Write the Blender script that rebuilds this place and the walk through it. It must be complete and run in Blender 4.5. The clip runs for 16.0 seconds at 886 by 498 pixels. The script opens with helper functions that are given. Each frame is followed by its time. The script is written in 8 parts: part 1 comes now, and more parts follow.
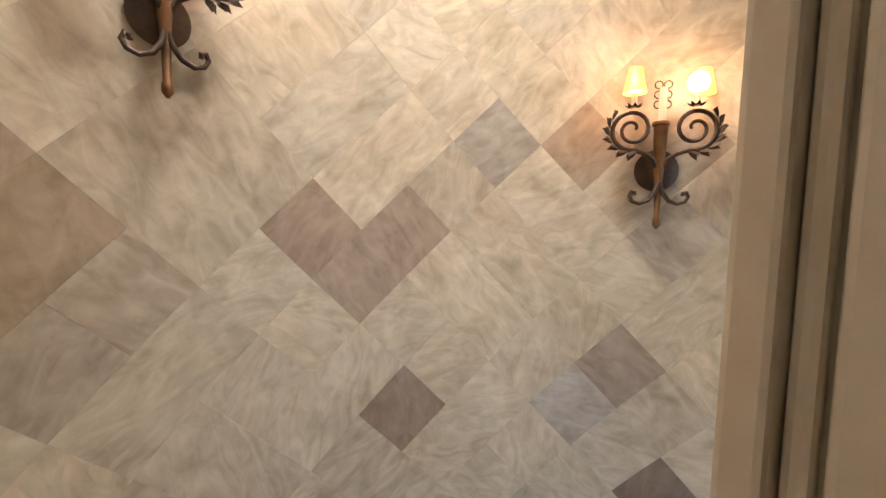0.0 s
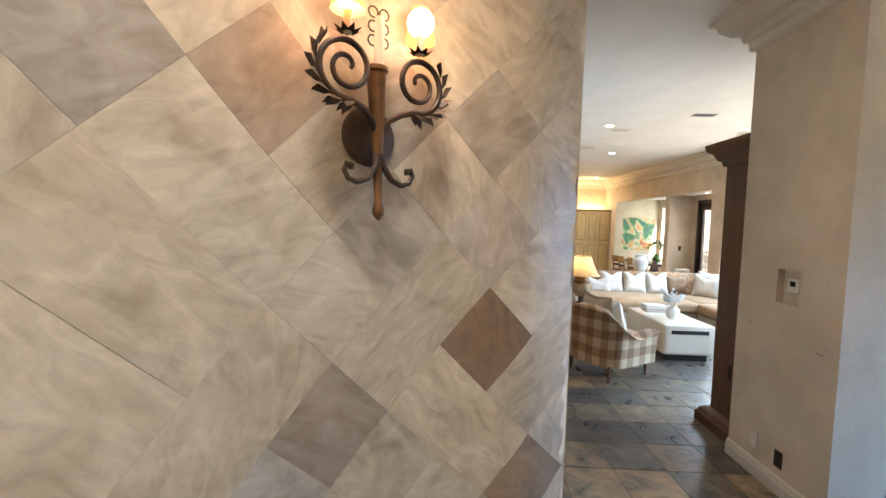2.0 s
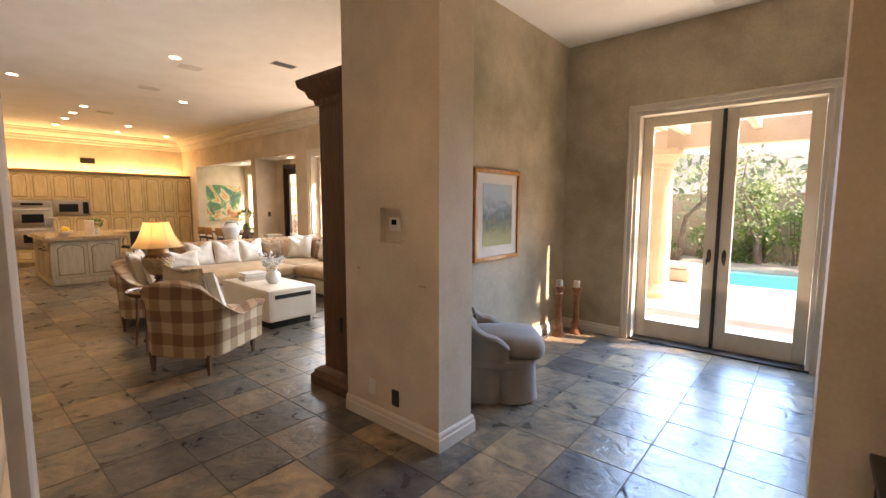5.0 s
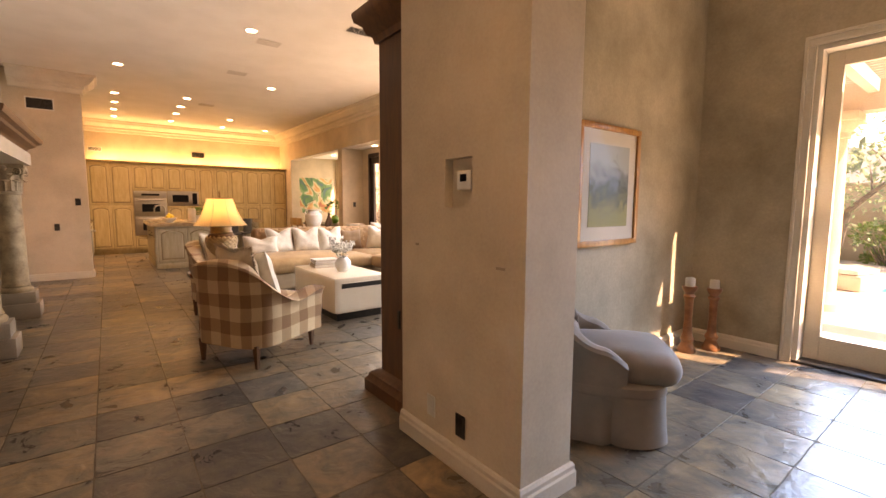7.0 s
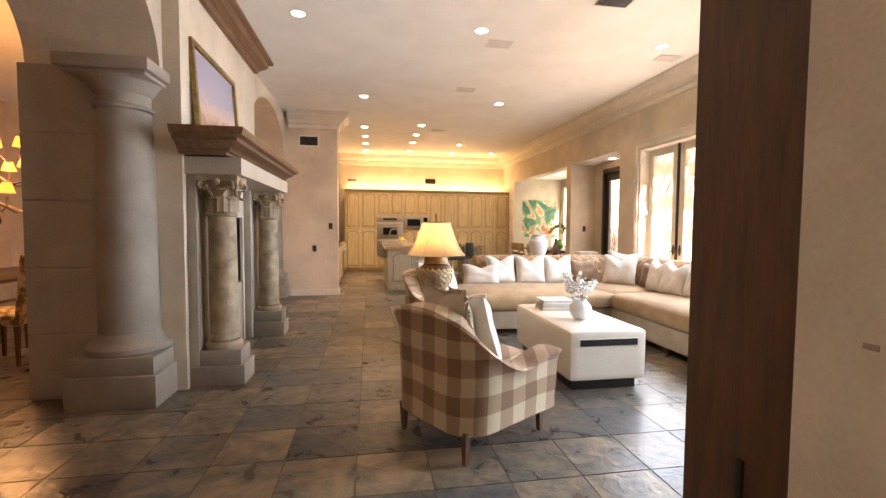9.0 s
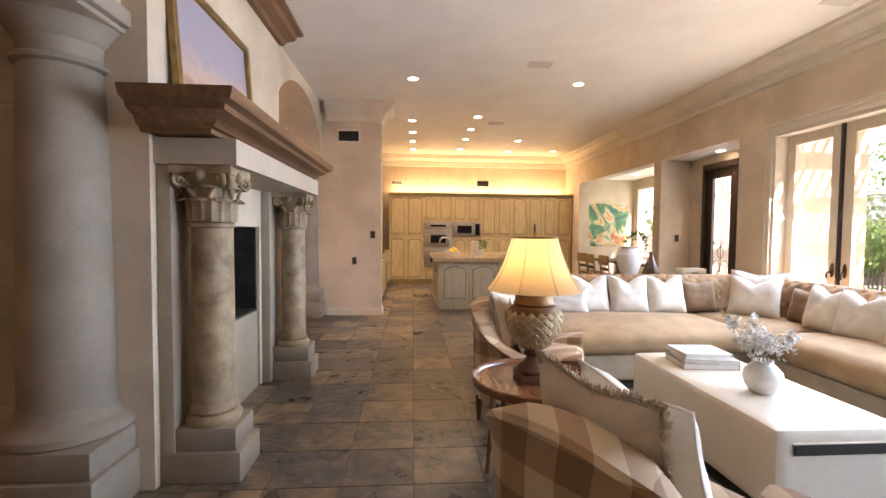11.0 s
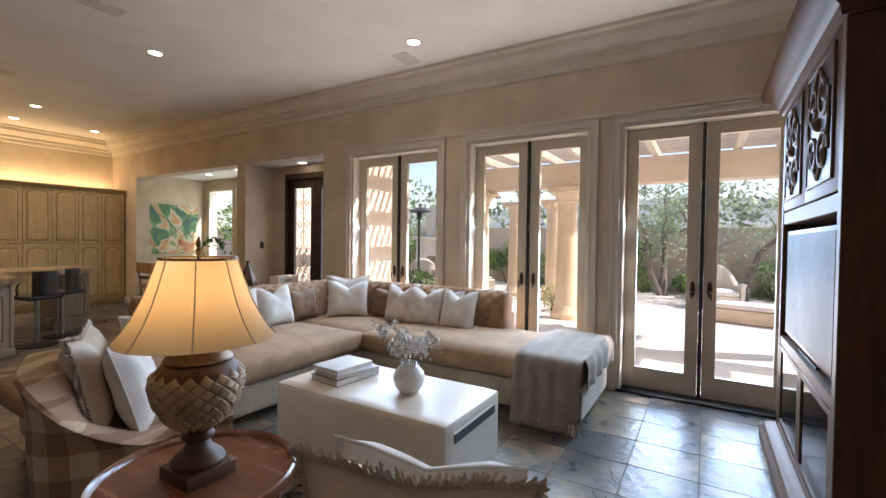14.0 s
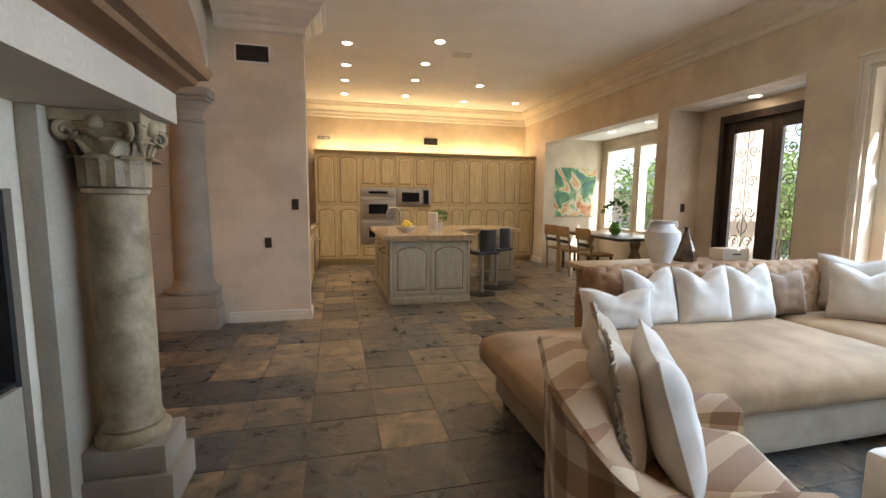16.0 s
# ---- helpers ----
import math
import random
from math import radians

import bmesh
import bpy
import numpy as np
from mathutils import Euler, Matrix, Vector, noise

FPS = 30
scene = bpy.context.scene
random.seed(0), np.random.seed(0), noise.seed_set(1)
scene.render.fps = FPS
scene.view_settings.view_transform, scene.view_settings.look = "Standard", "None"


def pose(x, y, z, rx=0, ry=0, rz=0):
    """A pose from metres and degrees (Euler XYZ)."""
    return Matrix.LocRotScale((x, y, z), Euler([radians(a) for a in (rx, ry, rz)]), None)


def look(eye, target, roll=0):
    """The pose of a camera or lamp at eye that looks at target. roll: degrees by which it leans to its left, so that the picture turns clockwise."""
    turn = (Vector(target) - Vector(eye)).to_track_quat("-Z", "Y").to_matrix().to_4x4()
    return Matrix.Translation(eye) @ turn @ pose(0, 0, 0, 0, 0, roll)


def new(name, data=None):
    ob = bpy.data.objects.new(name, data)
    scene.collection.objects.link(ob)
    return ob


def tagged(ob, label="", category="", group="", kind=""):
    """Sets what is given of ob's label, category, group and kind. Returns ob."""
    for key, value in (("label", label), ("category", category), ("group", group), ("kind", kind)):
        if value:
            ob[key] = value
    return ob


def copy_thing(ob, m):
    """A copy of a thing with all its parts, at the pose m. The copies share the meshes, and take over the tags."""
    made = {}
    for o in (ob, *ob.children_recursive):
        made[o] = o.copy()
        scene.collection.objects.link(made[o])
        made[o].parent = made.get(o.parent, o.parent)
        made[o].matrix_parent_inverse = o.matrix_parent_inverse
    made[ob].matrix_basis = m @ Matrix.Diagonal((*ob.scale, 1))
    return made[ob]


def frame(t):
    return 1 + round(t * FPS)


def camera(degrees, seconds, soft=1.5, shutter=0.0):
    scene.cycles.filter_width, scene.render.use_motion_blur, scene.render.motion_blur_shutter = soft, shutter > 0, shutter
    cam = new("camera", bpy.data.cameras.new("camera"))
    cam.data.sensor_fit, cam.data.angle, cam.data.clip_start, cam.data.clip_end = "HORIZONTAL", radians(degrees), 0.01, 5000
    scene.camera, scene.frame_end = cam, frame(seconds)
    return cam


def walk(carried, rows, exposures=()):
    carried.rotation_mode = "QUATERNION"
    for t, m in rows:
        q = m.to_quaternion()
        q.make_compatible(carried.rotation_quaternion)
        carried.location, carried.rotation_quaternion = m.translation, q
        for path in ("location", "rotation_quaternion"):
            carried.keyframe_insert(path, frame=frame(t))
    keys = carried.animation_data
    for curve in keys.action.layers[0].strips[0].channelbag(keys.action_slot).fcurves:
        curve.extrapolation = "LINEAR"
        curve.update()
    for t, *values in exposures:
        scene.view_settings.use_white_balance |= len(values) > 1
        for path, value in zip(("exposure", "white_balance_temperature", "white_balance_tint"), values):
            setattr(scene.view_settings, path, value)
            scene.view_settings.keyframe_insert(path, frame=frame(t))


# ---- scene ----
cam = camera(91.1, 16.0)
PATH = [
    (0, (0.16, -0.02, 1.792), (1.335, 1.592, 1.647), 1.7),
    (0.5, (0.246, 0.153, 1.787), (1.527, 1.686, 1.698), 1.4),
    (1, (0.325, 0.294, 1.79), (1.926, 1.489, 1.687), 1.7),
    (1.5, (0.393, 0.405, 1.786), (2.274, 1.071, 1.647), 1.7),
    (2, (0.485, 0.438, 1.777), (2.481, 0.483, 1.656), 1.8),
    (2.3, (0.539, 0.44, 1.755), (2.512, 0.121, 1.667), 1.0),
    (2.5, (0.599, 0.437, 1.752), (2.529, -0.079, 1.664), 0.2),
    (3, (0.751, 0.438, 1.712), (2.456, -0.588, 1.512), -0.1),
    (3.5, (0.884, 0.394, 1.651), (2.403, -0.889, 1.434), 0.1),
    (4, (1.054, 0.349, 1.613), (2.464, -1.054, 1.405), 0.1),
    (4.2, (1.113, 0.319, 1.604), (2.458, -1.147, 1.394), 0.0),
    (6.3, (1.652, -0.31, 1.403), (2.927, -1.839, 1.203), 0.2),
    (6.5, (1.711, -0.386, 1.371), (3.048, -1.858, 1.158), 0.2),
    (7, (1.869, -0.524, 1.309), (3.446, -1.738, 1.108), 0.3),
    (7.5, (2.145, -0.61, 1.306), (3.933, -1.488, 1.128), 0.3),
    (8, (2.45, -0.74, 1.308), (4.339, -1.379, 1.165), 0.3),
    (8.5, (2.76, -0.836, 1.319), (4.706, -1.289, 1.224), 0.4),
    (9, (3.117, -0.877, 1.327), (5.087, -1.208, 1.226), 0.4),
    (9.5, (3.432, -0.923, 1.338), (5.42, -1.119, 1.248), 0.4),
    (9.7, (3.553, -0.929, 1.337), (5.548, -1.038, 1.257), 0.4),
    (11.8, (4.969, -0.684, 1.425), (6.953, -0.92, 1.343), 0.8),
    (12, (5.055, -0.675, 1.427), (6.986, -1.19, 1.35), 0.8),
    (12.5, (5.179, -0.691, 1.443), (6.867, -1.763, 1.414), 0.5),
    (13, (5.176, -0.671, 1.452), (6.546, -2.128, 1.425), 0.5),
    (13.5, (5.154, -0.627, 1.45), (6.209, -2.327, 1.434), 0.6),
    (14, (5.227, -0.584, 1.438), (6.259, -2.296, 1.397), 0.8),
    (14.5, (5.44, -0.558, 1.43), (6.719, -2.095, 1.37), 0.8),
    (15, (5.756, -0.572, 1.422), (7.367, -1.756, 1.344), 0.8),
    (15.5, (6.127, -0.555, 1.409), (7.947, -1.363, 1.225), 0.7),
    (16, (6.522, -0.574, 1.391), (8.452, -1.05, 1.168), 0.5),
]
EXPOSURE = [(0.0, 2.2, 6200, 13), (1.0, 2.1, 6200, 12), (1.5, 2.1, 6100, 11), (2.5, 2.1, 6200, 13), (3.0, 1.95, 7300, 21), (3.5, 1.95, 8000, 26), (4.0, 1.8, 8500, 27), (6.5, 1.65, 8500, 26), (7.0, 1.75, 11000, 37), (7.5, 2.05, 13000, 40), (8.0, 2.15, 11700, 38), (8.5, 2.15, 8500, 29), (9.0, 2.05, 7700, 26), (9.7, 1.95, 7200, 25), (12.0, 1.7, 6900, 26), (12.5, 1.4, 6200, 21), (13.0, 1.0, 6400, 21), (14.5, 0.85, 6400, 22), (15.0, 0.95, 6700, 26), (15.5, 1.15, 6700, 26), (16.0, 1.4, 6400, 15)]
walk(cam, [(t, look(eye, target, roll)) for t, eye, target, roll in PATH], EXPOSURE)

# ==== body ====
# ---- light ----
SUN_DIR = Vector((-0.70, -0.29, 0.66)).normalized()
world = bpy.data.worlds.new("world")
scene.world = world
world.use_nodes = True
wn = world.node_tree
sky = wn.nodes.new("ShaderNodeTexSky")
sky.sky_type = "NISHITA"
sky.sun_disc = False
sky.sun_elevation = math.asin(SUN_DIR.z)
sky.sun_rotation = math.atan2(SUN_DIR.x, SUN_DIR.y)
wn.links.new(sky.outputs[0], wn.nodes["Background"].inputs[0])
wn.nodes["Background"].inputs[1].default_value = 0.15
sun = new("sun", bpy.data.lights.new("sun", "SUN"))
sun.data.energy, sun.data.angle, sun.data.color = 5.0, radians(0.5), (1.0, 0.94, 0.85)
sun.matrix_world = look(SUN_DIR * 30, (0, 0, 0))


def area_lamp(name, at, towards, w, h, watts, color=(1, 1, 1), spread=180):
    lamp = new(name, bpy.data.lights.new(name, "AREA"))
    lamp.data.shape, lamp.data.size, lamp.data.size_y = "RECTANGLE", w, h
    lamp.data.energy, lamp.data.color, lamp.data.spread = watts, color, radians(spread)
    lamp.matrix_world = look(at, Vector(at) + Vector(towards))
    return lamp


def bulb(name, at, watts, color, radius=0.04):
    lamp = new(name, bpy.data.lights.new(name, "POINT"))
    lamp.data.energy, lamp.data.color, lamp.data.shadow_soft_size = watts, color, radius
    lamp.location = at
    return lamp


def down_spot(name, at, watts, color, wide=120):
    lamp = new(name, bpy.data.lights.new(name, "SPOT"))
    lamp.data.energy, lamp.data.color = watts, color
    lamp.data.spot_size, lamp.data.spot_blend, lamp.data.shadow_soft_size = radians(wide), 0.9, 0.05
    lamp.location = at
    return lamp


WARM, AMBER = (1.0, 0.80, 0.58), (1.0, 0.70, 0.36)
# daylight that enters by the glazed doors and windows
for cx, w in ((8.69, 1.4), (6.91, 1.4), (5.25, 1.4), (2.08, 1.6)):
    hall = cx < 3
    area_lamp("window_light", (cx, -5.34, 1.35), (0, 1, -1.0 if hall else -0.6), w, 2.3, 44 if hall else 40, (0.24, 0.53, 1.0) if hall else (0.52, 0.76, 1.0), 112 if hall else 130)
    area_lamp("patio_bounce", (cx, -5.335, 0.75), (0, 1, 1.5 if hall else 1.1), w, 1.0, 12 if hall else 9, (1.0, 0.92, 0.80), 130)
area_lamp("window_light", (14.3, -6.72, 1.7), (0, 1, 0), 2.2, 1.7, 14, (0.9, 1.0, 0.9))
area_lamp("window_light", (10.7, -5.75, 1.3), (0, 1, 0), 1.3, 2.2, 12, (0.92, 0.97, 1.0))

# ---- helpers for building ----


def mesh_of(bm, name):
    me = bpy.data.meshes.new(name)
    bm.normal_update()
    bm.to_mesh(me)
    bm.free()
    return me


def smooth(me, angle=40):
    me.polygons.foreach_set("use_smooth", [True] * len(me.polygons))
    me.set_sharp_from_angle(angle=radians(angle))
    return me


def part(name, bm, material, parent=None, label="", soft=True, at=None):
    me = mesh_of(bm, name)
    if soft:
        smooth(me)
    mats = material if isinstance(material, (list, tuple)) else [material]
    for m in mats:
        me.materials.append(m)
    ob = new(name, me)
    if parent is not None:
        ob.parent = parent
    if at is not None:
        ob.matrix_basis = at
    if label:
        tagged(ob, label)
    return ob


def thing(name, m, label, category, group=""):
    ob = new(name)
    ob.empty_display_size = 0.1
    ob.matrix_basis = m if isinstance(m, Matrix) else pose(*m)
    return tagged(ob, label, category, group)


def structure(name, bm, material, label="", soft=False):
    return tagged(part(name, bm, material, None, "", soft), label, name.split("_")[0], "", "structure")


def box(bm, x0, y0, z0, x1, y1, z1, bevel=0.0, seg=2, m=None, mat=0):
    r = bmesh.ops.create_cube(bm, size=1.0)
    vs = r["verts"]
    bmesh.ops.scale(bm, vec=(abs(x1 - x0), abs(y1 - y0), abs(z1 - z0)), verts=vs)
    bmesh.ops.translate(bm, vec=((x0 + x1) / 2, (y0 + y1) / 2, (z0 + z1) / 2), verts=vs)
    if m is not None:
        bmesh.ops.transform(bm, matrix=m, verts=vs)
    fs = {f for v in vs for f in v.link_faces}
    for f in fs:
        f.material_index = mat
    if bevel > 0:
        es = list({e for v in vs for e in v.link_edges})
        bmesh.ops.bevel(bm, geom=es, offset=bevel, segments=seg, affect="EDGES", profile=0.5)
    return bm


def boxes(*rows, bevel=0.0, seg=2):
    bm = bmesh.new()
    for r in rows:
        box(bm, *r, bevel=bevel, seg=seg)
    return bm


def lathe(profile, segs=24, bm=None, m=None, cap=True):
    """A turned body from (radius, height) rows."""
    bm = bm or bmesh.new()
    rings = []
    for r, z in profile:
        ring = []
        for i in range(segs):
            a = 2 * math.pi * i / segs
            v = Vector((r * math.cos(a), r * math.sin(a), z))
            ring.append(bm.verts.new(m @ v if m else v))
        rings.append(ring)
    for a, b in zip(rings, rings[1:]):
        for i in range(segs):
            j = (i + 1) % segs
            bm.faces.new((a[i], a[j], b[j], b[i]))
    if cap:
        bm.faces.new(list(reversed(rings[0])))
        bm.faces.new(rings[-1])
    return bm


def tube(points, radius, segs=8, bm=None, closed=False):
    """A round bar along points; radius may be one number or one for each point."""
    bm = bm or bmesh.new()
    pts = [Vector(p) for p in points]
    n = len(pts)
    rad = radius if isinstance(radius, (list, tuple)) else [radius] * n
    rings, up = [], None
    for i, p in enumerate(pts):
        d = (pts[min(i + 1, n - 1)] - pts[max(i - 1, 0)]).normalized()
        if up is None:
            up = d.orthogonal().normalized()
        up = (up - d * up.dot(d)).normalized()
        side = d.cross(up)
        rings.append([bm.verts.new(p + rad[i] * (math.cos(2 * math.pi * k / segs) * up + math.sin(2 * math.pi * k / segs) * side)) for k in range(segs)])
    for a, b in zip(rings, rings[1:]):
        for k in range(segs):
            j = (k + 1) % segs
            bm.faces.new((a[k], a[j], b[j], b[k]))
    bm.faces.new(list(reversed(rings[0])))
    bm.faces.new(rings[-1])
    return bm


def sweep(path, profile, bm=None, closed=False):
    """A moulding: profile rows (out, z) carried along a plan path of (x, y), out being to the right of the walk, with mitred corners."""
    bm = bm or bmesh.new()
    pts = [Vector(p) for p in path]
    n = len(pts)
    rings = []
    for i, p in enumerate(pts):
        a = (p - pts[i - 1]).normalized() if (i > 0 or closed) else None
        b = (pts[(i + 1) % n] - p).normalized() if (i < n - 1 or closed) else None
        a = a or b
        b = b or a
        na, nb = Vector((a.y, -a.x)), Vector((b.y, -b.x))
        mid = (na + nb).normalized()
        mid = mid / max(0.3, mid.dot(na))
        rings.append([bm.verts.new((p.x + mid.x * o, p.y + mid.y * o, z)) for o, z in profile])
    k = len(profile)
    pairs = list(zip(rings, rings[1:])) + ([(rings[-1], rings[0])] if closed else [])
    for a, b in pairs:
        for j in range(k):
            l = (j + 1) % k
            bm.faces.new((a[j], b[j], b[l], a[l]))
    if not closed:
        bm.faces.new(rings[0])
        bm.faces.new(list(reversed(rings[-1])))
    bmesh.ops.recalc_face_normals(bm, faces=bm.faces)
    return bm


def slab(outline, z0, z1, bm=None):
    """A flat body from a plan outline."""
    bm = bm or bmesh.new()
    lo = [bm.verts.new((x, y, z0)) for x, y in outline]
    hi = [bm.verts.new((x, y, z1)) for x, y in outline]
    bm.faces.new(list(reversed(lo)))
    bm.faces.new(hi)
    for i in range(len(lo)):
        j = (i + 1) % len(lo)
        bm.faces.new((lo[i], lo[j], hi[j], hi[i]))
    bmesh.ops.recalc_face_normals(bm, faces=bm.faces)
    return bm


def soft_block(w, d, h, r=0.06, n=10, puff=0.0, bm=None, m=None, seed=0, wob=0.0):
    """A padded block, w by d by h on its base, with well-rounded edges and a crowned top."""
    own = bmesh.new()
    bmesh.ops.create_cube(own, size=1.0)
    bmesh.ops.subdivide_edges(own, edges=list(own.edges), cuts=n, use_grid_fill=True)
    e = 5.0
    for v in own.verts:
        x, y, z = v.co * 2
        inner = Vector((max(-1 + 2 * r / w, min(1 - 2 * r / w, x)) * w / 2, max(-1 + 2 * r / d, min(1 - 2 * r / d, y)) * d / 2, max(-1 + 2 * r / h, min(1 - 2 * r / h, z)) * h / 2))
        full = Vector((x * w / 2, y * d / 2, z * h / 2))
        off = full - inner
        p = inner + (off.normalized() * r if off.length > 1e-6 else off)
        c = max(0.0, 1 - x * x) * max(0.0, 1 - y * y)
        p.z += puff * c * (1 if z > 0 else 0.0) * max(0, z)
        if wob:
            p += Vector((noise.noise(p * 7 + Vector((seed, 0, 0))), noise.noise(p * 7 + Vector((0, seed, 3))), noise.noise(p * 7 + Vector((5, 0, seed))))) * wob
        p.z += h / 2
        v.co = p
    me = bpy.data.meshes.new("tmp")
    if m is not None:
        bmesh.ops.transform(own, matrix=m, verts=own.verts)
    own.to_mesh(me)
    own.free()
    bm = bm or bmesh.new()
    bm.from_mesh(me)
    bpy.data.meshes.remove(me)
    return bm


# ---- materials ----


def nodes_of(name):
    m = bpy.data.materials.new(name)
    m.use_nodes = True
    return m, m.node_tree, m.node_tree.nodes["Principled BSDF"]


def add(nt, kind, **values):
    n = nt.nodes.new(kind)
    for k, v in values.items():
        n.inputs[k.replace("_", " ")].default_value = v
    return n


def surf(name, c1, c2, scale=4.0, rough=0.6, bump=0.05, grain=120.0, metal=0.0, spread=0.12, coords="Object", stretch=(1, 1, 1), vary=0.0, coat=0.0, sheen=0.0, grain_mix=0.18, detail=5.0):
    """A surface of two tones at a broad scale, with a fine grain that also gives relief."""
    m, nt, b = nodes_of(name)
    tc = nt.nodes.new("ShaderNodeTexCoord")
    mp = nt.nodes.new("ShaderNodeMapping")
    mp.inputs["Scale"].default_value = stretch
    nt.links.new(tc.outputs[coords], mp.inputs[0])
    vec = mp.outputs[0]
    info = nt.nodes.new("ShaderNodeObjectInfo")
    if vary:
        sh = nt.nodes.new("ShaderNodeVectorMath")
        sh.operation = "MULTIPLY_ADD"
        cb = nt.nodes.new("ShaderNodeCombineXYZ")
        for i in range(3):
            nt.links.new(info.outputs["Random"], cb.inputs[i])
        nt.links.new(cb.outputs[0], sh.inputs[0])
        sh.inputs[1].default_value = (37.0, 53.0, 71.0)
        nt.links.new(vec, sh.inputs[2])
        vec = sh.outputs[0]
    big = add(nt, "ShaderNodeTexNoise", Scale=scale, Detail=detail, Roughness=0.6)
    fine = add(nt, "ShaderNodeTexNoise", Scale=grain, Detail=3.0, Roughness=0.6)
    nt.links.new(vec, big.inputs["Vector"])
    nt.links.new(vec, fine.inputs["Vector"])
    ramp = nt.nodes.new("ShaderNodeValToRGB")
    ramp.color_ramp.elements[0].position, ramp.color_ramp.elements[1].position = 0.5 - spread, 0.5 + spread
    ramp.color_ramp.elements[0].color, ramp.color_ramp.elements[1].color = (*c1, 1), (*c2, 1)
    nt.links.new(big.outputs["Fac"], ramp.inputs[0])
    col = ramp.outputs[0]
    over = nt.nodes.new("ShaderNodeMix")
    over.data_type, over.blend_type = "RGBA", "OVERLAY"
    over.inputs["Factor"].default_value = grain_mix
    nt.links.new(col, over.inputs["A"])
    nt.links.new(fine.outputs["Fac"], over.inputs["B"])
    col = over.outputs["Result"]
    if vary:
        hsv = nt.nodes.new("ShaderNodeHueSaturation")
        mr = nt.nodes.new("ShaderNodeMapRange")
        mr.inputs["To Min"].default_value, mr.inputs["To Max"].default_value = 1 - vary, 1 + vary
        nt.links.new(info.outputs["Random"], mr.inputs[0])
        nt.links.new(mr.outputs[0], hsv.inputs["Value"])
        nt.links.new(col, hsv.inputs["Color"])
        col = hsv.outputs[0]
    nt.links.new(col, b.inputs["Base Color"])
    b.inputs["Metallic"].default_value = metal
    rr = nt.nodes.new("ShaderNodeMapRange")
    rr.inputs["To Min"].default_value, rr.inputs["To Max"].default_value = max(0.02, rough - 0.1), min(1, rough + 0.1)
    nt.links.new(big.outputs["Fac"], rr.inputs[0])
    nt.links.new(rr.outputs[0], b.inputs["Roughness"])
    b.inputs["Coat Weight"].default_value = coat
    b.inputs["Coat Roughness"].default_value = 0.15
    if sheen:
        b.inputs["Sheen Weight"].default_value = sheen
        b.inputs["Sheen Roughness"].default_value = 0.4
    if bump:
        mx = nt.nodes.new("ShaderNodeMath")
        mx.operation = "MULTIPLY_ADD"
        nt.links.new(fine.outputs["Fac"], mx.inputs[0])
        mx.inputs[1].default_value = 0.35
        nt.links.new(big.outputs["Fac"], mx.inputs[2])
        bp = add(nt, "ShaderNodeBump", Strength=min(1.0, bump * 4), Distance=0.01)
        nt.links.new(mx.outputs[0], bp.inputs["Height"])
        nt.links.new(bp.outputs[0], b.inputs["Normal"])
    return m


def leafy(m, amount=0.45):
    """Lets light through the leaves."""
    nt = m.node_tree
    b = nt.nodes["Principled BSDF"]
    tl = nt.nodes.new("ShaderNodeBsdfTranslucent")
    nt.links.new(b.inputs["Base Color"].links[0].from_socket, tl.inputs[0])
    ms = nt.nodes.new("ShaderNodeMixShader")
    ms.inputs[0].default_value = amount
    nt.links.new(b.outputs[0], ms.inputs[1])
    nt.links.new(tl.outputs[0], ms.inputs[2])
    nt.links.new(ms.outputs[0], nt.nodes["Material Output"].inputs[0])
    return m


def glow(name, color, power):
    m, nt, b = nodes_of(name)
    b.inputs["Base Color"].default_value = (*color, 1)
    b.inputs["Emission Color"].default_value = (*color, 1)
    b.inputs["Emission Strength"].default_value = power
    return m


def glass(name, tint=(1, 1, 1), ior=1.45):
    m, nt, b = nodes_of(name)
    tr = nt.nodes.new("ShaderNodeBsdfTransparent")
    gl = nt.nodes.new("ShaderNodeBsdfGlossy")
    gl.inputs["Roughness"].default_value = 0.02
    fr = add(nt, "ShaderNodeFresnel", IOR=ior)
    tr.inputs[0].default_value = (*tint, 1)
    mix = nt.nodes.new("ShaderNodeMixShader")
    nt.links.new(fr.outputs[0], mix.inputs[0])
    nt.links.new(tr.outputs[0], mix.inputs[1])
    nt.links.new(gl.outputs[0], mix.inputs[2])
    nt.links.new(mix.outputs[0], nt.nodes["Material Output"].inputs[0])
    return m


PLASTER = surf("warm_white_plaster", (0.57, 0.48, 0.36), (0.70, 0.595, 0.46), 1.6, 0.75, 0.03, 60, detail=7)
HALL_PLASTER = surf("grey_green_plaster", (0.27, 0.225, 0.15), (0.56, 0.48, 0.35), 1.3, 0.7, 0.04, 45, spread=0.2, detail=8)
CEILING = surf("white_ceiling_paint", (0.80, 0.775, 0.72), (0.85, 0.825, 0.775), 2.0, 0.85, 0.02, 150)
TRIM = surf("cream_trim_paint", (0.66, 0.60, 0.50), (0.72, 0.66, 0.56), 3.0, 0.4, 0.01, 80)
DOOR_PAINT = surf("cream_door_paint", (0.55, 0.48, 0.37), (0.60, 0.53, 0.42), 3.0, 0.4, 0.01, 80)
STONE = surf("cast_limestone", (0.25, 0.205, 0.16), (0.38, 0.32, 0.255), 2.2, 0.75, 0.06, 90, spread=0.2)
OLD_STONE = surf("carved_limestone", (0.21, 0.145, 0.08), (0.46, 0.35, 0.22), 7.0, 0.6, 0.1, 70, spread=0.16, detail=8)
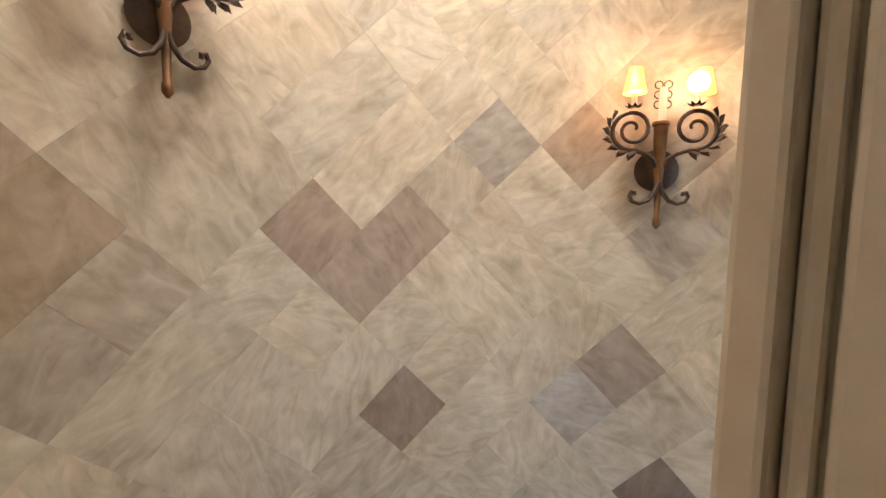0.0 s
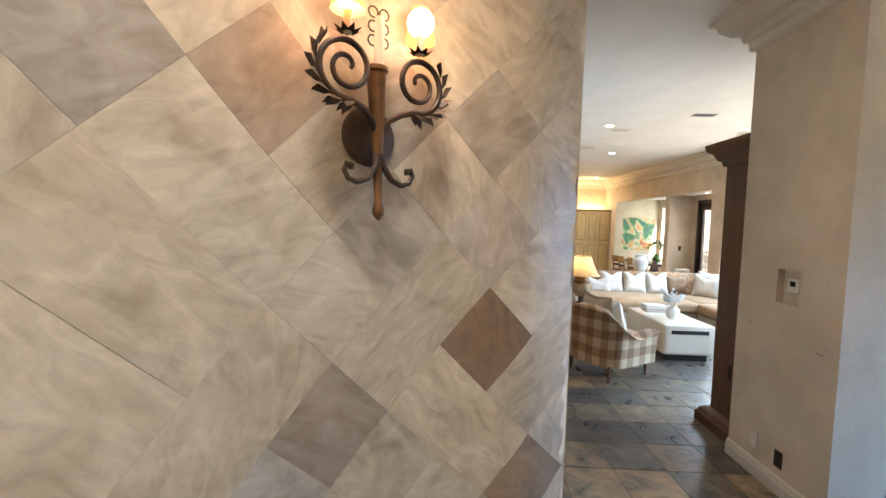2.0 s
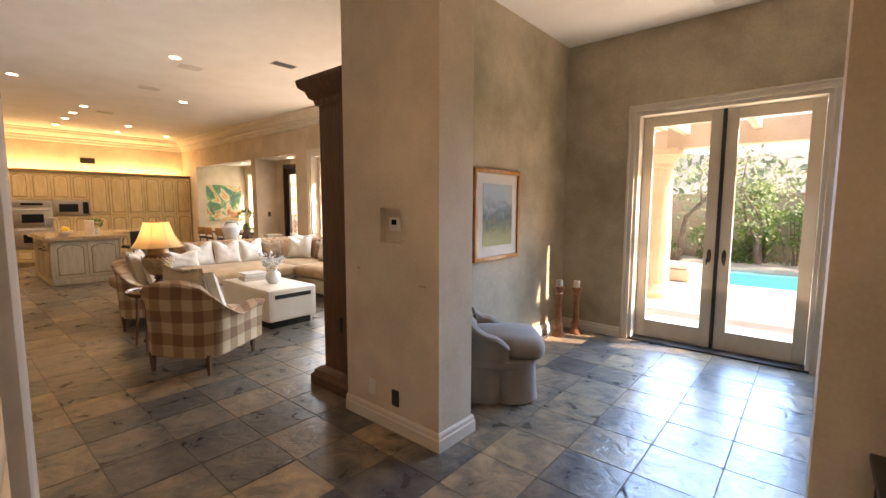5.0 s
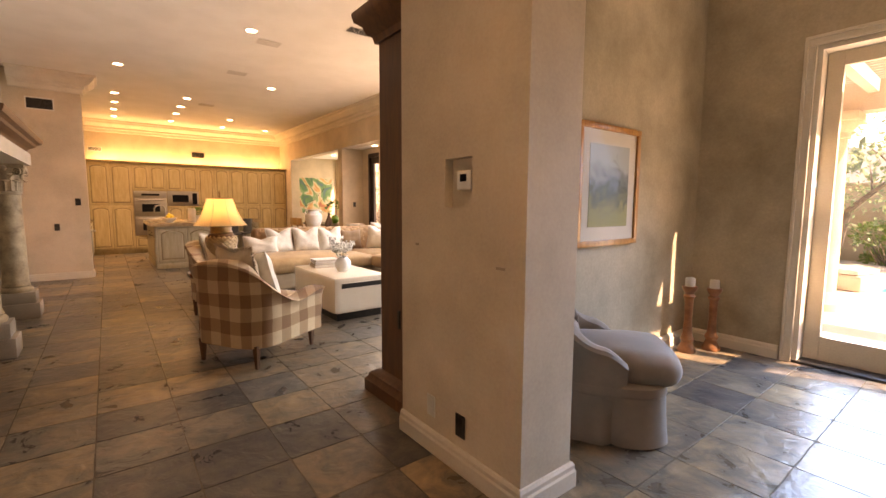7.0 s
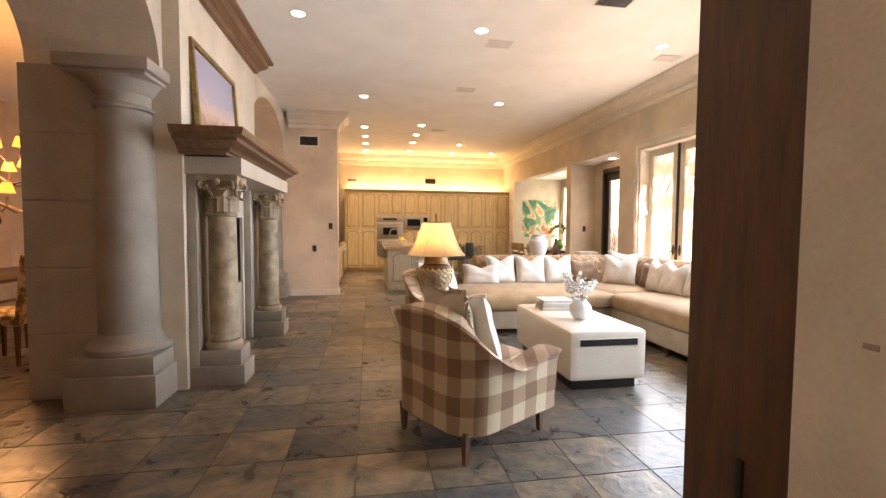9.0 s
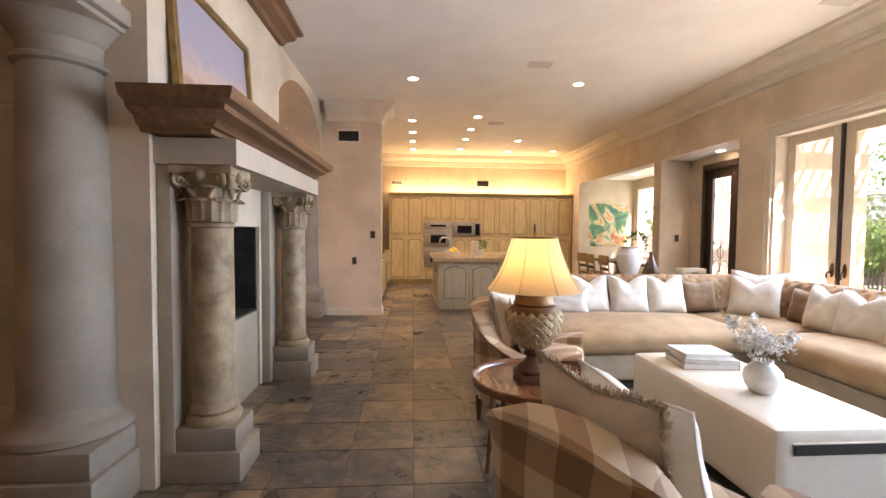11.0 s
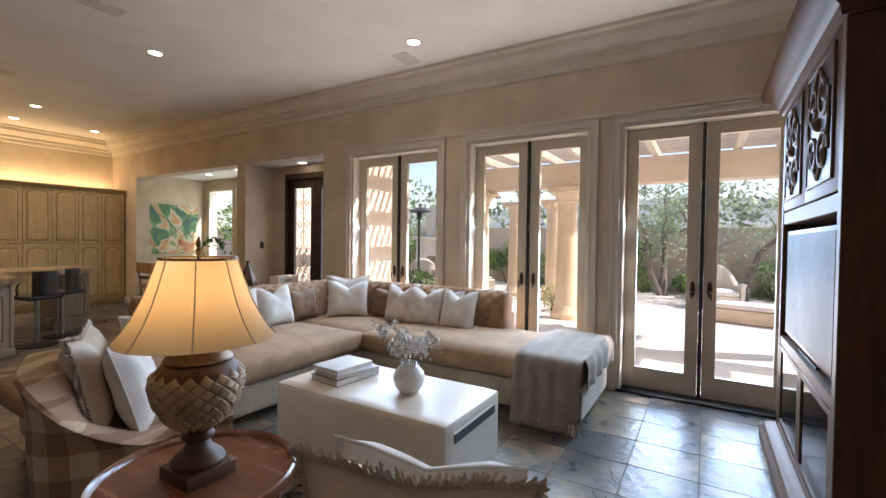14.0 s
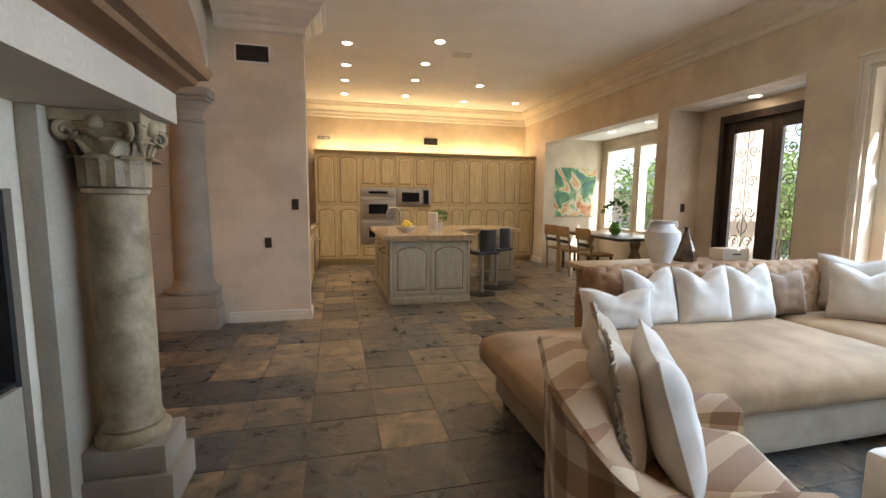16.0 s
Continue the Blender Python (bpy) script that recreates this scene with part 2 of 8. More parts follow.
TAUPE = surf("taupe_lime_plaster", (0.34, 0.285, 0.215), (0.44, 0.37, 0.285), 2.5, 0.8, 0.05, 60, spread=0.2)
GROUT = surf("dark_grout", (0.10, 0.085, 0.065), (0.16, 0.135, 0.10), 20, 0.9, 0.05, 200)
WALNUT = surf("dark_walnut", (0.065, 0.026, 0.010), (0.15, 0.065, 0.026), 3.0, 0.52, 0.03, 40, stretch=(8, 8, 1), spread=0.2)
MAHOGANY = surf("polished_mahogany", (0.15, 0.05, 0.02), (0.26, 0.10, 0.04), 3.0, 0.25, 0.02, 40, stretch=(1, 6, 6), spread=0.2, coat=0.5)
MANTEL_WOOD = surf("mantel_wood", (0.11, 0.052, 0.024), (0.22, 0.115, 0.058), 3.0, 0.5, 0.03, 40, stretch=(1, 8, 8), spread=0.2)
CABINET = surf("glazed_maple", (0.47, 0.36, 0.19), (0.56, 0.45, 0.26), 3.0, 0.42, 0.02, 50, stretch=(6, 6, 1), vary=0.05)
CABINET_DARK = surf("glazed_seam", (0.16, 0.11, 0.05), (0.22, 0.16, 0.08), 6.0, 0.6, 0.02, 60)
ISLAND = surf("grey_green_glazed_cabinet", (0.40, 0.36, 0.25), (0.48, 0.44, 0.33), 3.0, 0.45, 0.02, 50, stretch=(6, 6, 1))
GRANITE = surf("gold_granite", (0.30, 0.20, 0.11), (0.55, 0.43, 0.28), 18.0, 0.15, 0.0, 160, spread=0.2, grain_mix=0.5)
STEEL = surf("brushed_steel", (0.42, 0.405, 0.38), (0.52, 0.505, 0.48), 2.0, 0.32, 0.01, 200, metal=1.0, stretch=(1, 1, 30))
IRON = surf("dark_bronze_iron", (0.035, 0.022, 0.014), (0.09, 0.055, 0.032), 12.0, 0.5, 0.05, 120, metal=0.6)
BLACK = surf("black_metal", (0.012, 0.012, 0.012), (0.025, 0.024, 0.022), 8.0, 0.4, 0.02, 120)
DARK_GLASS = surf("dark_glass", (0.01, 0.01, 0.012), (0.015, 0.015, 0.017), 3, 0.10, 0, 100)
DARK_GLASS.node_tree.nodes["Principled BSDF"].inputs["Specular IOR Level"].default_value = 0.12
SOFA = surf("camel_velvet", (0.29, 0.17, 0.08), (0.41, 0.26, 0.135), 3.0, 0.8, 0.03, 260, sheen=0.08)
LINEN = surf("white_linen", (0.60, 0.55, 0.48), (0.72, 0.67, 0.60), 5.0, 0.85, 0.05, 420)
THROW = surf("taupe_wool_throw", (0.21, 0.16, 0.115), (0.28, 0.22, 0.16), 4.0, 0.9, 0.05, 300, sheen=0.25)
SLIPPER = surf("greige_velvet", (0.19, 0.155, 0.13), (0.25, 0.205, 0.17), 3.0, 0.8, 0.03, 260, sheen=0.3)
WHITE_LACQUER = surf("ivory_lacquer", (0.70, 0.62, 0.51), (0.75, 0.68, 0.57), 2.0, 0.35, 0.015, 90)
CERAMIC = surf("white_ceramic", (0.72, 0.70, 0.66), (0.8, 0.78, 0.74), 4.0, 0.3, 0.03, 60)
PLASTIC_DARK = surf("bronze_plate", (0.02, 0.016, 0.012), (0.035, 0.028, 0.02), 8, 0.35, 0.01, 100)
PLASTIC_WHITE = surf("white_plate", (0.7, 0.67, 0.6), (0.75, 0.72, 0.66), 8, 0.4, 0.01, 100)
PANE = glass("clear_glass")
COATED = glass("low_reflection_glass", ior=1.16)


def pane_bm(x0, z0, x1, z1, y, face=1):
    """A sheet of glass in the x-z plane, its surface towards +y (face 1) or -y."""
    bm = bmesh.new()
    v = [bm.verts.new(p) for p in ((x0, y, z0), (x1, y, z0), (x1, y, z1), (x0, y, z1))]
    bm.faces.new(v if face < 0 else list(reversed(v)))
    return bm



CAN_GLOW = glow("can_glow", (1.0, 0.86, 0.62), 9.0)

# ---- structure ----
H = 3.455          # ceiling
YS = -5.05         # inner face of the garden wall
TILE = 0.4


def wall_run(axis, a0, a1, b0, b1, z1, holes, z0=0.0):
    """A straight wall along an axis, from a0 to a1, between faces b0 and b1, with rectangular openings (from, to, sill, head)."""
    bm = bmesh.new()

    def put(s, e, lo, hi):
        if e - s > 1e-4 and hi - lo > 1e-4:
            if axis == "x":
                box(bm, s, b0, lo, e, b1, hi)
            else:
                box(bm, b0, s, lo, b1, e, hi)
    at = a0
    for s, e, lo, hi in sorted(holes):
        put(at, s, z0, z1)
        put(s, e, z0, lo)
        put(s, e, hi, z1)
        at = e
    put(at, a1, z0, z1)
    return bm


LIVING_DOORS = ((7.98, 9.40), (6.22, 7.60), (4.56, 5.94))
HALL_DOOR = (1.26, 2.90)
HEAD = 2.575
structure("wall_south", wall_run("x", 3.92, 16.65, -5.30, YS, H, [(a, b, 0, HEAD) for a, b in LIVING_DOORS] + [(9.94, 11.74, 0, 2.65), (11.96, 15.40, 0, 2.65)]), PLASTER, "warm cream plaster wall with glazed garden doors")
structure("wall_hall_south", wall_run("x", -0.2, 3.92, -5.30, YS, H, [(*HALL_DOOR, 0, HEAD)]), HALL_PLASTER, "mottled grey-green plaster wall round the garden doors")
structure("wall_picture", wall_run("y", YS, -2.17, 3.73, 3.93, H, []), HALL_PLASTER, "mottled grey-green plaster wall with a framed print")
structure("wall_picture_back", wall_run("y", YS, -2.17, 3.934, 3.952, H, []), PLASTER, "cream plaster wall behind the media cabinet")
stub = bmesh.new()
for row in ((3.03, -2.17, 0, 3.36, -1.835, H), (3.56, -2.17, 0, 3.952, -1.835, H), (3.36, -2.17, 0, 3.56, -1.835, 1.30), (3.36, -2.17, 1.53, 3.56, -1.835, H), (3.36, -2.17, 1.30, 3.56, -1.885, 1.53)):
    box(stub, *row)
structure("wall_stub", stub, PLASTER, "cream plaster wall end with a niche for a thermostat")
structure("wall_hall_west", boxes((-0.2, -2.17, 0, 1.27, -1.83, H)), PLASTER, "taupe plaster wall end in the hall")
structure("wall_west", boxes((-0.4, YS, 0, -0.2, 2.6, H)), PLASTER, "plain plaster wall")
structure("wall_foyer", boxes((0.30, -1.83, 0, 0.425, 0.018, H)), PLASTER, "plaster wall beside the foyer opening")
structure("wall_east", boxes((16.455, -5.05, 0, 16.65, 6.0, H)), PLASTER, "cream plaster kitchen wall")
structure("wall_kitchen_north", boxes((11.98, 0.45, 0, 16.455, 0.65, H)), PLASTER, "cream plaster kitchen wall")
structure("wall_pier", boxes((11.72, -0.265, 0, 11.98, 1.6, H)), PLASTER, "cream plaster wall end with air grille and switches")
structure("wall_dining_north", boxes((1.0, 5.4, 0, 16.455, 5.6, H)), surf("terracotta_plaster", (0.50, 0.33, 0.19), (0.58, 0.40, 0.25), 1.4, 0.8, 0.03, 60), "warm ochre plaster dining room wall")
structure("wall_dining_west", boxes((1.0, 1.6, 0, 1.2, 5.4, H)), PLASTER, "plaster dining room wall")
structure("wall_dining_east", boxes((11.98, 0.65, 0, 12.2, 5.4, H)), PLASTER, "plaster dining room wall")

# wall between the hall and the dining room
block = slab([(1.66, 0.11), (3.91, -0.085), (3.93, 0.70), (4.40, 0.70), (4.40, 1.6), (1.2, 1.6), (0.9, 1.6), (0.9, 1.02), (1.30, 0.80), (1.56, 0.42)], 0, H)
structure("wall_block", block, PLASTER, "cream plaster wall mass between hall and dining room")


def arch_wall(x0, x1, cx, half, spring, rise, y0, y1, n=28):
    """The wall over an opening: an elliptical arch cut from a slab."""
    bm = bmesh.new()
    low = [(x0, spring), (cx - half, spring)]
    low += [(cx - half * math.cos(math.pi * i / n), spring + rise * math.sin(math.pi * i / n)) for i in range(1, n)]
    low += [(cx + half, spring), (x1, spring)]
    fr = [bm.verts.new((x, y0, z)) for x, z in low]
    bk = [bm.verts.new((x, y1, z)) for x, z in low]
    ft = [bm.verts.new((x, y0, H)) for x, z in low]
    bt = [bm.verts.new((x, y1, H)) for x, z in low]
    for i in range(len(low) - 1):
        if low[i + 1][0] - low[i][0] > 1e-6:
            bm.faces.new((fr[i], fr[i + 1], ft[i + 1], ft[i]))
            bm.faces.new((bk[i], bt[i], bt[i + 1], bk[i + 1]))
        bm.faces.new((fr[i], bk[i], bk[i + 1], fr[i + 1]))
    bmesh.ops.recalc_face_normals(bm, faces=bm.faces)
    return bm


structure("wall_arch_west", arch_wall(4.40, 6.85, 5.60, 1.2, 2.50, 0.80, 0.70, 1.60), PLASTER, "cream plaster arch over the dining room opening", )
structure("wall_arch_east", arch_wall(9.05, 11.72, 10.50, 1.22, 2.50, 0.80, 0.70, 1.60), PLASTER, "cream plaster arch beside the fireplace")
structure("wall_chimney", boxes((6.85, 0.575, 2.02, 9.05, 1.6, H), (6.85, 0.575, 0, 7.30, 1.6, 2.02), (8.45, 0.575, 0, 9.05, 1.6, 2.02), (7.30, 1.25, 0, 8.45, 1.6, 2.02), (7.30, 0.575, 1.42, 8.45, 1.25, 2.02)), PLASTER, "cream plaster chimney breast")

# stone piers at the arch jambs, in courses
for name, x0, x1 in (("pier_stone_west", 6.78, 6.85), ("pier_stone_east", 11.62, 11.72)):
    pier = structure(name, boxes((x0 + 0.006, 0.988, 0, x1 - 0.001, 1.632, 2.497)), TAUPE, "pale limestone block pier")
    for k in range(5):
        part("stone_block", boxes((x0, 0.98, k * 0.5 + 0.003, x1, 1.64, k * 0.5 + 0.497), bevel=0.006, seg=1), TAUPE, pier)

# ceilings
structure("ceiling", boxes((-0.4, -5.30, H, 16.65, 5.6, H + 0.2)), CEILING, "smooth white ceiling with recessed lights")
structure("ceiling_alcove", boxes((9.94, -5.80, 2.65, 11.74, -5.30, 2.75)), CEILING, "white entry alcove ceiling")
structure("ceiling_nook", boxes((11.74, -6.80, 2.78, 15.85, -5.30, 2.9)), CEILING, "white breakfast nook ceiling")

# entry alcove and breakfast nook
structure("wall_alcove_west", boxes((9.74, -5.80, 0, 9.94, -5.30, 2.9)), PLASTER, "plaster alcove wall")
structure("wall_alcove_east", boxes((11.74, -5.80, 0, 11.96, -5.30, 2.9)), PLASTER, "plaster alcove wall with a switch")
structure("wall_alcove_south", wall_run("x", 9.94, 11.74, -5.80, -5.60, 2.65, [(10.02, 11.42, 0, 2.52)]), PLASTER, "plaster wall round the iron door")
structure("wall_nook_south", wall_run("x", 11.74, 15.85, -6.80, -6.60, 2.9, [(12.2, 13.25, 0.75, 2.56), (13.35, 14.35, 0.75, 2.56), (14.45, 15.45, 0.75, 2.56)]), PLASTER, "plaster nook wall with tall windows")
structure("wall_nook_west", boxes((11.74, -6.60, 0, 11.96, -5.80, 2.9)), PLASTER, "plaster nook wall")
structure("wall_nook_east", boxes((15.60, -6.60, 0, 15.85, -5.30, 2.9)), PLASTER, "plaster nook wall with a painting")

# crown mouldings: stepped cornice
CROWN = [(0, H), (0.24, H), (0.235, H - 0.03), (0.20, H - 0.045), (0.185, H - 0.09), (0.12, H - 0.15), (0.07, H - 0.165), (0.065, H - 0.21), (0.035, H - 0.225), (0.03, H - 0.285), (0.0, H - 0.30)]
crown = sweep([(11.98, -0.265 + 0.55), (11.98, -0.262), (11.717, -0.262), (11.717, 0.62)][::-1], [(o, z) for o, z in CROWN])
structure("trim_crown_pier", crown, TRIM, "stepped plaster cornice")
structure("trim_crown", sweep([(3.952, -2.1), (3.952, YS), (16.452, YS), (16.452, 0.45), (11.98, 0.45)][::-1], [(o, z) for o, z in CROWN]), TRIM, "stepped plaster cornice round the living room")
structure("trim_crown_stub", sweep([(3.03, -1.832), (3.955, -1.832), (3.955, -2.17)], [(-o, z) for o, z in CROWN]), TRIM, "stepped plaster cornice")

# baseboards
BASE = [(0, 0), (0.022, 0), (0.022, 0.075), (0.016, 0.085), (0.016, 0.105), (0.008, 0.118), (0, 0.12)]


def baseboard(path, flip=False):
    structure("baseboard", sweep(path, [(-o if flip else o, z) for o, z in BASE]), TRIM, "cream painted baseboard")


baseboard([(3.952, -1.833), (3.03, -1.833), (3.028, -1.833), (3.028, -2.172), (3.73, -2.172), (3.728, YS + 0.002), (2.99, YS + 0.002)])
baseboard([(1.17, YS + 0.002), (-0.2, YS + 0.002)])
baseboard([(11.72, 0.60), (11.718, -0.267), (11.982, -0.267)])
baseboard([(16.2, YS + 0.002), (15.42, YS + 0.002)])
baseboard([(9.92, YS + 0.002), (9.50, YS + 0.002)])
baseboard([(1.67, 0.107), (3.912, -0.087), (3.932, 0.698)])
baseboard([(1.272, -2.1), (1.272, -1.828), (0.45, -1.828)])

# floor bed under the slate
structure("floor", slab([(-0.4, -5.30), (9.94, -5.30), (9.94, -5.8), (11.74, -5.8), (11.74, -6.8), (15.85, -6.8), (15.85, -5.3), (16.65, -5.3), (16.65, 5.6), (-0.4, 5.6)], -0.12, -0.0035), GROUT, "grey slate tile floor with dark grout")


# ---- glazed doors ----
def casing(x0, x1, head, y, w=0.078):
    bm = bmesh.new()
    for lo, hi, d in ((0.0, w, 0.018), (w - 0.024, w, 0.030), (0.0, 0.014, 0.024)):
        box(bm, x0 - hi, y, 0, x0 - lo, y + d, head + lo, 0.003, 1)
        box(bm, x1 + lo, y, 0, x1 + hi, y + d, head + lo, 0.003, 1)
        box(bm, x0 - hi, y, head + lo + 0.0005, x1 + hi, y + d, head + hi, 0.003, 1)
    return bm


def french_door(name, x0, x1, head, y, group):
    door = tagged(new(name), "cream painted double french door with clear glass, closed", "door", group, "structure")
    w = x1 - x0
    part("casing", casing(x0, x1, head, y), TRIM, door)
    part("jamb", boxes((x0, y - 0.25, 0, x0 + 0.035, y - 0.002, head), (x1 - 0.035, y - 0.25, 0, x1, y - 0.002, head), (x0 + 0.035, y - 0.25, head - 0.035, x1 - 0.035, y - 0.002, head)), TRIM, door)
    part("threshold", boxes((x0, y - 0.25, 0.0, x1, y + 0.01, 0.022), bevel=0.005), BLACK, door, "dark bronze threshold")
    mid = (x0 + x1) / 2
    part("astragal", boxes((mid - 0.016, y - 0.215, 0.03, mid + 0.016, y - 0.128, head - 0.036), bevel=0.004), BLACK, door, "dark weather seal between the leaves")
    for a, b, s in ((x0 + 0.037, mid - 0.018, 1), (mid + 0.018, x1 - 0.037, -1)):
        ya, yb = y - 0.20, y - 0.15
        st, top, bot = 0.105, 0.11, 0.20
        leaf = part("leaf", boxes((a, ya, 0.025, a + st, yb, head - 0.038), (b - st, ya, 0.025, b, yb, head - 0.038), (a + st, ya, head - 0.038 - top, b - st, yb, head - 0.038), (a + st, ya, 0.025, b - st, yb, 0.025 + bot), bevel=0.003, seg=1), DOOR_PAINT, door)
        g = part("pane", pane_bm(a + st - 0.004, 0.025 + bot - 0.004, b - st + 0.004, head - 0.034 - top, y - 0.175), PANE, leaf, "clear glass")
        g.visible_shadow = False
        hx = (b - 0.05) if s > 0 else (a + 0.05)
        bm = lathe([(0.001, 0), (0.021, 0), (0.021, 0.008), (0.016, 0.014), (0.001, 0.016)], 14, m=pose(hx, yb, 1.02, -90) @ Matrix.Diagonal((1, 3.6, 1, 1)))
        tube([(hx, yb, 1.0), (hx, yb + 0.045, 1.0), (hx - s * 0.012, yb + 0.055, 0.99), (hx - s * 0.012, yb + 0.052, 0.93)], [0.009, 0.009, 0.01, 0.007], 8, bm)
        part("handle", bm, IRON, leaf, "dark bronze lever handle")
    return door


for i, (a, b) in enumerate(LIVING_DOORS):
    french_door("door_%d" % (i + 1), a, b, HEAD, YS, "garden doors")
french_door("door_4", HALL_DOOR[0], HALL_DOOR[1], HEAD, YS, "garden doors")
# head trim that runs on over the three living room doors
structure("trim_head", sweep([(9.50, YS), (4.2, YS)], [(0, 2.655), (0.03, 2.66), (0.035, 2.685), (0, 2.69)]), TRIM, "cream trim above the garden doors")

# ---- soft furnishing ----
def pillow_bm(w, h, t, chop=0.12, n=16, seed=0):
    """A plump cushion standing in its own x-z plane on z = 0, corners drawn out, with a crease in its top edge."""
    bm = bmesh.new()
    sides = []
    for s in (1, -1):
        grid = []
        for i in range(n + 1):
            row = []
            for j in range(n + 1):
                u, v = 2 * i / n - 1, 2 * j / n - 1
                x = w / 2 * u * (1 - 0.09 * (1 - v * v))
                z = h / 2 * v * (1 - 0.09 * (1 - u * u))
                if v > 0:
                    z -= chop * h * v * max(0.0, 1 - abs(u) * 1.5) ** 1.3
                d = max(0.0, (1 - u ** 4) * (1 - v ** 4)) ** 0.55
                d *= 1 - 0.35 * max(0, v) * max(0.0, 1 - abs(u) * 1.6)
                y = s * t / 2 * d + 0.012 * d * noise.noise(Vector((u * 2.3 + seed, v * 2.3, s * 2.0)))
                row.append((x, y, z + h / 2))
            grid.append(row)
        sides.append(grid)
    vs = {}
    for k, grid in enumerate(sides):
        for i in range(n + 1):
            for j in range(n + 1):
                edge = i in (0, n) or j in (0, n)
                if k == 1 and edge:
                    vs[k, i, j] = vs[0, i, j]
                else:
                    vs[k, i, j] = bm.verts.new(grid[i][j])
    for k in range(2):
        for i in range(n):
            for j in range(n):
                f = (vs[k, i, j], vs[k, i + 1, j], vs[k, i + 1, j + 1], vs[k, i, j + 1])
                bm.faces.new(f if k == 1 else tuple(reversed(f)))
    bmesh.ops.recalc_face_normals(bm, faces=bm.faces)
    return bm


def pillow_rim(w, h, chop, r=0.006, n=16, fringe=0.0, seed=0):
    """The piped or frayed seam round a cushion."""
    pts = []
    ring = [(i / n * 2 - 1, -1) for i in range(n)] + [(1, i / n * 2 - 1) for i in range(n)] + [(1 - i / n * 2, 1) for i in range(n)] + [(-1, 1 - i / n * 2) for i in range(n)]
    for u, v in ring + ring[:1]:
        x = w / 2 * u * (1 - 0.09 * (1 - v * v))
        z = h / 2 * v * (1 - 0.09 * (1 - u * u))
        if v > 0:
            z -= chop * h * v * max(0.0, 1 - abs(u) * 1.5) ** 1.3
        pts.append(Vector((x, 0, z + h / 2)))
    if not fringe:
        return tube(pts, r, 6)
    rnd = random.Random(seed)
    bm = tube(pts, r, 6)
    c = Vector((0, 0, h / 2))
    for a, b in zip(pts, pts[1:]):
        for k in range(9):
            p = a.lerp(b, k / 9)
            out = (p - c).normalized()
            for s in (-1, 1):
                q = p + out * fringe * rnd.uniform(0.5, 1.0) + Vector((rnd.uniform(-1, 1), s * rnd.uniform(0.2, 1.3), rnd.uniform(-1, 1))) * fringe * 0.5
                side = out.cross(Vector((0, 1, 0))) * 0.006
                v = [bm.verts.new(p - side), bm.verts.new(p + side), bm.verts.new(q + side * 0.5), bm.verts.new(q - side * 0.5)]
                bm.faces.new(v)
    return bm


def pillow(m, w, h, t, label, mat=None, chop=0.12, fringe=0.0, seed=0, group="sofa cushions", rim=None):
    mat = mat or LINEN
    p = thing("throw_pillow", m, label, "pillow", group)
    part("cover", pillow_bm(w, h, t, chop, seed=seed), mat, p)
    part("fringe" if fringe else "piping", pillow_rim(w, h, chop, 0.005, fringe=fringe, seed=seed), rim or mat, p)
    return p


def check_fabric(name, pitch=0.25):
    """Buffalo check: two bands crossed, woven from brown and cream yarns."""
    m, nt, b = nodes_of(name)
    tc = nt.nodes.new("ShaderNodeTexCoord")
    sp = nt.nodes.new("ShaderNodeSeparateXYZ")
    warp = add(nt, "ShaderNodeTexNoise", Scale=3.0, Detail=2.0)
    nt.links.new(tc.outputs["Object"], warp.inputs["Vector"])
    nt.links.new(tc.outputs["Object"], sp.inputs[0])

    def math_node(op, a, c=None, d=None):
        n = nt.nodes.new("ShaderNodeMath")
        n.operation = op
        for k, v in enumerate((a, c, d)):
            if v is None:
                continue
            if isinstance(v, (int, float)):
                n.inputs[k].default_value = v
            else:
                nt.links.new(v, n.inputs[k])
        return n.outputs[0]

    def band(value, shift):
        w = math_node("MULTIPLY_ADD", warp.outputs["Fac"], 0.04, value)
        f = math_node("FRACT", math_node("MULTIPLY_ADD", w, 1 / pitch, shift))
        return math_node("GREATER_THAN", f, 0.5)
    across = math_node("ADD", sp.outputs["X"], sp.outputs["Y"])
    total = math_node("ADD", band(across, 0.3), band(sp.outputs["Z"], 0.1))
    ramp = nt.nodes.new("ShaderNodeValToRGB")
    ramp.color_ramp.interpolation = "CONSTANT"
    e = ramp.color_ramp.elements
    e[0].color, e[1].color = (0.60, 0.47, 0.31, 1), (0.25, 0.135, 0.07, 1)
    e[1].position = 0.75
    mid = e.new(0.25)
    mid.color = (0.40, 0.265, 0.155, 1)
    nt.links.new(math_node("MULTIPLY", total, 0.5), ramp.inputs[0])
    weave = add(nt, "ShaderNodeTexNoise", Scale=350.0, Detail=2.0)
    nt.links.new(tc.outputs["Object"], weave.inputs["Vector"])
    mix = nt.nodes.new("ShaderNodeMix")
    mix.data_type, mix.blend_type = "RGBA", "OVERLAY"
    mix.inputs["Factor"].default_value = 0.3
    nt.links.new(ramp.outputs[0], mix.inputs["A"])
    nt.links.new(weave.outputs["Fac"], mix.inputs["B"])
    nt.links.new(mix.outputs["Result"], b.inputs["Base Color"])
    b.inputs["Roughness"].default_value = 0.85
    b.inputs["Sheen Weight"].default_value = 0.1
    bp = add(nt, "ShaderNodeBump", Strength=0.25, Distance=0.003)
    nt.links.new(weave.outputs["Fac"], bp.inputs["Height"])
    nt.links.new(bp.outputs[0], b.inputs["Normal"])
    return m


CHECK = check_fabric("brown_buffalo_check", 0.215)


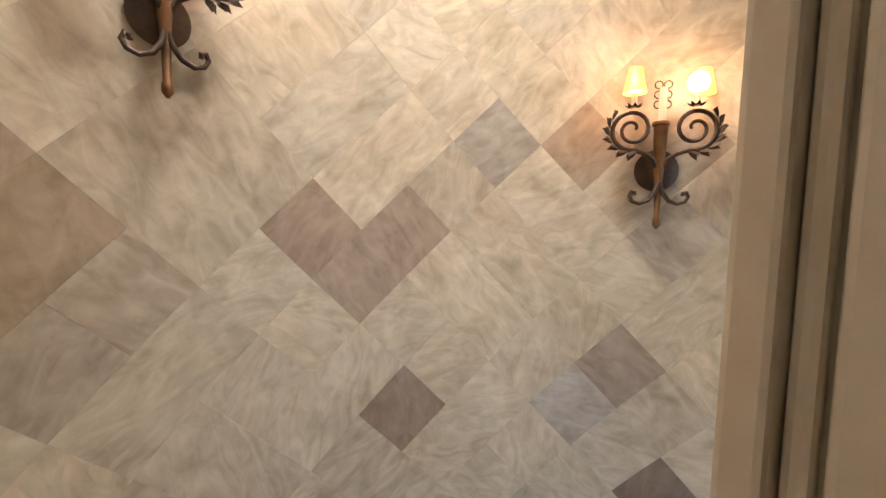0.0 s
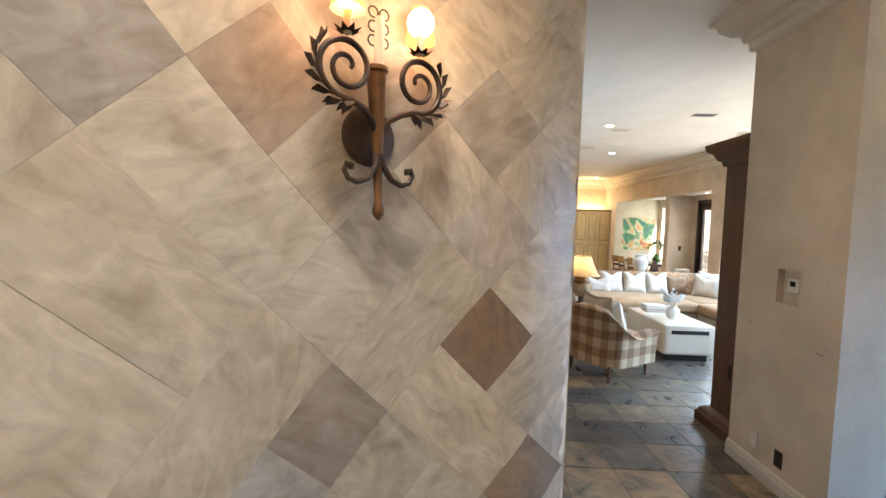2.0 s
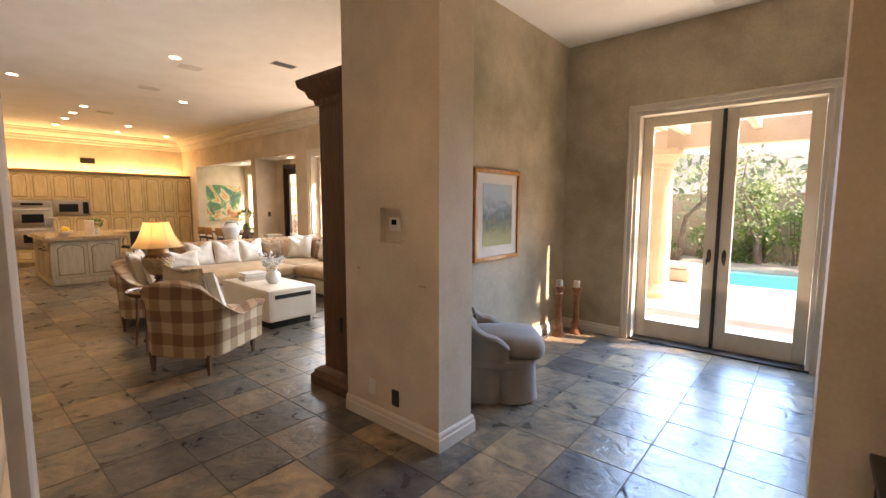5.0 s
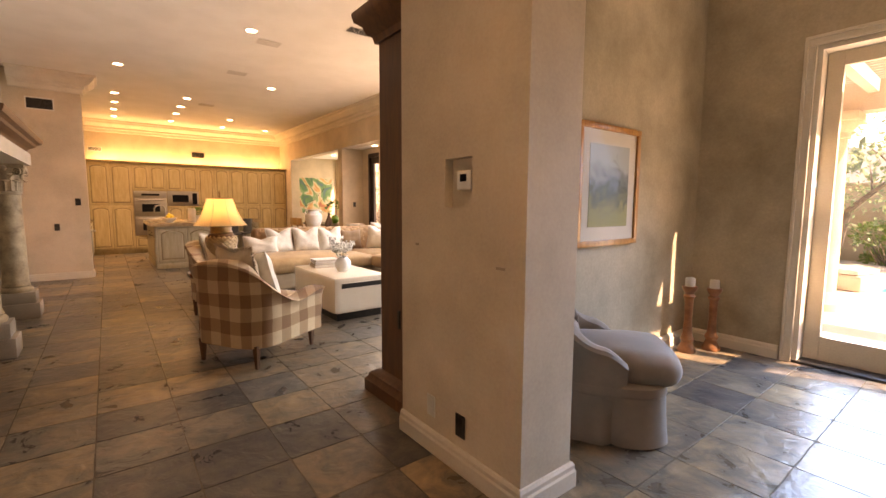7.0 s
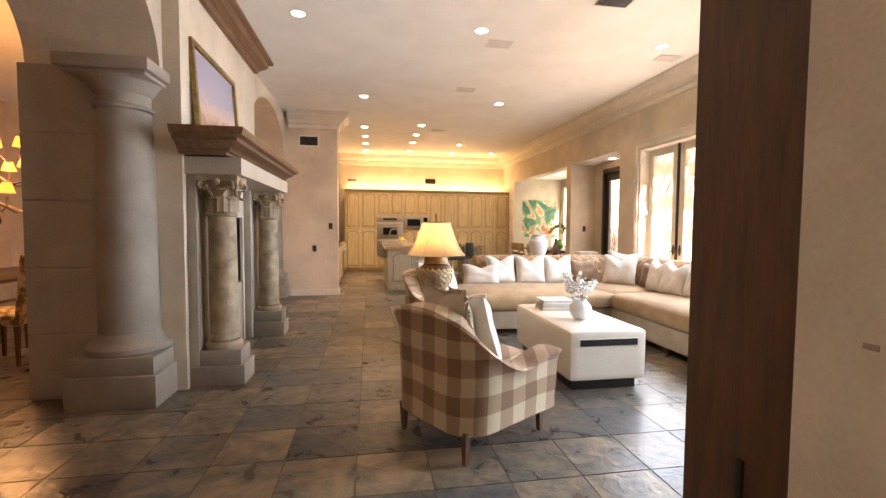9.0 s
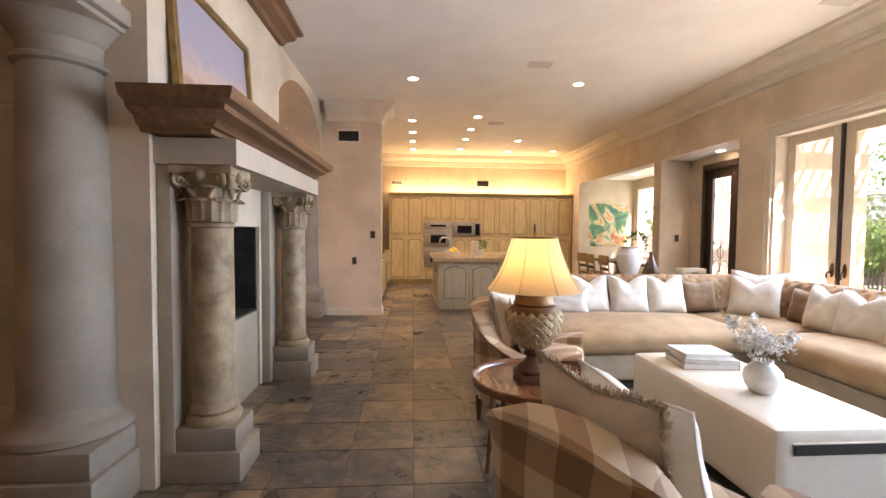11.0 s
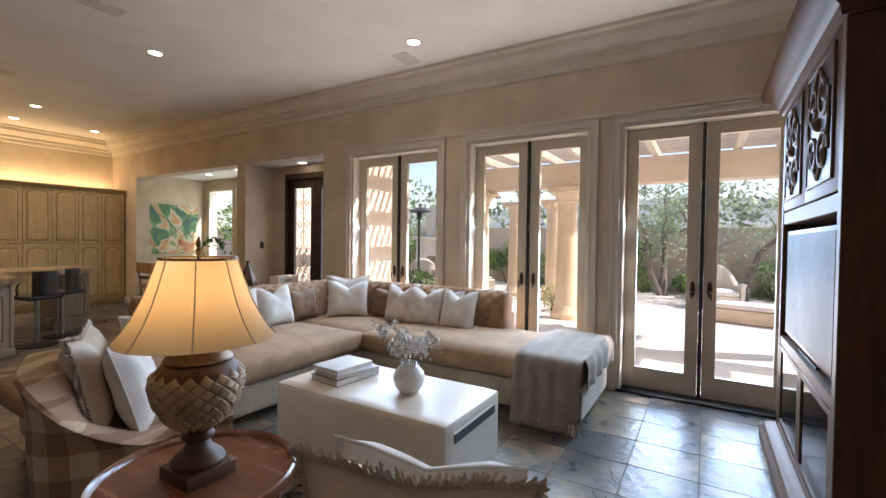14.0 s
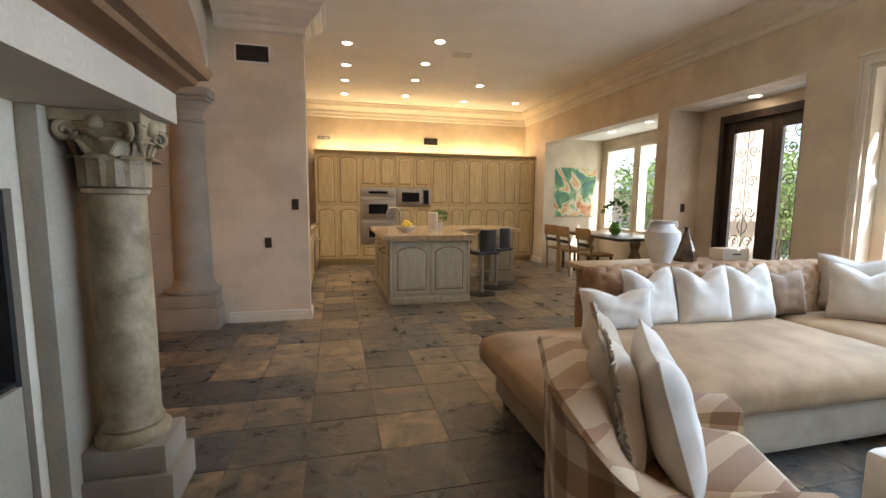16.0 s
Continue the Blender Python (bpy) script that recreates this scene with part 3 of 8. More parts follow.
def shell_bm(w, d, arm_h, back_h, z0, thick, flare=0.05, n=56, dip=0.06):
    """The upholstered wrap of an armchair: arms and back in one, seen in plan as a rounded U open towards +y."""
    bm = bmesh.new()
    r = 0.20
    hw, hd = w / 2, d / 2
    straight = d - r

    def at(s):
        # s from -1 (one arm's front) over 0 (middle of the back) to 1
        half = straight + r * math.pi / 2 + (hw - r)
        k = abs(s) * half
        sg = 1 if s >= 0 else -1
        if k < hw - r:
            return Vector((sg * k, -hd)), Vector((0, -1))
        k -= hw - r
        if k < r * math.pi / 2:
            a = k / r
            return Vector((sg * (hw - r + r * math.sin(a)), -hd + r - r * math.cos(a))), Vector((sg * math.sin(a), -math.cos(a)))
        k -= r * math.pi / 2
        return Vector((sg * hw, -hd + r + k)), Vector((sg, 0))
    rings = []
    for i in range(n + 1):
        s = 2 * i / n - 1
        p, out = at(s)
        a = abs(s)
        f = 1 / (1 + math.exp((a - 0.37) * 16))
        h = arm_h + (back_h - arm_h) * f - dip * math.exp(-((a - 0.68) / 0.16) ** 2)
        crown = 0.03 * math.cos(min(1, a / 0.4) * math.pi / 2) if a < 0.4 else 0
        h += crown
        ring = []
        hh = h - z0
        prof = [(0.0, 0.0), (0.0, 0.25), (0.012, 0.5), (0.014, 0.75), (flare * 0.6, 0.90), (flare, 0.97), (flare * 0.75, 1.0), (-thick * 0.5, 1.015), (-thick * 0.95, 0.985), (-thick, 0.9), (-thick * 1.05, 0.6), (-thick * 1.0, 0.25), (-thick, 0.0)]
        for o, zz in prof:
            q = p + out * o
            ring.append(bm.verts.new((q.x, q.y, z0 + zz * hh)))
        rings.append(ring)
    for a, b in zip(rings, rings[1:]):
        for k in range(len(a) - 1):
            bm.faces.new((a[k], b[k], b[k + 1], a[k + 1]))
        bm.faces.new((a[-1], b[-1], b[0], a[0]))
    bm.faces.new(list(rings[0]))
    bm.faces.new(list(reversed(rings[-1])))
    bmesh.ops.recalc_face_normals(bm, faces=bm.faces)
    return bm


def taper_leg(h, r0, r1, segs=4, rot=45):
    return lathe([(r0, 0), (r0 * 1.08, h * 0.04), (r1, h)], segs, m=pose(0, 0, 0, 0, 0, rot))


def check_armchair(m):
    ch = thing("armchair", m, "armchair in brown and cream buffalo check with dark wooden legs", "armchair", "checked armchairs")
    part("frame", shell_bm(0.74, 0.78, 0.56, 0.83, 0.17, 0.13), CHECK, ch)
    bm = bmesh.new()
    soft_block(0.66, 0.66, 0.20, 0.03, 6, bm=bm, m=pose(0, 0.05, 0.17))
    part("base", bm, CHECK, ch)
    part("seat", soft_block(0.50, 0.60, 0.16, 0.06, 10, 0.03, m=pose(0, 0.10, 0.33)), CHECK, ch)
    for x, y in ((-0.29, -0.33), (0.29, -0.33), (-0.29, 0.34), (0.29, 0.34)):
        part("leg", taper_leg(0.19, 0.016, 0.032), WALNUT, ch, "dark stained tapered leg", at=pose(x, y, 0))
    return ch


FACE_1 = math.degrees(math.atan2(-0.85, 0.52)) - 90
chair_a = check_armchair(pose(5.84, -1.53, 0, 0, 0, FACE_1))
FACE_2 = math.degrees(math.atan2(-0.92, -0.38)) - 90
chair_b = copy_thing(chair_a, pose(7.77, -1.70, 0, 0, 0, FACE_2))
OATMEAL = surf("oatmeal_linen", (0.52, 0.43, 0.32), (0.60, 0.51, 0.40), 6.0, 0.9, 0.06, 350)
for root, face, tone in ((chair_a, FACE_1, OATMEAL), (chair_b, FACE_2, OATMEAL)):
    base = root.matrix_basis
    turn = -14 if root is chair_a else -6
    pillow(base @ pose(0.0, -0.13, 0.47, 12, 0, turn), 0.52, 0.50, 0.17, "oatmeal linen cushion with a frayed edge in the checked armchair", tone, 0.05, 0.024, 3, "armchair cushions")
    pillow(base @ pose(0.04, 0.06, 0.47, 17, 0, turn - 4), 0.50, 0.47, 0.16, "white linen cushion leaning in the checked armchair", LINEN, 0.08, 0, 5, "armchair cushions")


# ---- sectional sofa ----
def tufted_roll(length, h, depth, base_z, pitch=0.135, du=0.022):
    """A buttoned chesterfield back: runs along +x, faces -y, with a scroll top; z from base_z."""
    bm = bmesh.new()
    prof = []
    n_face, n_roll = 14, 16
    top = h - 0.10
    for i in range(n_face):
        k = i / n_face
        prof.append((-0.0 + 0.05 * k * k, base_z + (top - base_z) * k, 1.0))
    cy, cz, rr = 0.05 + 0.11, top, 0.11
    for i in range(n_roll + 1):
        a = math.pi - (math.pi * 1.25) * i / n_roll
        prof.append((cy + rr * math.cos(a), cz + rr * math.sin(a), max(0.0, 1 - i / n_roll * 1.1)))
    prof.append((depth - 0.02, cz - 0.12, 0.0))
    prof.append((depth - 0.02, base_z, 0.0))
    acc, lens = 0.0, [0.0]
    for p, q in zip(prof, prof[1:]):
        acc += math.hypot(q[0] - p[0], q[1] - p[1])
        lens.append(acc)
    nu = max(8, int(length / du))
    rings = []
    for i in range(nu + 1):
        u = length * i / nu
        end = min(u, length - u)
        ring = []
        for k, (y, z, wgt) in enumerate(prof):
            y0, z0 = prof[max(0, k - 1)][:2]
            y1, z1 = prof[min(len(prof) - 1, k + 1)][:2]
            t = Vector((y1 - y0, z1 - z0)).normalized()
            nrm = Vector((-t.y, t.x))
            v = lens[k]
            a, b = u / pitch + v / pitch, u / pitch - v / pitch
            crease = max(abs(math.cos(math.pi * a)) ** 8 * 0.5, abs(math.cos(math.pi * b)) ** 8 * 0.5)
            dot = (abs(math.cos(math.pi * a)) * abs(math.cos(math.pi * b))) ** 6
            off = 0.018 - 0.026 * crease - 0.040 * dot
            off *= wgt * min(1.0, end / 0.05)
            off -= 0.03 * max(0.0, 1 - end / 0.04) ** 2
            ring.append(bm.verts.new((u, y + nrm.x * off, z + nrm.y * off)))
        rings.append(ring)
    for a, b in zip(rings, rings[1:]):
        for k in range(len(a)):
            j = (k + 1) % len(a)
            bm.faces.new((a[k], b[k], b[j], a[j]))
    bm.faces.new(rings[0])
    bm.faces.new(list(reversed(rings[-1])))
    bmesh.ops.recalc_face_normals(bm, faces=bm.faces)
    return bm


sofa = thing("sectional_sofa", (8.3, -3.9, 0), "camel velvet sectional sofa with deep-buttoned rolled back", "sofa")
L = pose(-8.3, 3.9, 0)
# Browner back velvet, its colour also darkened to offset window light falling on it.
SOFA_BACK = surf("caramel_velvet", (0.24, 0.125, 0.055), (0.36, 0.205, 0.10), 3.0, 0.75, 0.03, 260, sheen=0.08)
SKIRT = surf("sofa_skirt_linen", (0.34, 0.26, 0.175), (0.42, 0.325, 0.225), 4.0, 0.85, 0.03, 260, sheen=0.3)
part("base", soft_block(1.02, 3.34, 0.24, 0.03, 8, m=L @ pose(8.71, -3.28, 0.07)), SKIRT, sofa)
part("base", soft_block(2.22, 1.00, 0.24, 0.03, 8, m=L @ pose(7.10, -4.42, 0.07)), SKIRT, sofa)
part("seat_cushion", soft_block(1.10, 2.50, 0.21, 0.09, 14, 0.05, m=L @ pose(8.69, -2.73, 0.30), wob=0.006, seed=2), SOFA, sofa)
part("seat_cushion", soft_block(1.04, 0.98, 0.20, 0.08, 12, 0.03, m=L @ pose(8.74, -4.45, 0.30), wob=0.006, seed=4), SOFA, sofa)
part("seat_cushion", soft_block(2.24, 1.06, 0.21, 0.09, 14, 0.05, m=L @ pose(7.10, -4.40, 0.30), wob=0.006, seed=6), SOFA, sofa)
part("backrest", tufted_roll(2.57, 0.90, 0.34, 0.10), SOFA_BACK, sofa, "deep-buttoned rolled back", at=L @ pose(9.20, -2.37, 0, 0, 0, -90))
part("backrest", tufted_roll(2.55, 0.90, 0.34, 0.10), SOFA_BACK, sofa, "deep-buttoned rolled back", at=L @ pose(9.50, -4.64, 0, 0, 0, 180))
for x, y in ((8.28, -1.70), (9.14, -1.70), (6.08, -4.0), (6.08, -4.84), (9.4, -4.84), (8.28, -3.86), (7.2, -4.0)):
    part("leg", boxes((-0.04, -0.04, 0, 0.04, 0.04, 0.075), bevel=0.006), WALNUT, sofa, at=L @ pose(x, y, 0))


def drape_bm():
    """A throw laid over the chaise's end and hanging down its front."""
    bm = bmesh.new()
    nx, ns = 22, 44
    path = []
    for i in range(ns + 1):
        s = i / ns
        path.append(s * 1.62)
    rows = []
    for i in range(nx + 1):
        x = 5.985 + 0.52 * i / nx
        row = []
        for s in path:
            fold = 0.012 * math.sin(i * 1.15 + s * 2.0) + 0.02 * noise.noise(Vector((x * 5, s * 4, 1)))
            if s < 1.05:
                y, z = -4.93 + s, 0.555 - 0.02 * abs(s - 0.5) ** 2
                z += fold * 0.3
            else:
                k = s - 1.05
                a = min(1.0, k / 0.12) * math.pi / 2
                y = -3.88 + 0.06 * math.sin(a) + 0.03 * (k > 0.12) + fold * 0.8
                z = 0.545 - 0.06 * (1 - math.cos(a)) - max(0.0, k - 0.10)
            row.append(bm.verts.new((x + 0.01 * math.sin(s * 5), y, z)))
        rows.append(row)
    for a, b in zip(rows, rows[1:]):
        for k in range(ns):
            bm.faces.new((a[k], b[k], b[k + 1], a[k + 1]))
    side = []
    for k in range(ns + 1):
        if path[k] < 1.05:
            v = rows[0][k].co
            side.append([rows[0][k]] + [bm.verts.new((5.955 - 0.012 * math.sin(k * 0.9), v.y, v.z - 0.05 - 0.055 * q)) for q in range(4)])
    for a, b in zip(side, side[1:]):
        for q in range(4):
            bm.faces.new((a[q], a[q + 1], b[q + 1], b[q]))
    bmesh.ops.recalc_face_normals(bm, faces=bm.faces)
    return bm


throw = thing("throw_blanket", (6.25, -3.82, 0.06), "fringed taupe wool throw draped over the chaise", "blanket")
T = pose(-6.25, 3.82, -0.06)
cloth = part("cloth", drape_bm(), THROW, throw, at=T)
mod = cloth.modifiers.new("thickness", "SOLIDIFY")
mod.thickness = 0.008
fr = bmesh.new()
rnd = random.Random(4)
for i in range(95):
    x = 5.99 + 0.51 * i / 95
    a = Vector((x, -3.795 + rnd.uniform(-0.012, 0.012), 0.075))
    b = a + Vector((rnd.uniform(-0.015, 0.015), rnd.uniform(-0.01, 0.02), -0.062))
    tube([a + Vector((0, 0, 0.02)), a.lerp(b, 0.5), b], 0.0022, 4, fr)
part("fringe", fr, LINEN, throw, "pale knotted fringe", at=T)

# cushions along the sofa's back
S = 0.505
for x, y, turn, lean, w, h, seed in ((9.02, -2.42, -96, 12, 0.62, 0.33, 1), (9.06, -2.74, -84, 15, 0.52, 0.46, 2), (9.04, -3.16, -92, 14, 0.52, 0.46, 3), (9.05, -3.60, -86, 15, 0.52, 0.46, 4), (8.82, -4.38, -142, 16, 0.56, 0.48, 6), (8.16, -4.50, 174, 14, 0.52, 0.46, 7), (7.80, -4.46, 184, 15, 0.50, 0.46, 8), (7.40, -4.45, 178, 16, 0.48, 0.46, 10)):
    pillow(pose(x, y, S, lean, 0, turn + 180), w * 0.86, h * 0.94, 0.17, "white linen cushion leaning on the sofa's back", LINEN, 0.17, 0, seed)
GREIGE = surf("pale_greige_linen", (0.50, 0.44, 0.37), (0.57, 0.51, 0.44), 6.0, 0.9, 0.06, 350)
pillow(pose(7.62, -4.58, S, 10, 0, 358), 0.44, 0.40, 0.15, "pale greige cushion leaning on the sofa's back", GREIGE, 0.10, 0, 9)
pillow(pose(9.04, -4.62, S + 0.02, 8, 0, -318), 0.54, 0.46, 0.16, "pale greige cushion in the sofa's corner", GREIGE, 0.10, 0, 11)
VELVET_BROWN = surf("brown_velvet", (0.17, 0.09, 0.04), (0.24, 0.135, 0.07), 5, 0.8, 0.04, 260, sheen=0.4)
pillow(pose(8.42, -4.60, S, 12, 0, 2), 0.42, 0.36, 0.14, "brown velvet cushion leaning on the sofa's back", VELVET_BROWN, 0.06, 0, 12)
pillow(pose(9.14, -4.02, S, 12, 0, 90), 0.42, 0.36, 0.14, "brown velvet cushion leaning on the sofa's back", VELVET_BROWN, 0.06, 0, 13)

# ---- coffee table ----
ct = thing("coffee_table", (6.97, -2.785, 0), "ivory lacquered block coffee table with rounded edges", "coffee table")
body = bmesh.new()
soft_block(1.30, 0.67, 0.41, 0.028, 16, bm=body, m=pose(0, 0, 0.09))
part("body", body, WHITE_LACQUER, ct)
for s in (-1, 1):
    part("slot", boxes((s * 0.6525 - 0.004, -0.25, 0.378, s * 0.6525 + 0.004, 0.25, 0.432), bevel=0.002, seg=1), BLACK, ct, "dark slot in the table's end")
    part("slot_lip", boxes((s * 0.652 - 0.008, -0.258, 0.432, s * 0.652 + 0.008, 0.258, 0.437)), WHITE_LACQUER, ct)
part("plinth", boxes((-0.58, -0.28, 0, 0.58, 0.28, 0.092)), BLACK, ct, "recessed dark plinth")


def book(m, w, d, h, cover, label):
    b = thing("book", m, label, "book", "books on the coffee table")
    part("cover", boxes((-w / 2, -d / 2, 0, w / 2, d / 2, 0.004), (-w / 2, -d / 2, h - 0.004, w / 2, d / 2, h), (-w / 2 - 0.002, -d / 2, 0, -w / 2 + 0.003, d / 2, h), bevel=0.001, seg=1), cover, b)
    part("page_block", boxes((-w / 2 + 0.004, -d / 2 + 0.005, 0.004, w / 2 - 0.006, d / 2 - 0.005, h - 0.004)), LINEN, b, "cream paper edges")
    return b


BOOK_1 = surf("tan_book_cloth", (0.33, 0.22, 0.14), (0.40, 0.28, 0.19), 4, 0.7, 0.02, 200)
BOOK_2 = surf("grey_book_jacket", (0.40, 0.38, 0.36), (0.62, 0.60, 0.57), 9, 0.4, 0.0, 60)
BOOK_3 = surf("white_book_jacket", (0.68, 0.66, 0.62), (0.75, 0.73, 0.7), 4, 0.35, 0.0, 60)
book(pose(7.30, -2.76, 0.50, 0, 0, 84), 0.36, 0.27, 0.042, BOOK_1, "large tan cloth book at the bottom of a stack")
book(pose(7.29, -2.77, 0.542, 0, 0, 78), 0.34, 0.26, 0.026, BOOK_2, "grey patterned hardback in a stack")
book(pose(7.31, -2.75, 0.568, 0, 0, 86), 0.31, 0.24, 0.032, BOOK_3, "white hardback on top of a stack")

vase = thing("flower_vase", (6.77, -2.76, 0.50), "round white ceramic vase on the coffee table", "vase")
part("body", lathe([(0.045, 0), (0.055, 0.004), (0.085, 0.04), (0.098, 0.085), (0.092, 0.125), (0.062, 0.16), (0.045, 0.172), (0.05, 0.185), (0.044, 0.185), (0.036, 0.165)], 28), CERAMIC, vase)
flowers = thing("white_blossom_sprigs", (6.77, -2.76, 0.55), "sprigs of small white blossom in the vase", "flowers")
rnd = random.Random(11)
stems, petals, leaves = bmesh.new(), bmesh.new(), bmesh.new()
for k in range(11):
    a = rnd.uniform(0, 6.28)
    reach = rnd.uniform(0.06, 0.20) if k else 0.24
    tip = Vector((reach * math.cos(a), reach * math.sin(a), rnd.uniform(0.22, 0.34)))
    pts = [Vector((0.02 * math.cos(a), 0.02 * math.sin(a), 0.02)), Vector((tip.x * 0.3, tip.y * 0.3, 0.17)), tip]
    tube(pts, [0.0025, 0.002, 0.0012], 5, stems)
    for j in range(32):
        p = pts[1].lerp(tip, rnd.uniform(0.45, 1.08)) + Vector((rnd.gauss(0, 0.022), rnd.gauss(0, 0.022), rnd.gauss(0, 0.02)))
        r = rnd.uniform(0.012, 0.021)
        rot = Euler((rnd.uniform(0, 6), rnd.uniform(0, 6), rnd.uniform(0, 6))).to_matrix()
        c = petals.verts.new(p)
        ring = [petals.verts.new(p + rot @ Vector((r * (1.0 if q % 2 else 0.6) * math.cos(q * math.pi / 5), r * (1.0 if q % 2 else 0.6) * math.sin(q * math.pi / 5), r * 0.35))) for q in range(10)]
        for q in range(10):
            petals.faces.new((c, ring[q], ring[(q + 1) % 10]))
PETAL = surf("white_petals", (0.72, 0.70, 0.66), (0.82, 0.80, 0.76), 20, 0.7, 0.0, 100)
STEM = surf("brown_green_stems", (0.12, 0.09, 0.04), (0.20, 0.17, 0.07), 20, 0.7, 0.0, 100)
part("stems", stems, STEM, flowers)
part("blossom", petals, PETAL, flowers, "small white petals")

# ---- lamp table and lamp ----
TX, TY, TZ = 6.70, -1.42, 0.62
tab = thing("side_table", (TX, TY, 0), "round polished mahogany tray-top side table", "side table")
part("tabletop", lathe([(0.001, TZ - 0.03), (0.29, TZ - 0.03), (0.315, TZ - 0.02), (0.32, TZ), (0.32, TZ + 0.016), (0.312, TZ + 0.022), (0.30, TZ + 0.014), (0.295, TZ), (0.001, TZ)], 48, cap=False), MAHOGANY, tab)
part("pedestal", lathe([(0.03, 0.12), (0.06, 0.14), (0.035, 0.2), (0.028, 0.3), (0.05, 0.38), (0.03, 0.46), (0.04, 0.54), (0.06, TZ - 0.03)], 20), MAHOGANY, tab)
for k in range(3):
    a = 2 * math.pi * k / 3 + 0.4
    part("leg", tube([(0.03 * math.cos(a), 0.03 * math.sin(a), 0.16), (0.14 * math.cos(a), 0.14 * math.sin(a), 0.15), (0.24 * math.cos(a), 0.24 * math.sin(a), 0.05), (0.28 * math.cos(a), 0.28 * math.sin(a), 0.018)], [0.028, 0.025, 0.02, 0.018], 8), MAHOGANY, tab)
for k in range(4):
    a = math.pi / 2 * k + 0.75
    part("post", tube([(0.25 * math.cos(a), 0.25 * math.sin(a), TZ - 0.03), (0.26 * math.cos(a), 0.26 * math.sin(a), 0.35), (0.29 * math.cos(a), 0.29 * math.sin(a), 0.0)], [0.02, 0.016, 0.012], 8), MAHOGANY, tab)

lamp = thing("table_lamp", (TX, TY, TZ), "lattice-carved urn table lamp with a lit cream bell shade", "table lamp")
GILT = surf("antique_gilt_wood", (0.16, 0.085, 0.03), (0.30, 0.18, 0.07), 14, 0.4, 0.06, 90, metal=0.2)
BASKET = surf("cream_basket_glaze", (0.38, 0.27, 0.14), (0.54, 0.41, 0.24), 10, 0.45, 0.05, 90)
part("foot", boxes((-0.085, -0.085, 0, 0.085, 0.085, 0.045), bevel=0.004), WALNUT, lamp, "square dark wooden foot")
part("stem", lathe([(0.08, 0.045), (0.085, 0.06), (0.075, 0.075), (0.045, 0.10), (0.035, 0.125), (0.05, 0.135), (0.05, 0.145), (0.035, 0.155), (0.05, 0.17)], 28), WALNUT, lamp)
URN = [(0.05, 0.165), (0.09, 0.20), (0.126, 0.26), (0.141, 0.32), (0.137, 0.355), (0.112, 0.39), (0.097, 0.40)]


def urn_r(z):
    for (r0, z0), (r1, z1) in zip(URN, URN[1:]):
        if z0 <= z <= z1:
            return r0 + (r1 - r0) * (z - z0) / (z1 - z0)
    return 0.1


part("urn", lathe(URN, 36), WALNUT, lamp, "dark brown glazed urn")
basket = bmesh.new()
ROWS, STEP = 9, math.pi / 9
for n in range(ROWS):
    for k in range(18):
        ac, zc = (k + 0.5 * (n % 2)) * STEP, 0.190 + n * 0.0205
        lean = 0.2 if (n + k) % 2 else -0.2
        rims = []
        for grow, lift in ((0.97, 0.0005), (0.90, 0.0055), (0.60, 0.0085)):
            ring = []
            for u, v in ((1, 0), (0.5, 0.5), (0, 1), (-0.5, 0.5), (-1, 0), (-0.5, -0.5), (0, -1), (0.5, -0.5)):
                z = min(0.397, max(0.166, zc + v * grow * 0.0205))
                a = ac + u * grow * STEP / 2
                r = urn_r(z) + lift * (1 + lean * (u + v))
                ring.append(basket.verts.new((r * math.cos(a), r * math.sin(a), z)))
            rims.append(ring)
        for p, q in zip(rims, rims[1:]):
            for e in range(8):
                basket.faces.new((p[e], p[(e + 1) % 8], q[(e + 1) % 8], q[e]))
        basket.faces.new(rims[-1])
bmesh.ops.recalc_face_normals(basket, faces=basket.faces)
part("lattice", basket, BASKET, lamp, "woven cream lattice")
part("neck", lathe([(0.097, 0.398), (0.108, 0.405), (0.099, 0.415), (0.096, 0.46), (0.110, 0.475), (0.108, 0.485), (0.05, 0.485)], 32), GILT, lamp, "dark gilt collar")
part("harp", tube([(0, 0, 0.475), (0, 0, 0.80)], 0.006, 6), GILT, lamp)
part("finial", lathe([(0.008, 0.755), (0.012, 0.77), (0.006, 0.78), (0.011, 0.795), (0.002, 0.82)], 12), GILT, lamp)
m, nt, b = nodes_of("lit_cream_shade")
b.inputs["Base Color"].default_value = (0.72, 0.55, 0.33, 1)
b.inputs["Roughness"].default_value = 0.9
tl = nt.nodes.new("ShaderNodeBsdfTranslucent")
tl.inputs[0].default_value = (0.92, 0.72, 0.42, 1)
ms = nt.nodes.new("ShaderNodeMixShader")
ms.inputs[0].default_value = 0.6
nt.links.new(b.outputs[0], ms.inputs[1])
nt.links.new(tl.outputs[0], ms.inputs[2])
nt.links.new(ms.outputs[0], nt.nodes["Material Output"].inputs[0])
SHADE = m
SHADE_PROF = [(0.243, 0.475), (0.228, 0.49), (0.192, 0.545), (0.163, 0.605), (0.140, 0.67), (0.123, 0.725), (0.117, 0.745)]
part("shade", lathe(SHADE_PROF, 48, cap=False), SHADE, lamp, "cream bell shade with ribs")
part("shade_trim", lathe([(0.119, 0.74), (0.121, 0.748), (0.116, 0.748)], 48, cap=False), GILT, lamp)
for k in range(8):
    a = math.pi / 4 * k + 0.2
    part("rib", tube([((r + 0.002) * math.cos(a), (r + 0.002) * math.sin(a), z) for r, z in SHADE_PROF], 0.0022, 5), OATMEAL, lamp)
bulb("lamp_bulb", (TX, TY, TZ + 0.63), 0.7, AMBER, 0.05)
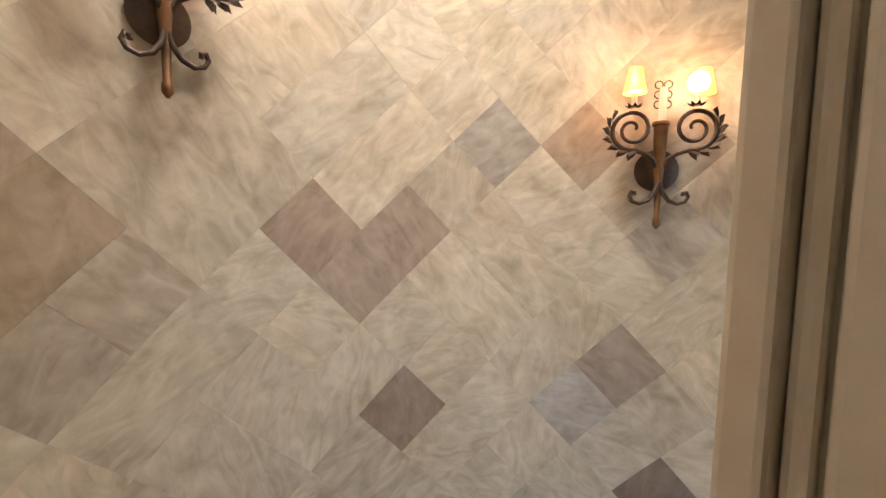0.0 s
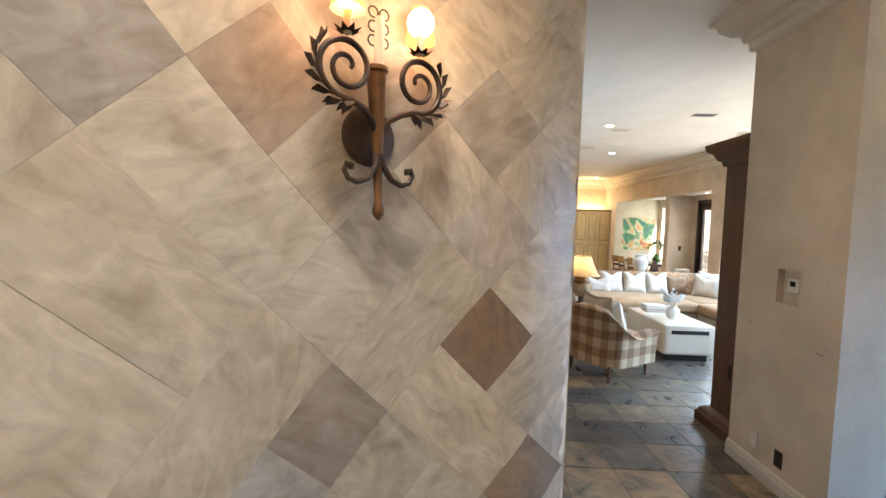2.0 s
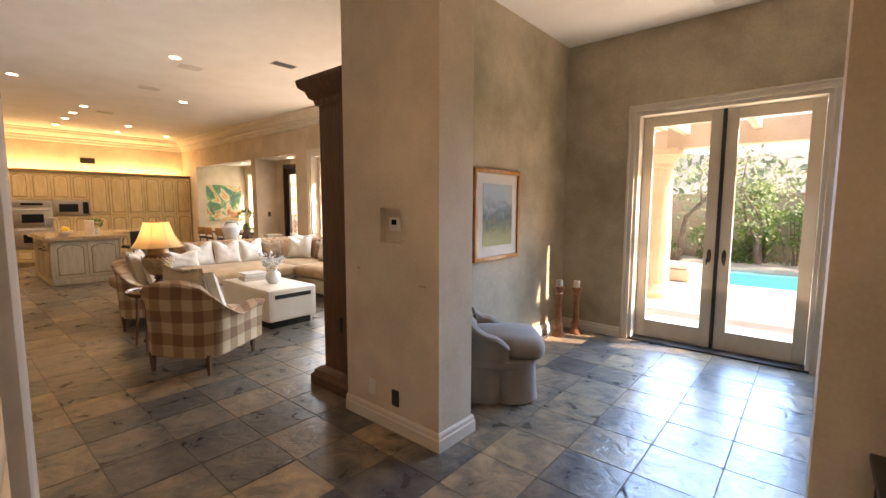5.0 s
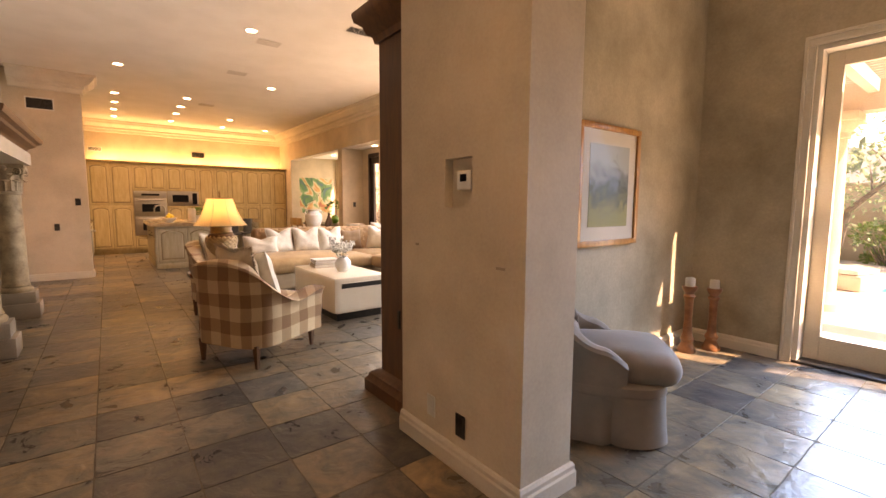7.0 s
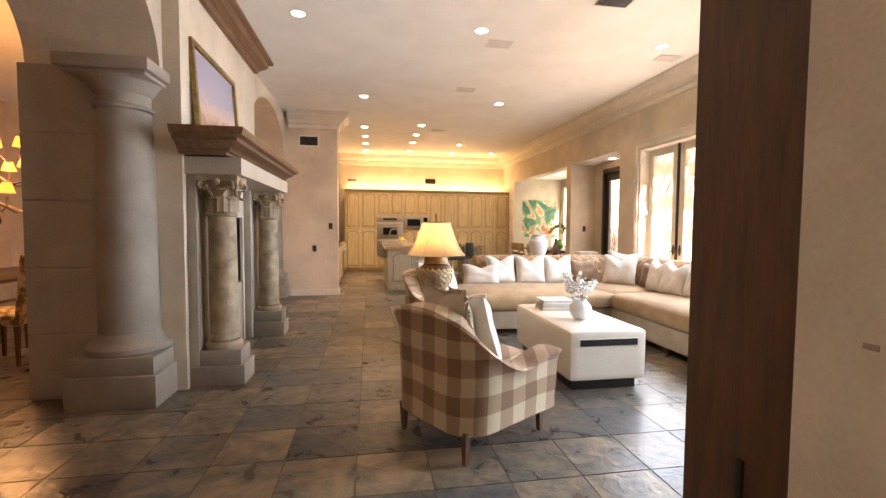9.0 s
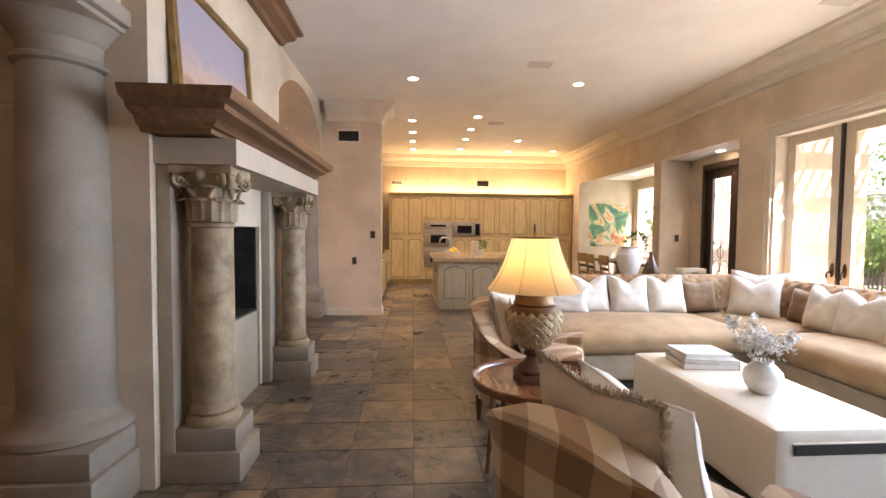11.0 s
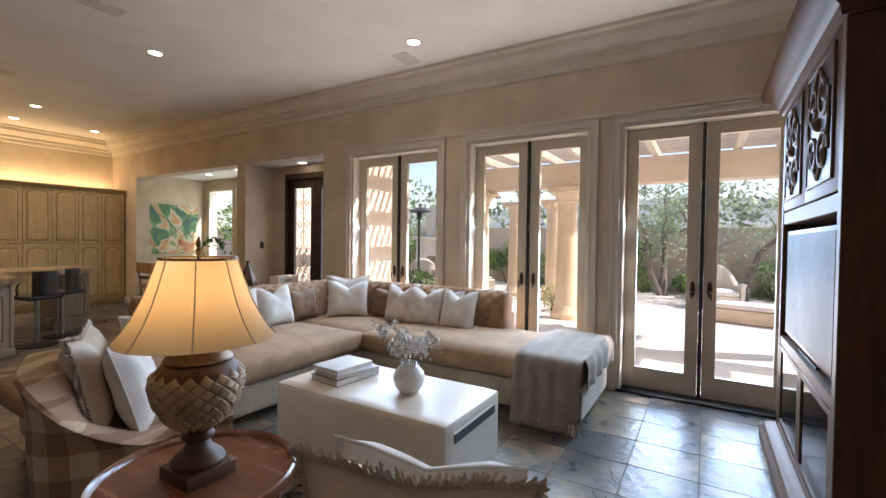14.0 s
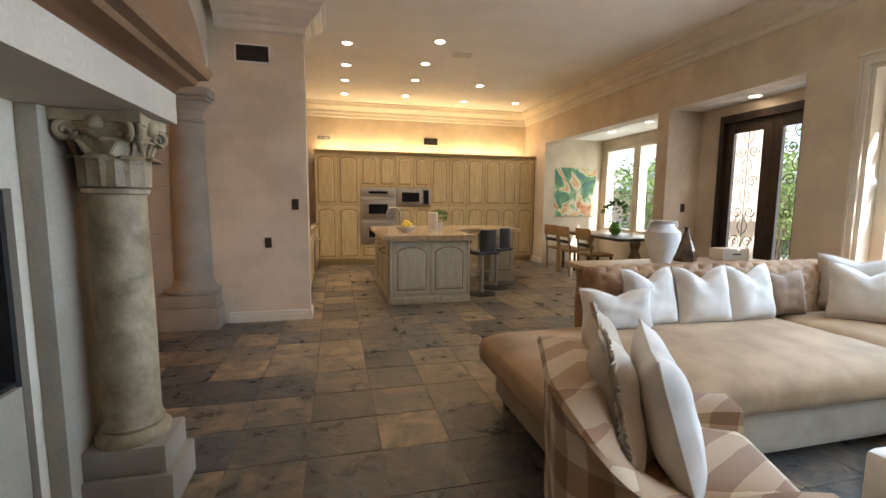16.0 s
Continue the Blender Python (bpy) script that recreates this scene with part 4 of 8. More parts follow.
bulb("lamp_bulb_low", (TX + 0.03, TY, TZ + 0.55), 0.3, AMBER, 0.04)

# ---- fireplace and columns ----
def ring_prof(rows, z0=0.0):
    return [(r, z0 + z) for r, z in rows]


def arch_column(m, group):
    col = thing("stone_column", m, "large smooth grey limestone column on a square stepped base", "column", group)
    part("plinth", boxes((-0.30, -0.30, 0, 0.30, 0.30, 0.24), (-0.28, -0.28, 0.242, 0.28, 0.28, 0.37), bevel=0.008), STONE, col)
    part("base", lathe([(0.27, 0.37), (0.285, 0.385), (0.285, 0.42), (0.27, 0.435), (0.245, 0.445), (0.225, 0.47), (0.205, 0.52)], 40), STONE, col)
    part("shaft", lathe([(0.205, 0.52), (0.20, 0.9), (0.19, 1.6), (0.175, 2.15), (0.17, 2.17)], 40), STONE, col)
    part("capital", lathe([(0.17, 2.17), (0.195, 2.18), (0.195, 2.20), (0.172, 2.215), (0.175, 2.29), (0.20, 2.31), (0.22, 2.35), (0.25, 2.38)], 40), STONE, col)
    part("abacus", boxes((-0.27, -0.27, 2.38, 0.27, 0.27, 2.41), (-0.30, -0.30, 2.412, 0.30, 0.30, 2.498), bevel=0.01), STONE, col)
    return col


ca = arch_column(pose(6.80, 0.95, 0), "arch columns")
copy_thing(ca, pose(11.75, 0.95, 0))


def spiral(r0, r1, turns, n=26):
    return [(lambda a, r: (r * math.cos(a), r * math.sin(a)))(2 * math.pi * turns * i / n, r0 + (r1 - r0) * i / n) for i in range(n + 1)]


def capital_bm():
    """A carved capital: bell, two tiers of curled leaves and corner scrolls, under a concave slab."""
    bm = lathe([(0.105, 0), (0.122, 0.008), (0.122, 0.026), (0.105, 0.034), (0.104, 0.10), (0.115, 0.2), (0.15, 0.29)], 28)
    for tier, (n, h, r, w, turn) in enumerate(((8, 0.13, 0.108, 0.085, 0.0), (8, 0.20, 0.112, 0.075, 0.39))):
        for k in range(n):
            a = 2 * math.pi * k / n + turn
            grid = []
            for i in range(7):
                t = i / 6
                out = r + 0.008 + 0.055 * max(0, t - 0.55) ** 1.2 * 2.2 + 0.012 * t
                z = 0.036 + h * math.sin(min(1.0, t * 1.12) * math.pi / 2) - 0.035 * max(0, t - 0.8) * 5 * 0.6
                half = w / 2 * (1 - 0.35 * t) * (1 + 0.18 * math.cos(t * 18))
                row = []
                for e in (-1, -0.5, 0, 0.5, 1):
                    rr = out + 0.010 * (1 - abs(e)) * (1 if abs(e) != 0.5 else 0.3)
                    aa = a + e * half / r
                    row.append(bm.verts.new((rr * math.cos(aa), rr * math.sin(aa), z)))
                grid.append(row)
            for p, q in zip(grid, grid[1:]):
                for j in range(4):
                    bm.faces.new((p[j], p[j + 1], q[j + 1], q[j]))
    for k in range(4):
        a = math.pi / 4 + math.pi / 2 * k
        d, side = Vector((math.cos(a), math.sin(a), 0)), Vector((-math.sin(a), math.cos(a), 0))
        for s in (-1, 1):
            pts = [d * 0.115 + side * s * 0.06 + Vector((0, 0, 0.17)), d * 0.15 + side * s * 0.035 + Vector((0, 0, 0.24))]
            for x, z in spiral(0.042, 0.006, 1.6):
                pts.append(d * (0.172 - x) + side * s * 0.018 + Vector((0, 0, 0.252 + z)))
            tube(pts, [0.012] * 2 + [0.014 - 0.006 * i / 27 for i in range(len(pts) - 2)], 8, bm)
        fd = Vector((math.cos(a + math.pi / 4), math.sin(a + math.pi / 4), 0))
        r = bmesh.ops.create_icosphere(bm, subdivisions=2, radius=0.032, matrix=Matrix.Translation(fd * 0.145 + Vector((0, 0, 0.285))))
    ab = []
    for k in range(4):
        a = math.pi / 2 * k - math.pi / 4
        c0 = Vector((math.cos(a), math.sin(a))) * 0.235
        c1 = Vector((math.cos(a + math.pi / 2), math.sin(a + math.pi / 2))) * 0.235
        for i in range(7):
            t = (i + 0.25) / 7.0
            p = c0.lerp(c1, t)
            ab.append(tuple(p * (1 - 0.13 * math.sin(math.pi * t))))
    slab(ab, 0.292, 0.335, bm)
    bmesh.ops.recalc_face_normals(bm, faces=bm.faces)
    return bm


def mantel_column(m):
    col = thing("mantel_column", m, "carved limestone mantel column with leafy scrolled capital", "column", "mantel columns")
    part("plinth", boxes((-0.155, -0.20, 0, 0.155, 0.22, 0.17), (-0.135, -0.17, 0.172, 0.135, 0.22, 0.30), bevel=0.007), STONE, col)
    part("base", lathe([(0.14, 0.30), (0.147, 0.315), (0.147, 0.335), (0.135, 0.35), (0.122, 0.36), (0.128, 0.375), (0.118, 0.39), (0.112, 0.42)], 32), OLD_STONE, col)
    part("shaft", lathe([(0.112, 0.42), (0.113, 0.8), (0.108, 1.405)], 32), OLD_STONE, col)
    part("capital", capital_bm(), OLD_STONE, col, "leafy capital with corner scrolls", at=pose(0, 0, 1.40))
    return col


mc = mantel_column(pose(7.045, 0.35, 0))
copy_thing(mc, pose(8.715, 0.35, 0))

hearth = thing("fireplace_surround", (7.88, 0.35, 0), "plastered fireplace surround with a dark firebox", "fireplace")
F = pose(-7.88, -0.35, 0)
part("frieze", boxes((6.88, 0.15, 1.738, 8.88, 0.574, 1.875)), surf("cream_lime_plaster", (0.46, 0.39, 0.30), (0.55, 0.47, 0.37), 2.5, 0.8, 0.05, 60, spread=0.2), hearth, "cream plaster lintel", at=F)
CORN = [(o, z + 0.045) for o, z in ((0.0, 1.832), (0.03, 1.832), (0.035, 1.855), (0.06, 1.862), (0.085, 1.90), (0.14, 1.925), (0.15, 1.95), (0.19, 1.965), (0.205, 2.0), (0.205, 2.018), (0.0, 2.018))]
mant = sweep([(6.80, 0.572), (6.80, 0.26), (8.96, 0.26), (8.96, 0.572)], CORN)
box(mant, 6.805, 0.265, 1.885, 8.955, 0.572, 2.059)
part("mantel_shelf", mant, MANTEL_WOOD, hearth, "moulded brown wooden mantel shelf", at=F)
part("pilaster", boxes((6.90, 0.50, 0, 7.25, 0.574, 1.737), bevel=0.004), TAUPE, hearth, at=F)
part("pilaster", boxes((8.50, 0.50, 0, 8.86, 0.574, 1.737), bevel=0.004), TAUPE, hearth, at=F)
SOOT = surf("sooty_firebrick", (0.012, 0.010, 0.009), (0.035, 0.03, 0.026), 5, 0.95, 0.05, 60)
for row in ((7.305, 1.22, 0.0, 8.445, 1.247, 1.415), (7.302, 0.60, 0.0, 7.33, 1.22, 1.415), (8.42, 0.60, 0, 8.448, 1.22, 1.415), (7.33, 0.60, 0.685, 8.42, 1.22, 0.70)):
    part("firebox_lining", boxes(row), SOOT, hearth, "sooty firebox lining", at=F)
part("hearth_bench", boxes((7.33, 0.585, 0.0, 8.42, 1.22, 0.68)), TAUPE, hearth, "raised plaster hearth", at=F)
logs = thing("fire_logs", (7.88, 0.85, 0.70), "charred logs on a grate in the firebox", "logs")
for k, (x0, y0, x1, y1, z) in enumerate(((-0.3, -0.06, 0.28, 0.02, 0.06), (-0.24, 0.08, 0.3, 0.05, 0.07), (-0.2, -0.02, 0.22, 0.1, 0.16))):
    part("log", tube([(x0, y0, z), ((x0 + x1) / 2, (y0 + y1) / 2 + 0.015, z + 0.01), (x1, y1, z)], [0.05, 0.055, 0.048], 10), SOOT, logs)
part("grate", boxes((-0.3, -0.1, 0, -0.28, 0.14, 0.02), (0.28, -0.1, 0, 0.3, 0.14, 0.02), (-0.3, 0.02, 0.0, 0.3, 0.04, 0.02)), BLACK, logs)
structure("trim_chimney_crown", sweep([(6.85, 0.70), (6.85, 0.572), (9.05, 0.572), (9.05, 0.70)], [(0, H), (0.20, H), (0.195, H - 0.03), (0.15, H - 0.05), (0.13, H - 0.10), (0.06, H - 0.15), (0.04, H - 0.19), (0, H - 0.20)]), MANTEL_WOOD, "moulded brown wooden cornice on the chimney breast")


def landscape_paint(name, sky_c, mid_c, low_c, scale=6.0, z0=0.0, z1=1.0):
    """Loose brushwork: three tones that follow height, broken by noise."""
    m, nt, b = nodes_of(name)
    tc = nt.nodes.new("ShaderNodeTexCoord")
    sp = nt.nodes.new("ShaderNodeSeparateXYZ")
    nt.links.new(tc.outputs["Object"], sp.inputs[0])
    nz = add(nt, "ShaderNodeTexNoise", Scale=scale, Detail=6.0, Distortion=1.5)
    nt.links.new(tc.outputs["Object"], nz.inputs["Vector"])
    mr = nt.nodes.new("ShaderNodeMapRange")
    mr.inputs["From Min"].default_value, mr.inputs["From Max"].default_value = z0, z1
    nt.links.new(sp.outputs["Z"], mr.inputs[0])
    ad = nt.nodes.new("ShaderNodeMath")
    ad.operation = "MULTIPLY_ADD"
    nt.links.new(nz.outputs["Fac"], ad.inputs[0])
    ad.inputs[1].default_value = 0.7
    sb = nt.nodes.new("ShaderNodeMath")
    sb.operation = "SUBTRACT"
    sb.inputs[1].default_value = 0.35
    nt.links.new(mr.outputs[0], sb.inputs[0])
    nt.links.new(sb.outputs[0], ad.inputs[2])
    ramp = nt.nodes.new("ShaderNodeValToRGB")
    e = ramp.color_ramp.elements
    e[0].color, e[1].color = (*low_c, 1), (*sky_c, 1)
    e[0].position, e[1].position = 0.2, 0.75
    k = e.new(0.45)
    k.color = (*mid_c, 1)
    nt.links.new(ad.outputs[0], ramp.inputs[0])
    nt.links.new(ramp.outputs[0], b.inputs["Base Color"])
    b.inputs["Roughness"].default_value = 0.45
    bp = add(nt, "ShaderNodeBump", Strength=0.3, Distance=0.004)
    nt.links.new(nz.outputs["Fac"], bp.inputs["Height"])
    nt.links.new(bp.outputs[0], b.inputs["Normal"])
    return m


def framed(name, m, w, h, fw, depth, frame_mat, art_mat, label, mat_w=0.0, cover=False):
    """A framed picture in its own x-z plane, facing -y, resting on z = 0."""
    pic = thing(name, m, label, "picture")
    bm = bmesh.new()
    for r in ((-w / 2, -depth, 0, w / 2, 0, fw), (-w / 2, -depth, h - fw, w / 2, 0, h), (-w / 2, -depth, fw, -w / 2 + fw, 0, h - fw), (w / 2 - fw, -depth, fw, w / 2, 0, h - fw)):
        box(bm, *r, bevel=0.004)
    part("frame", bm, frame_mat, pic)
    part("backing", boxes((-w / 2 + fw * 0.5, -0.012, fw * 0.5, w / 2 - fw * 0.5, -0.002, h - fw * 0.5)), LINEN if mat_w else art_mat, pic)
    if mat_w:
        part("mount", boxes((-w / 2 + fw - 0.002, -0.017, fw - 0.002, w / 2 - fw + 0.002, -0.0125, h - fw + 0.002)), surf("cream_mount", (0.62, 0.58, 0.50), (0.66, 0.62, 0.54), 4, 0.8, 0.01, 200), pic, "cream paper mount")
        part("print", boxes((-w / 2 + fw + mat_w, -0.020, fw + mat_w, w / 2 - fw - mat_w, -0.0175, h - fw - mat_w)), art_mat, pic, "muted landscape print")
    if cover:
        g = part("glazing", pane_bm(-w / 2 + fw - 0.002, fw - 0.002, w / 2 - fw + 0.002, h - fw + 0.002, -0.024, -1), COATED, pic, "clear glass")
        g.visible_shadow = False
    return pic


GOLD = surf("dull_gold_frame", (0.20, 0.12, 0.04), (0.34, 0.22, 0.08), 9, 0.4, 0.05, 90, metal=0.5)
ART_1 = landscape_paint("painted_valley", (0.36, 0.34, 0.42), (0.58, 0.42, 0.34), (0.30, 0.18, 0.10), 5.0, 0, 0.6)
framed("leaning_painting", pose(7.60, 0.535, 2.063, -4), 1.16, 0.80, 0.05, 0.04, GOLD, ART_1, "gilt-framed landscape painting leaning on the mantel")
STATUE = thing("small_bust", (8.62, 0.42, 2.063), "small pale plaster bust on the mantel", "statue")
part("figure", lathe([(0.05, 0), (0.055, 0.02), (0.03, 0.04), (0.028, 0.06), (0.07, 0.09), (0.075, 0.12), (0.03, 0.15), (0.03, 0.165), (0.05, 0.19), (0.055, 0.23), (0.04, 0.265), (0.005, 0.28)], 16), CERAMIC, STATUE)

# ---- media cabinet ----
arm = thing("media_cabinet", (4.26, -3.2, 0), "tall dark walnut media cabinet with carved upper doors and deep middle", "cabinet")
A = pose(-4.26, 3.2, 0)
x0, x1, xm, ya, yb, yc = 3.955, 4.49, 4.76, -4.50, -2.92, -2.00


def carved_door(y0, y1, z0, z1, x):
    d = part("upper_door", boxes((x - 0.028, y0, z0, x - 0.002, y1, z1), bevel=0.004), WALNUT, arm, at=A)
    part("panel", boxes((x - 0.004, y0 + 0.10, z0 + 0.08, x + 0.004, y1 - 0.10, z1 - 0.07), bevel=0.003, seg=1), BLACK, d, "dark recessed panel")
    carve = bmesh.new()
    cy, cz, hz = (y0 + y1) / 2, (z0 + z1) / 2, (z1 - z0) / 2
    w = (y1 - y0) / 2 - 0.11
    for s in (-1, 1):
        for zc, flip in ((cz - hz * 0.42, 1), (cz + hz * 0.36, -1)):
            tube([(x + 0.006, cy + s * (w * 0.42 + u), zc + flip * v) for u, v in spiral(w * 0.46, 0.008, 1.5, 20)], 0.013, 6, carve)
        tube([(x + 0.008, cy + s * w * 0.9 * math.sin(math.pi * i / 8), z0 + 0.09 + (z1 - z0 - 0.17) * i / 8) for i in range(9)], 0.011, 6, carve)
    bmesh.ops.create_icosphere(carve, subdivisions=2, radius=0.035, matrix=Matrix.Translation((x + 0.004, cy, cz)))
    part("carving", carve, WALNUT, d, "carved scrollwork")
    rim = boxes((x - 0.003, y0 + 0.08, z0 + 0.06, x + 0.010, y0 + 0.10, z1 - 0.05), (x - 0.003, y1 - 0.10, z0 + 0.06, x + 0.010, y1 - 0.08, z1 - 0.05), (x - 0.003, y0 + 0.10, z0 + 0.06, x + 0.010, y1 - 0.10, z0 + 0.08), (x - 0.003, y0 + 0.10, z1 - 0.07, x + 0.010, y1 - 0.10, z1 - 0.05), bevel=0.003, seg=1)
    part("bead", rim, WALNUT, d)


for nm, r in (("side_panel", (x0, yc - 0.05, 0.14, x1, yc, 2.42)), ("side_panel", (x0, yb - 0.06, 0.14, xm, yb, 2.42)), ("side_panel", (x0, ya, 0.14, xm, ya + 0.06, 2.42)),
              ("back_panel", (x0, ya + 0.06, 0.14, x0 + 0.03, yb - 0.06, 2.42)), ("top_panel", (x0 + 0.03, ya + 0.06, 2.38, xm, yb - 0.06, 2.42)), ("top_panel", (x0, yb, 2.38, x1, yc - 0.05, 2.42)),
              ("shelf", (x0 + 0.03, ya + 0.06, 0.74, xm - 0.004, yb - 0.06, 0.80)), ("shelf", (x0 + 0.03, ya + 0.06, 1.58, xm - 0.004, yb - 0.06, 1.66)), ("bottom_panel", (x0 + 0.03, ya + 0.06, 0.14, xm, yb - 0.06, 0.18))):
    part(nm, boxes(r, bevel=0.003, seg=1), WALNUT, arm, at=A)
PLAN = [(x0, ya), (xm, ya), (xm, yb), (x1, yb), (x1, yc), (x0, yc)]
part("base_moulding", sweep(PLAN, [(0.0, 0.0), (0.09, 0.0), (0.09, 0.08), (0.07, 0.10), (0.065, 0.125), (0.03, 0.15), (0.0, 0.155)]), WALNUT, arm, at=A)
part("cornice", sweep(PLAN, [(0.0, 2.36), (0.02, 2.36), (0.03, 2.40), (0.06, 2.42), (0.08, 2.47), (0.12, 2.50), (0.13, 2.54), (0.13, 2.56), (0.0, 2.56)]), WALNUT, arm, at=A)
ymid = (ya + yb) / 2
for y0, y1 in ((ya + 0.065, ymid - 0.003), (ymid + 0.003, yb - 0.065)):
    carved_door(y0, y1, 1.67, 2.375, xm)
    d2 = part("lower_door", boxes((xm - 0.028, y0, 0.19, xm - 0.002, y0 + 0.05, 0.735), (xm - 0.028, y1 - 0.05, 0.19, xm - 0.002, y1, 0.735), (xm - 0.028, y0 + 0.05, 0.19, xm - 0.002, y1 - 0.05, 0.23), (xm - 0.028, y0 + 0.05, 0.70, xm - 0.002, y1 - 0.05, 0.735), bevel=0.003, seg=1), WALNUT, arm, at=A)
    part("pane", boxes((xm - 0.018, y0 + 0.045, 0.225, xm - 0.010, y1 - 0.045, 0.705)), DARK_GLASS, d2, "dark glossy glass")
carved_door(yb + 0.01, yc - 0.02, 1.67, 2.375, x1)
tall = part("tower_door", boxes((x1 - 0.028, yb + 0.01, 0.19, x1 - 0.002, yc - 0.055, 1.655), bevel=0.004), WALNUT, arm, at=A)
part("panel", boxes((x1 - 0.004, yb + 0.12, 0.30, x1 + 0.006, yc - 0.16, 1.54), bevel=0.006), WALNUT, tall)
pull = bmesh.new()
box(pull, 4.60, yb + 0.030, 1.08, 4.622, yb + 0.042, 1.30, 0.003, 1)
for z in (1.10, 1.28):
    box(pull, 4.605, yb - 0.002, z - 0.008, 4.617, yb + 0.032, z + 0.008)
part("handle", pull, IRON, arm, "dark bar handle", at=A)
part("hinge", boxes((x0 + 0.28, yc, 0.5, x0 + 0.30, yc + 0.012, 0.62)), BLACK, arm, at=A)
tv = thing("television", (4.68, -3.71, 0.80), "flat black television inside the cabinet", "television")
part("stand", boxes((-0.14, -0.25, 0, 0.05, 0.25, 0.015), (-0.03, -0.06, 0.015, 0.01, 0.06, 0.06)), BLACK, tv)
part("housing", boxes((0.0, -0.66, 0.04, 0.06, 0.66, 0.73), bevel=0.006), BLACK, tv)
part("screen", boxes((0.0605, -0.635, 0.065, 0.0635, 0.635, 0.705)), surf("matte_screen", (0.008, 0.008, 0.01), (0.012, 0.012, 0.014), 3, 0.45, 0, 100), tv, "dark screen").data.materials[0].node_tree.nodes["Principled BSDF"].inputs["Specular IOR Level"].default_value = 0.08

# ---- kitchen ----
def cab_door(w, h, mat, arch=0.05, knob=None):
    """A cabinet door in its own y-z plane facing -x, lower corner at the origin: slab, glazed groove and raised arched panel."""
    door = bmesh.new()
    box(door, -0.02, 0.004, 0.004, 0, w - 0.004, h - 0.004, 0.004, 1)

    def panel(bm, inset, xa, xb, bev):
        a = min(arch, h * 0.2)
        pts = [(inset, inset), (w - inset, inset), (w - inset, h - inset - a)]
        n = 8
        for i in range(1, n):
            t = i / n
            pts.append((w - inset - (w - 2 * inset) * t, h - inset - a + a * math.sin(math.pi * t) ** 0.7))
        pts.append((inset, h - inset - a))
        cx, cz = w / 2, h / 2
        lo = [bm.verts.new((xa, y, z)) for y, z in pts]
        hi = [bm.verts.new((xb, cx + (y - cx) * (1 - 2 * bev / w), cz + (z - cz) * (1 - 2 * bev / h))) for y, z in pts]
        for i in range(len(pts)):
            j = (i + 1) % len(pts)
            bm.faces.new((lo[i], lo[j], hi[j], hi[i]))
        bm.faces.new(hi)
        bmesh.ops.recalc_face_normals(bm, faces=bm.faces)
    groove, raised = bmesh.new(), bmesh.new()
    panel(groove, 0.055, -0.019, -0.0212, 0.001)
    panel(raised, 0.063, -0.019, -0.027, 0.03)
    return door, groove, raised


_doors = {}


def put_door(parent, mat, m, w, h, name="door", arch=0.05):
    key = (round(w, 3), round(h, 3), mat.name, arch)
    if key not in _doors:
        ms = []
        for bm, mt in zip(cab_door(w, h, mat, arch), (mat, CABINET_DARK, mat)):
            me = mesh_of(bm, "door")
            me.materials.append(mt)
            ms.append(me)
        _doors[key] = ms
    d = new(name, _doors[key][0])
    d.parent, d.matrix_basis = parent, m
    for nm, me in zip(("groove", "raised_panel"), _doors[key][1:]):
        o = new(nm, me)
        o.parent = d
    return d


YC = [0.42, -0.17, -0.61, -1.07, -1.45, -1.83, -2.21, -2.58, -3.00, -3.40, -3.82, -4.23, -4.61, -5.02]
XF = 15.87
tall = []
for i in range(0, len(YC) - 1):
    a, b = YC[i + 1], YC[i]
    if i == 0:
        continue
    w = b - a
    unit = thing("tall_cabinet", (XF, a, 0), "tall glazed maple kitchen cabinet with arched raised panels", "cabinet", "kitchen cabinets")
    oven, micro = i in (3, 4), i in (5, 6)
    body = bmesh.new()
    box(body, 0.0, 0.001, 0.10, 0.58, w - 0.001, 2.34)
    part("body", body, CABINET, unit)
    part("toe_kick", boxes((0.06, 0.001, 0, 0.58, w - 0.001, 0.0995)), CABINET, unit)
    if oven or micro:
        put_door(unit, CABINET, pose(0, 0, 1.66), w, 0.66)
        if micro:
            put_door(unit, CABINET, pose(0, 0, 0.14), w, 1.10)
        else:
            put_door(unit, CABINET, pose(0, 0, 0.14), w, 0.30, "drawer", 0.0)
    else:
        put_door(unit, CABINET, pose(0, 0, 1.27), w, 1.05)
        put_door(unit, CABINET, pose(0, 0, 0.14), w, 1.11)
    tall.append(unit)
corn = thing("cabinet_cornice", (16.1, -2.5, 2.34), "glazed maple cornice along the cabinet tops", "cornice")
part("moulding", sweep([(XF, -0.165), (XF, -5.035)], [(0, 2.342), (0.03, 2.345), (0.04, 2.37), (0.055, 2.385), (0.055, 2.40), (-0.10, 2.40), (-0.10, 2.342)]), CABINET, corn, at=pose(-16.1, 2.5, -2.34))
ov = thing("double_oven", (XF - 0.03, -1.45, 0.47), "stainless steel double wall oven", "oven")
part("case", boxes((0.0, -0.37, 0, 0.03, 0.37, 1.17), bevel=0.004), STEEL, ov)
for z in (0.03, 0.52):
    d = part("oven_door", boxes((-0.03, -0.355, z, -0.001, 0.355, z + 0.46), bevel=0.006), STEEL, ov)
    part("window", boxes((-0.033, -0.20, z + 0.10, -0.0295, 0.20, z + 0.31), bevel=0.002, seg=1), DARK_GLASS, d, "dark oven window")
    part("handle", tube([(-0.03, -0.30, z + 0.41), (-0.07, -0.30, z + 0.41), (-0.07, 0.30, z + 0.41), (-0.03, 0.30, z + 0.41)], 0.011, 8), STEEL, d, "bar handle")
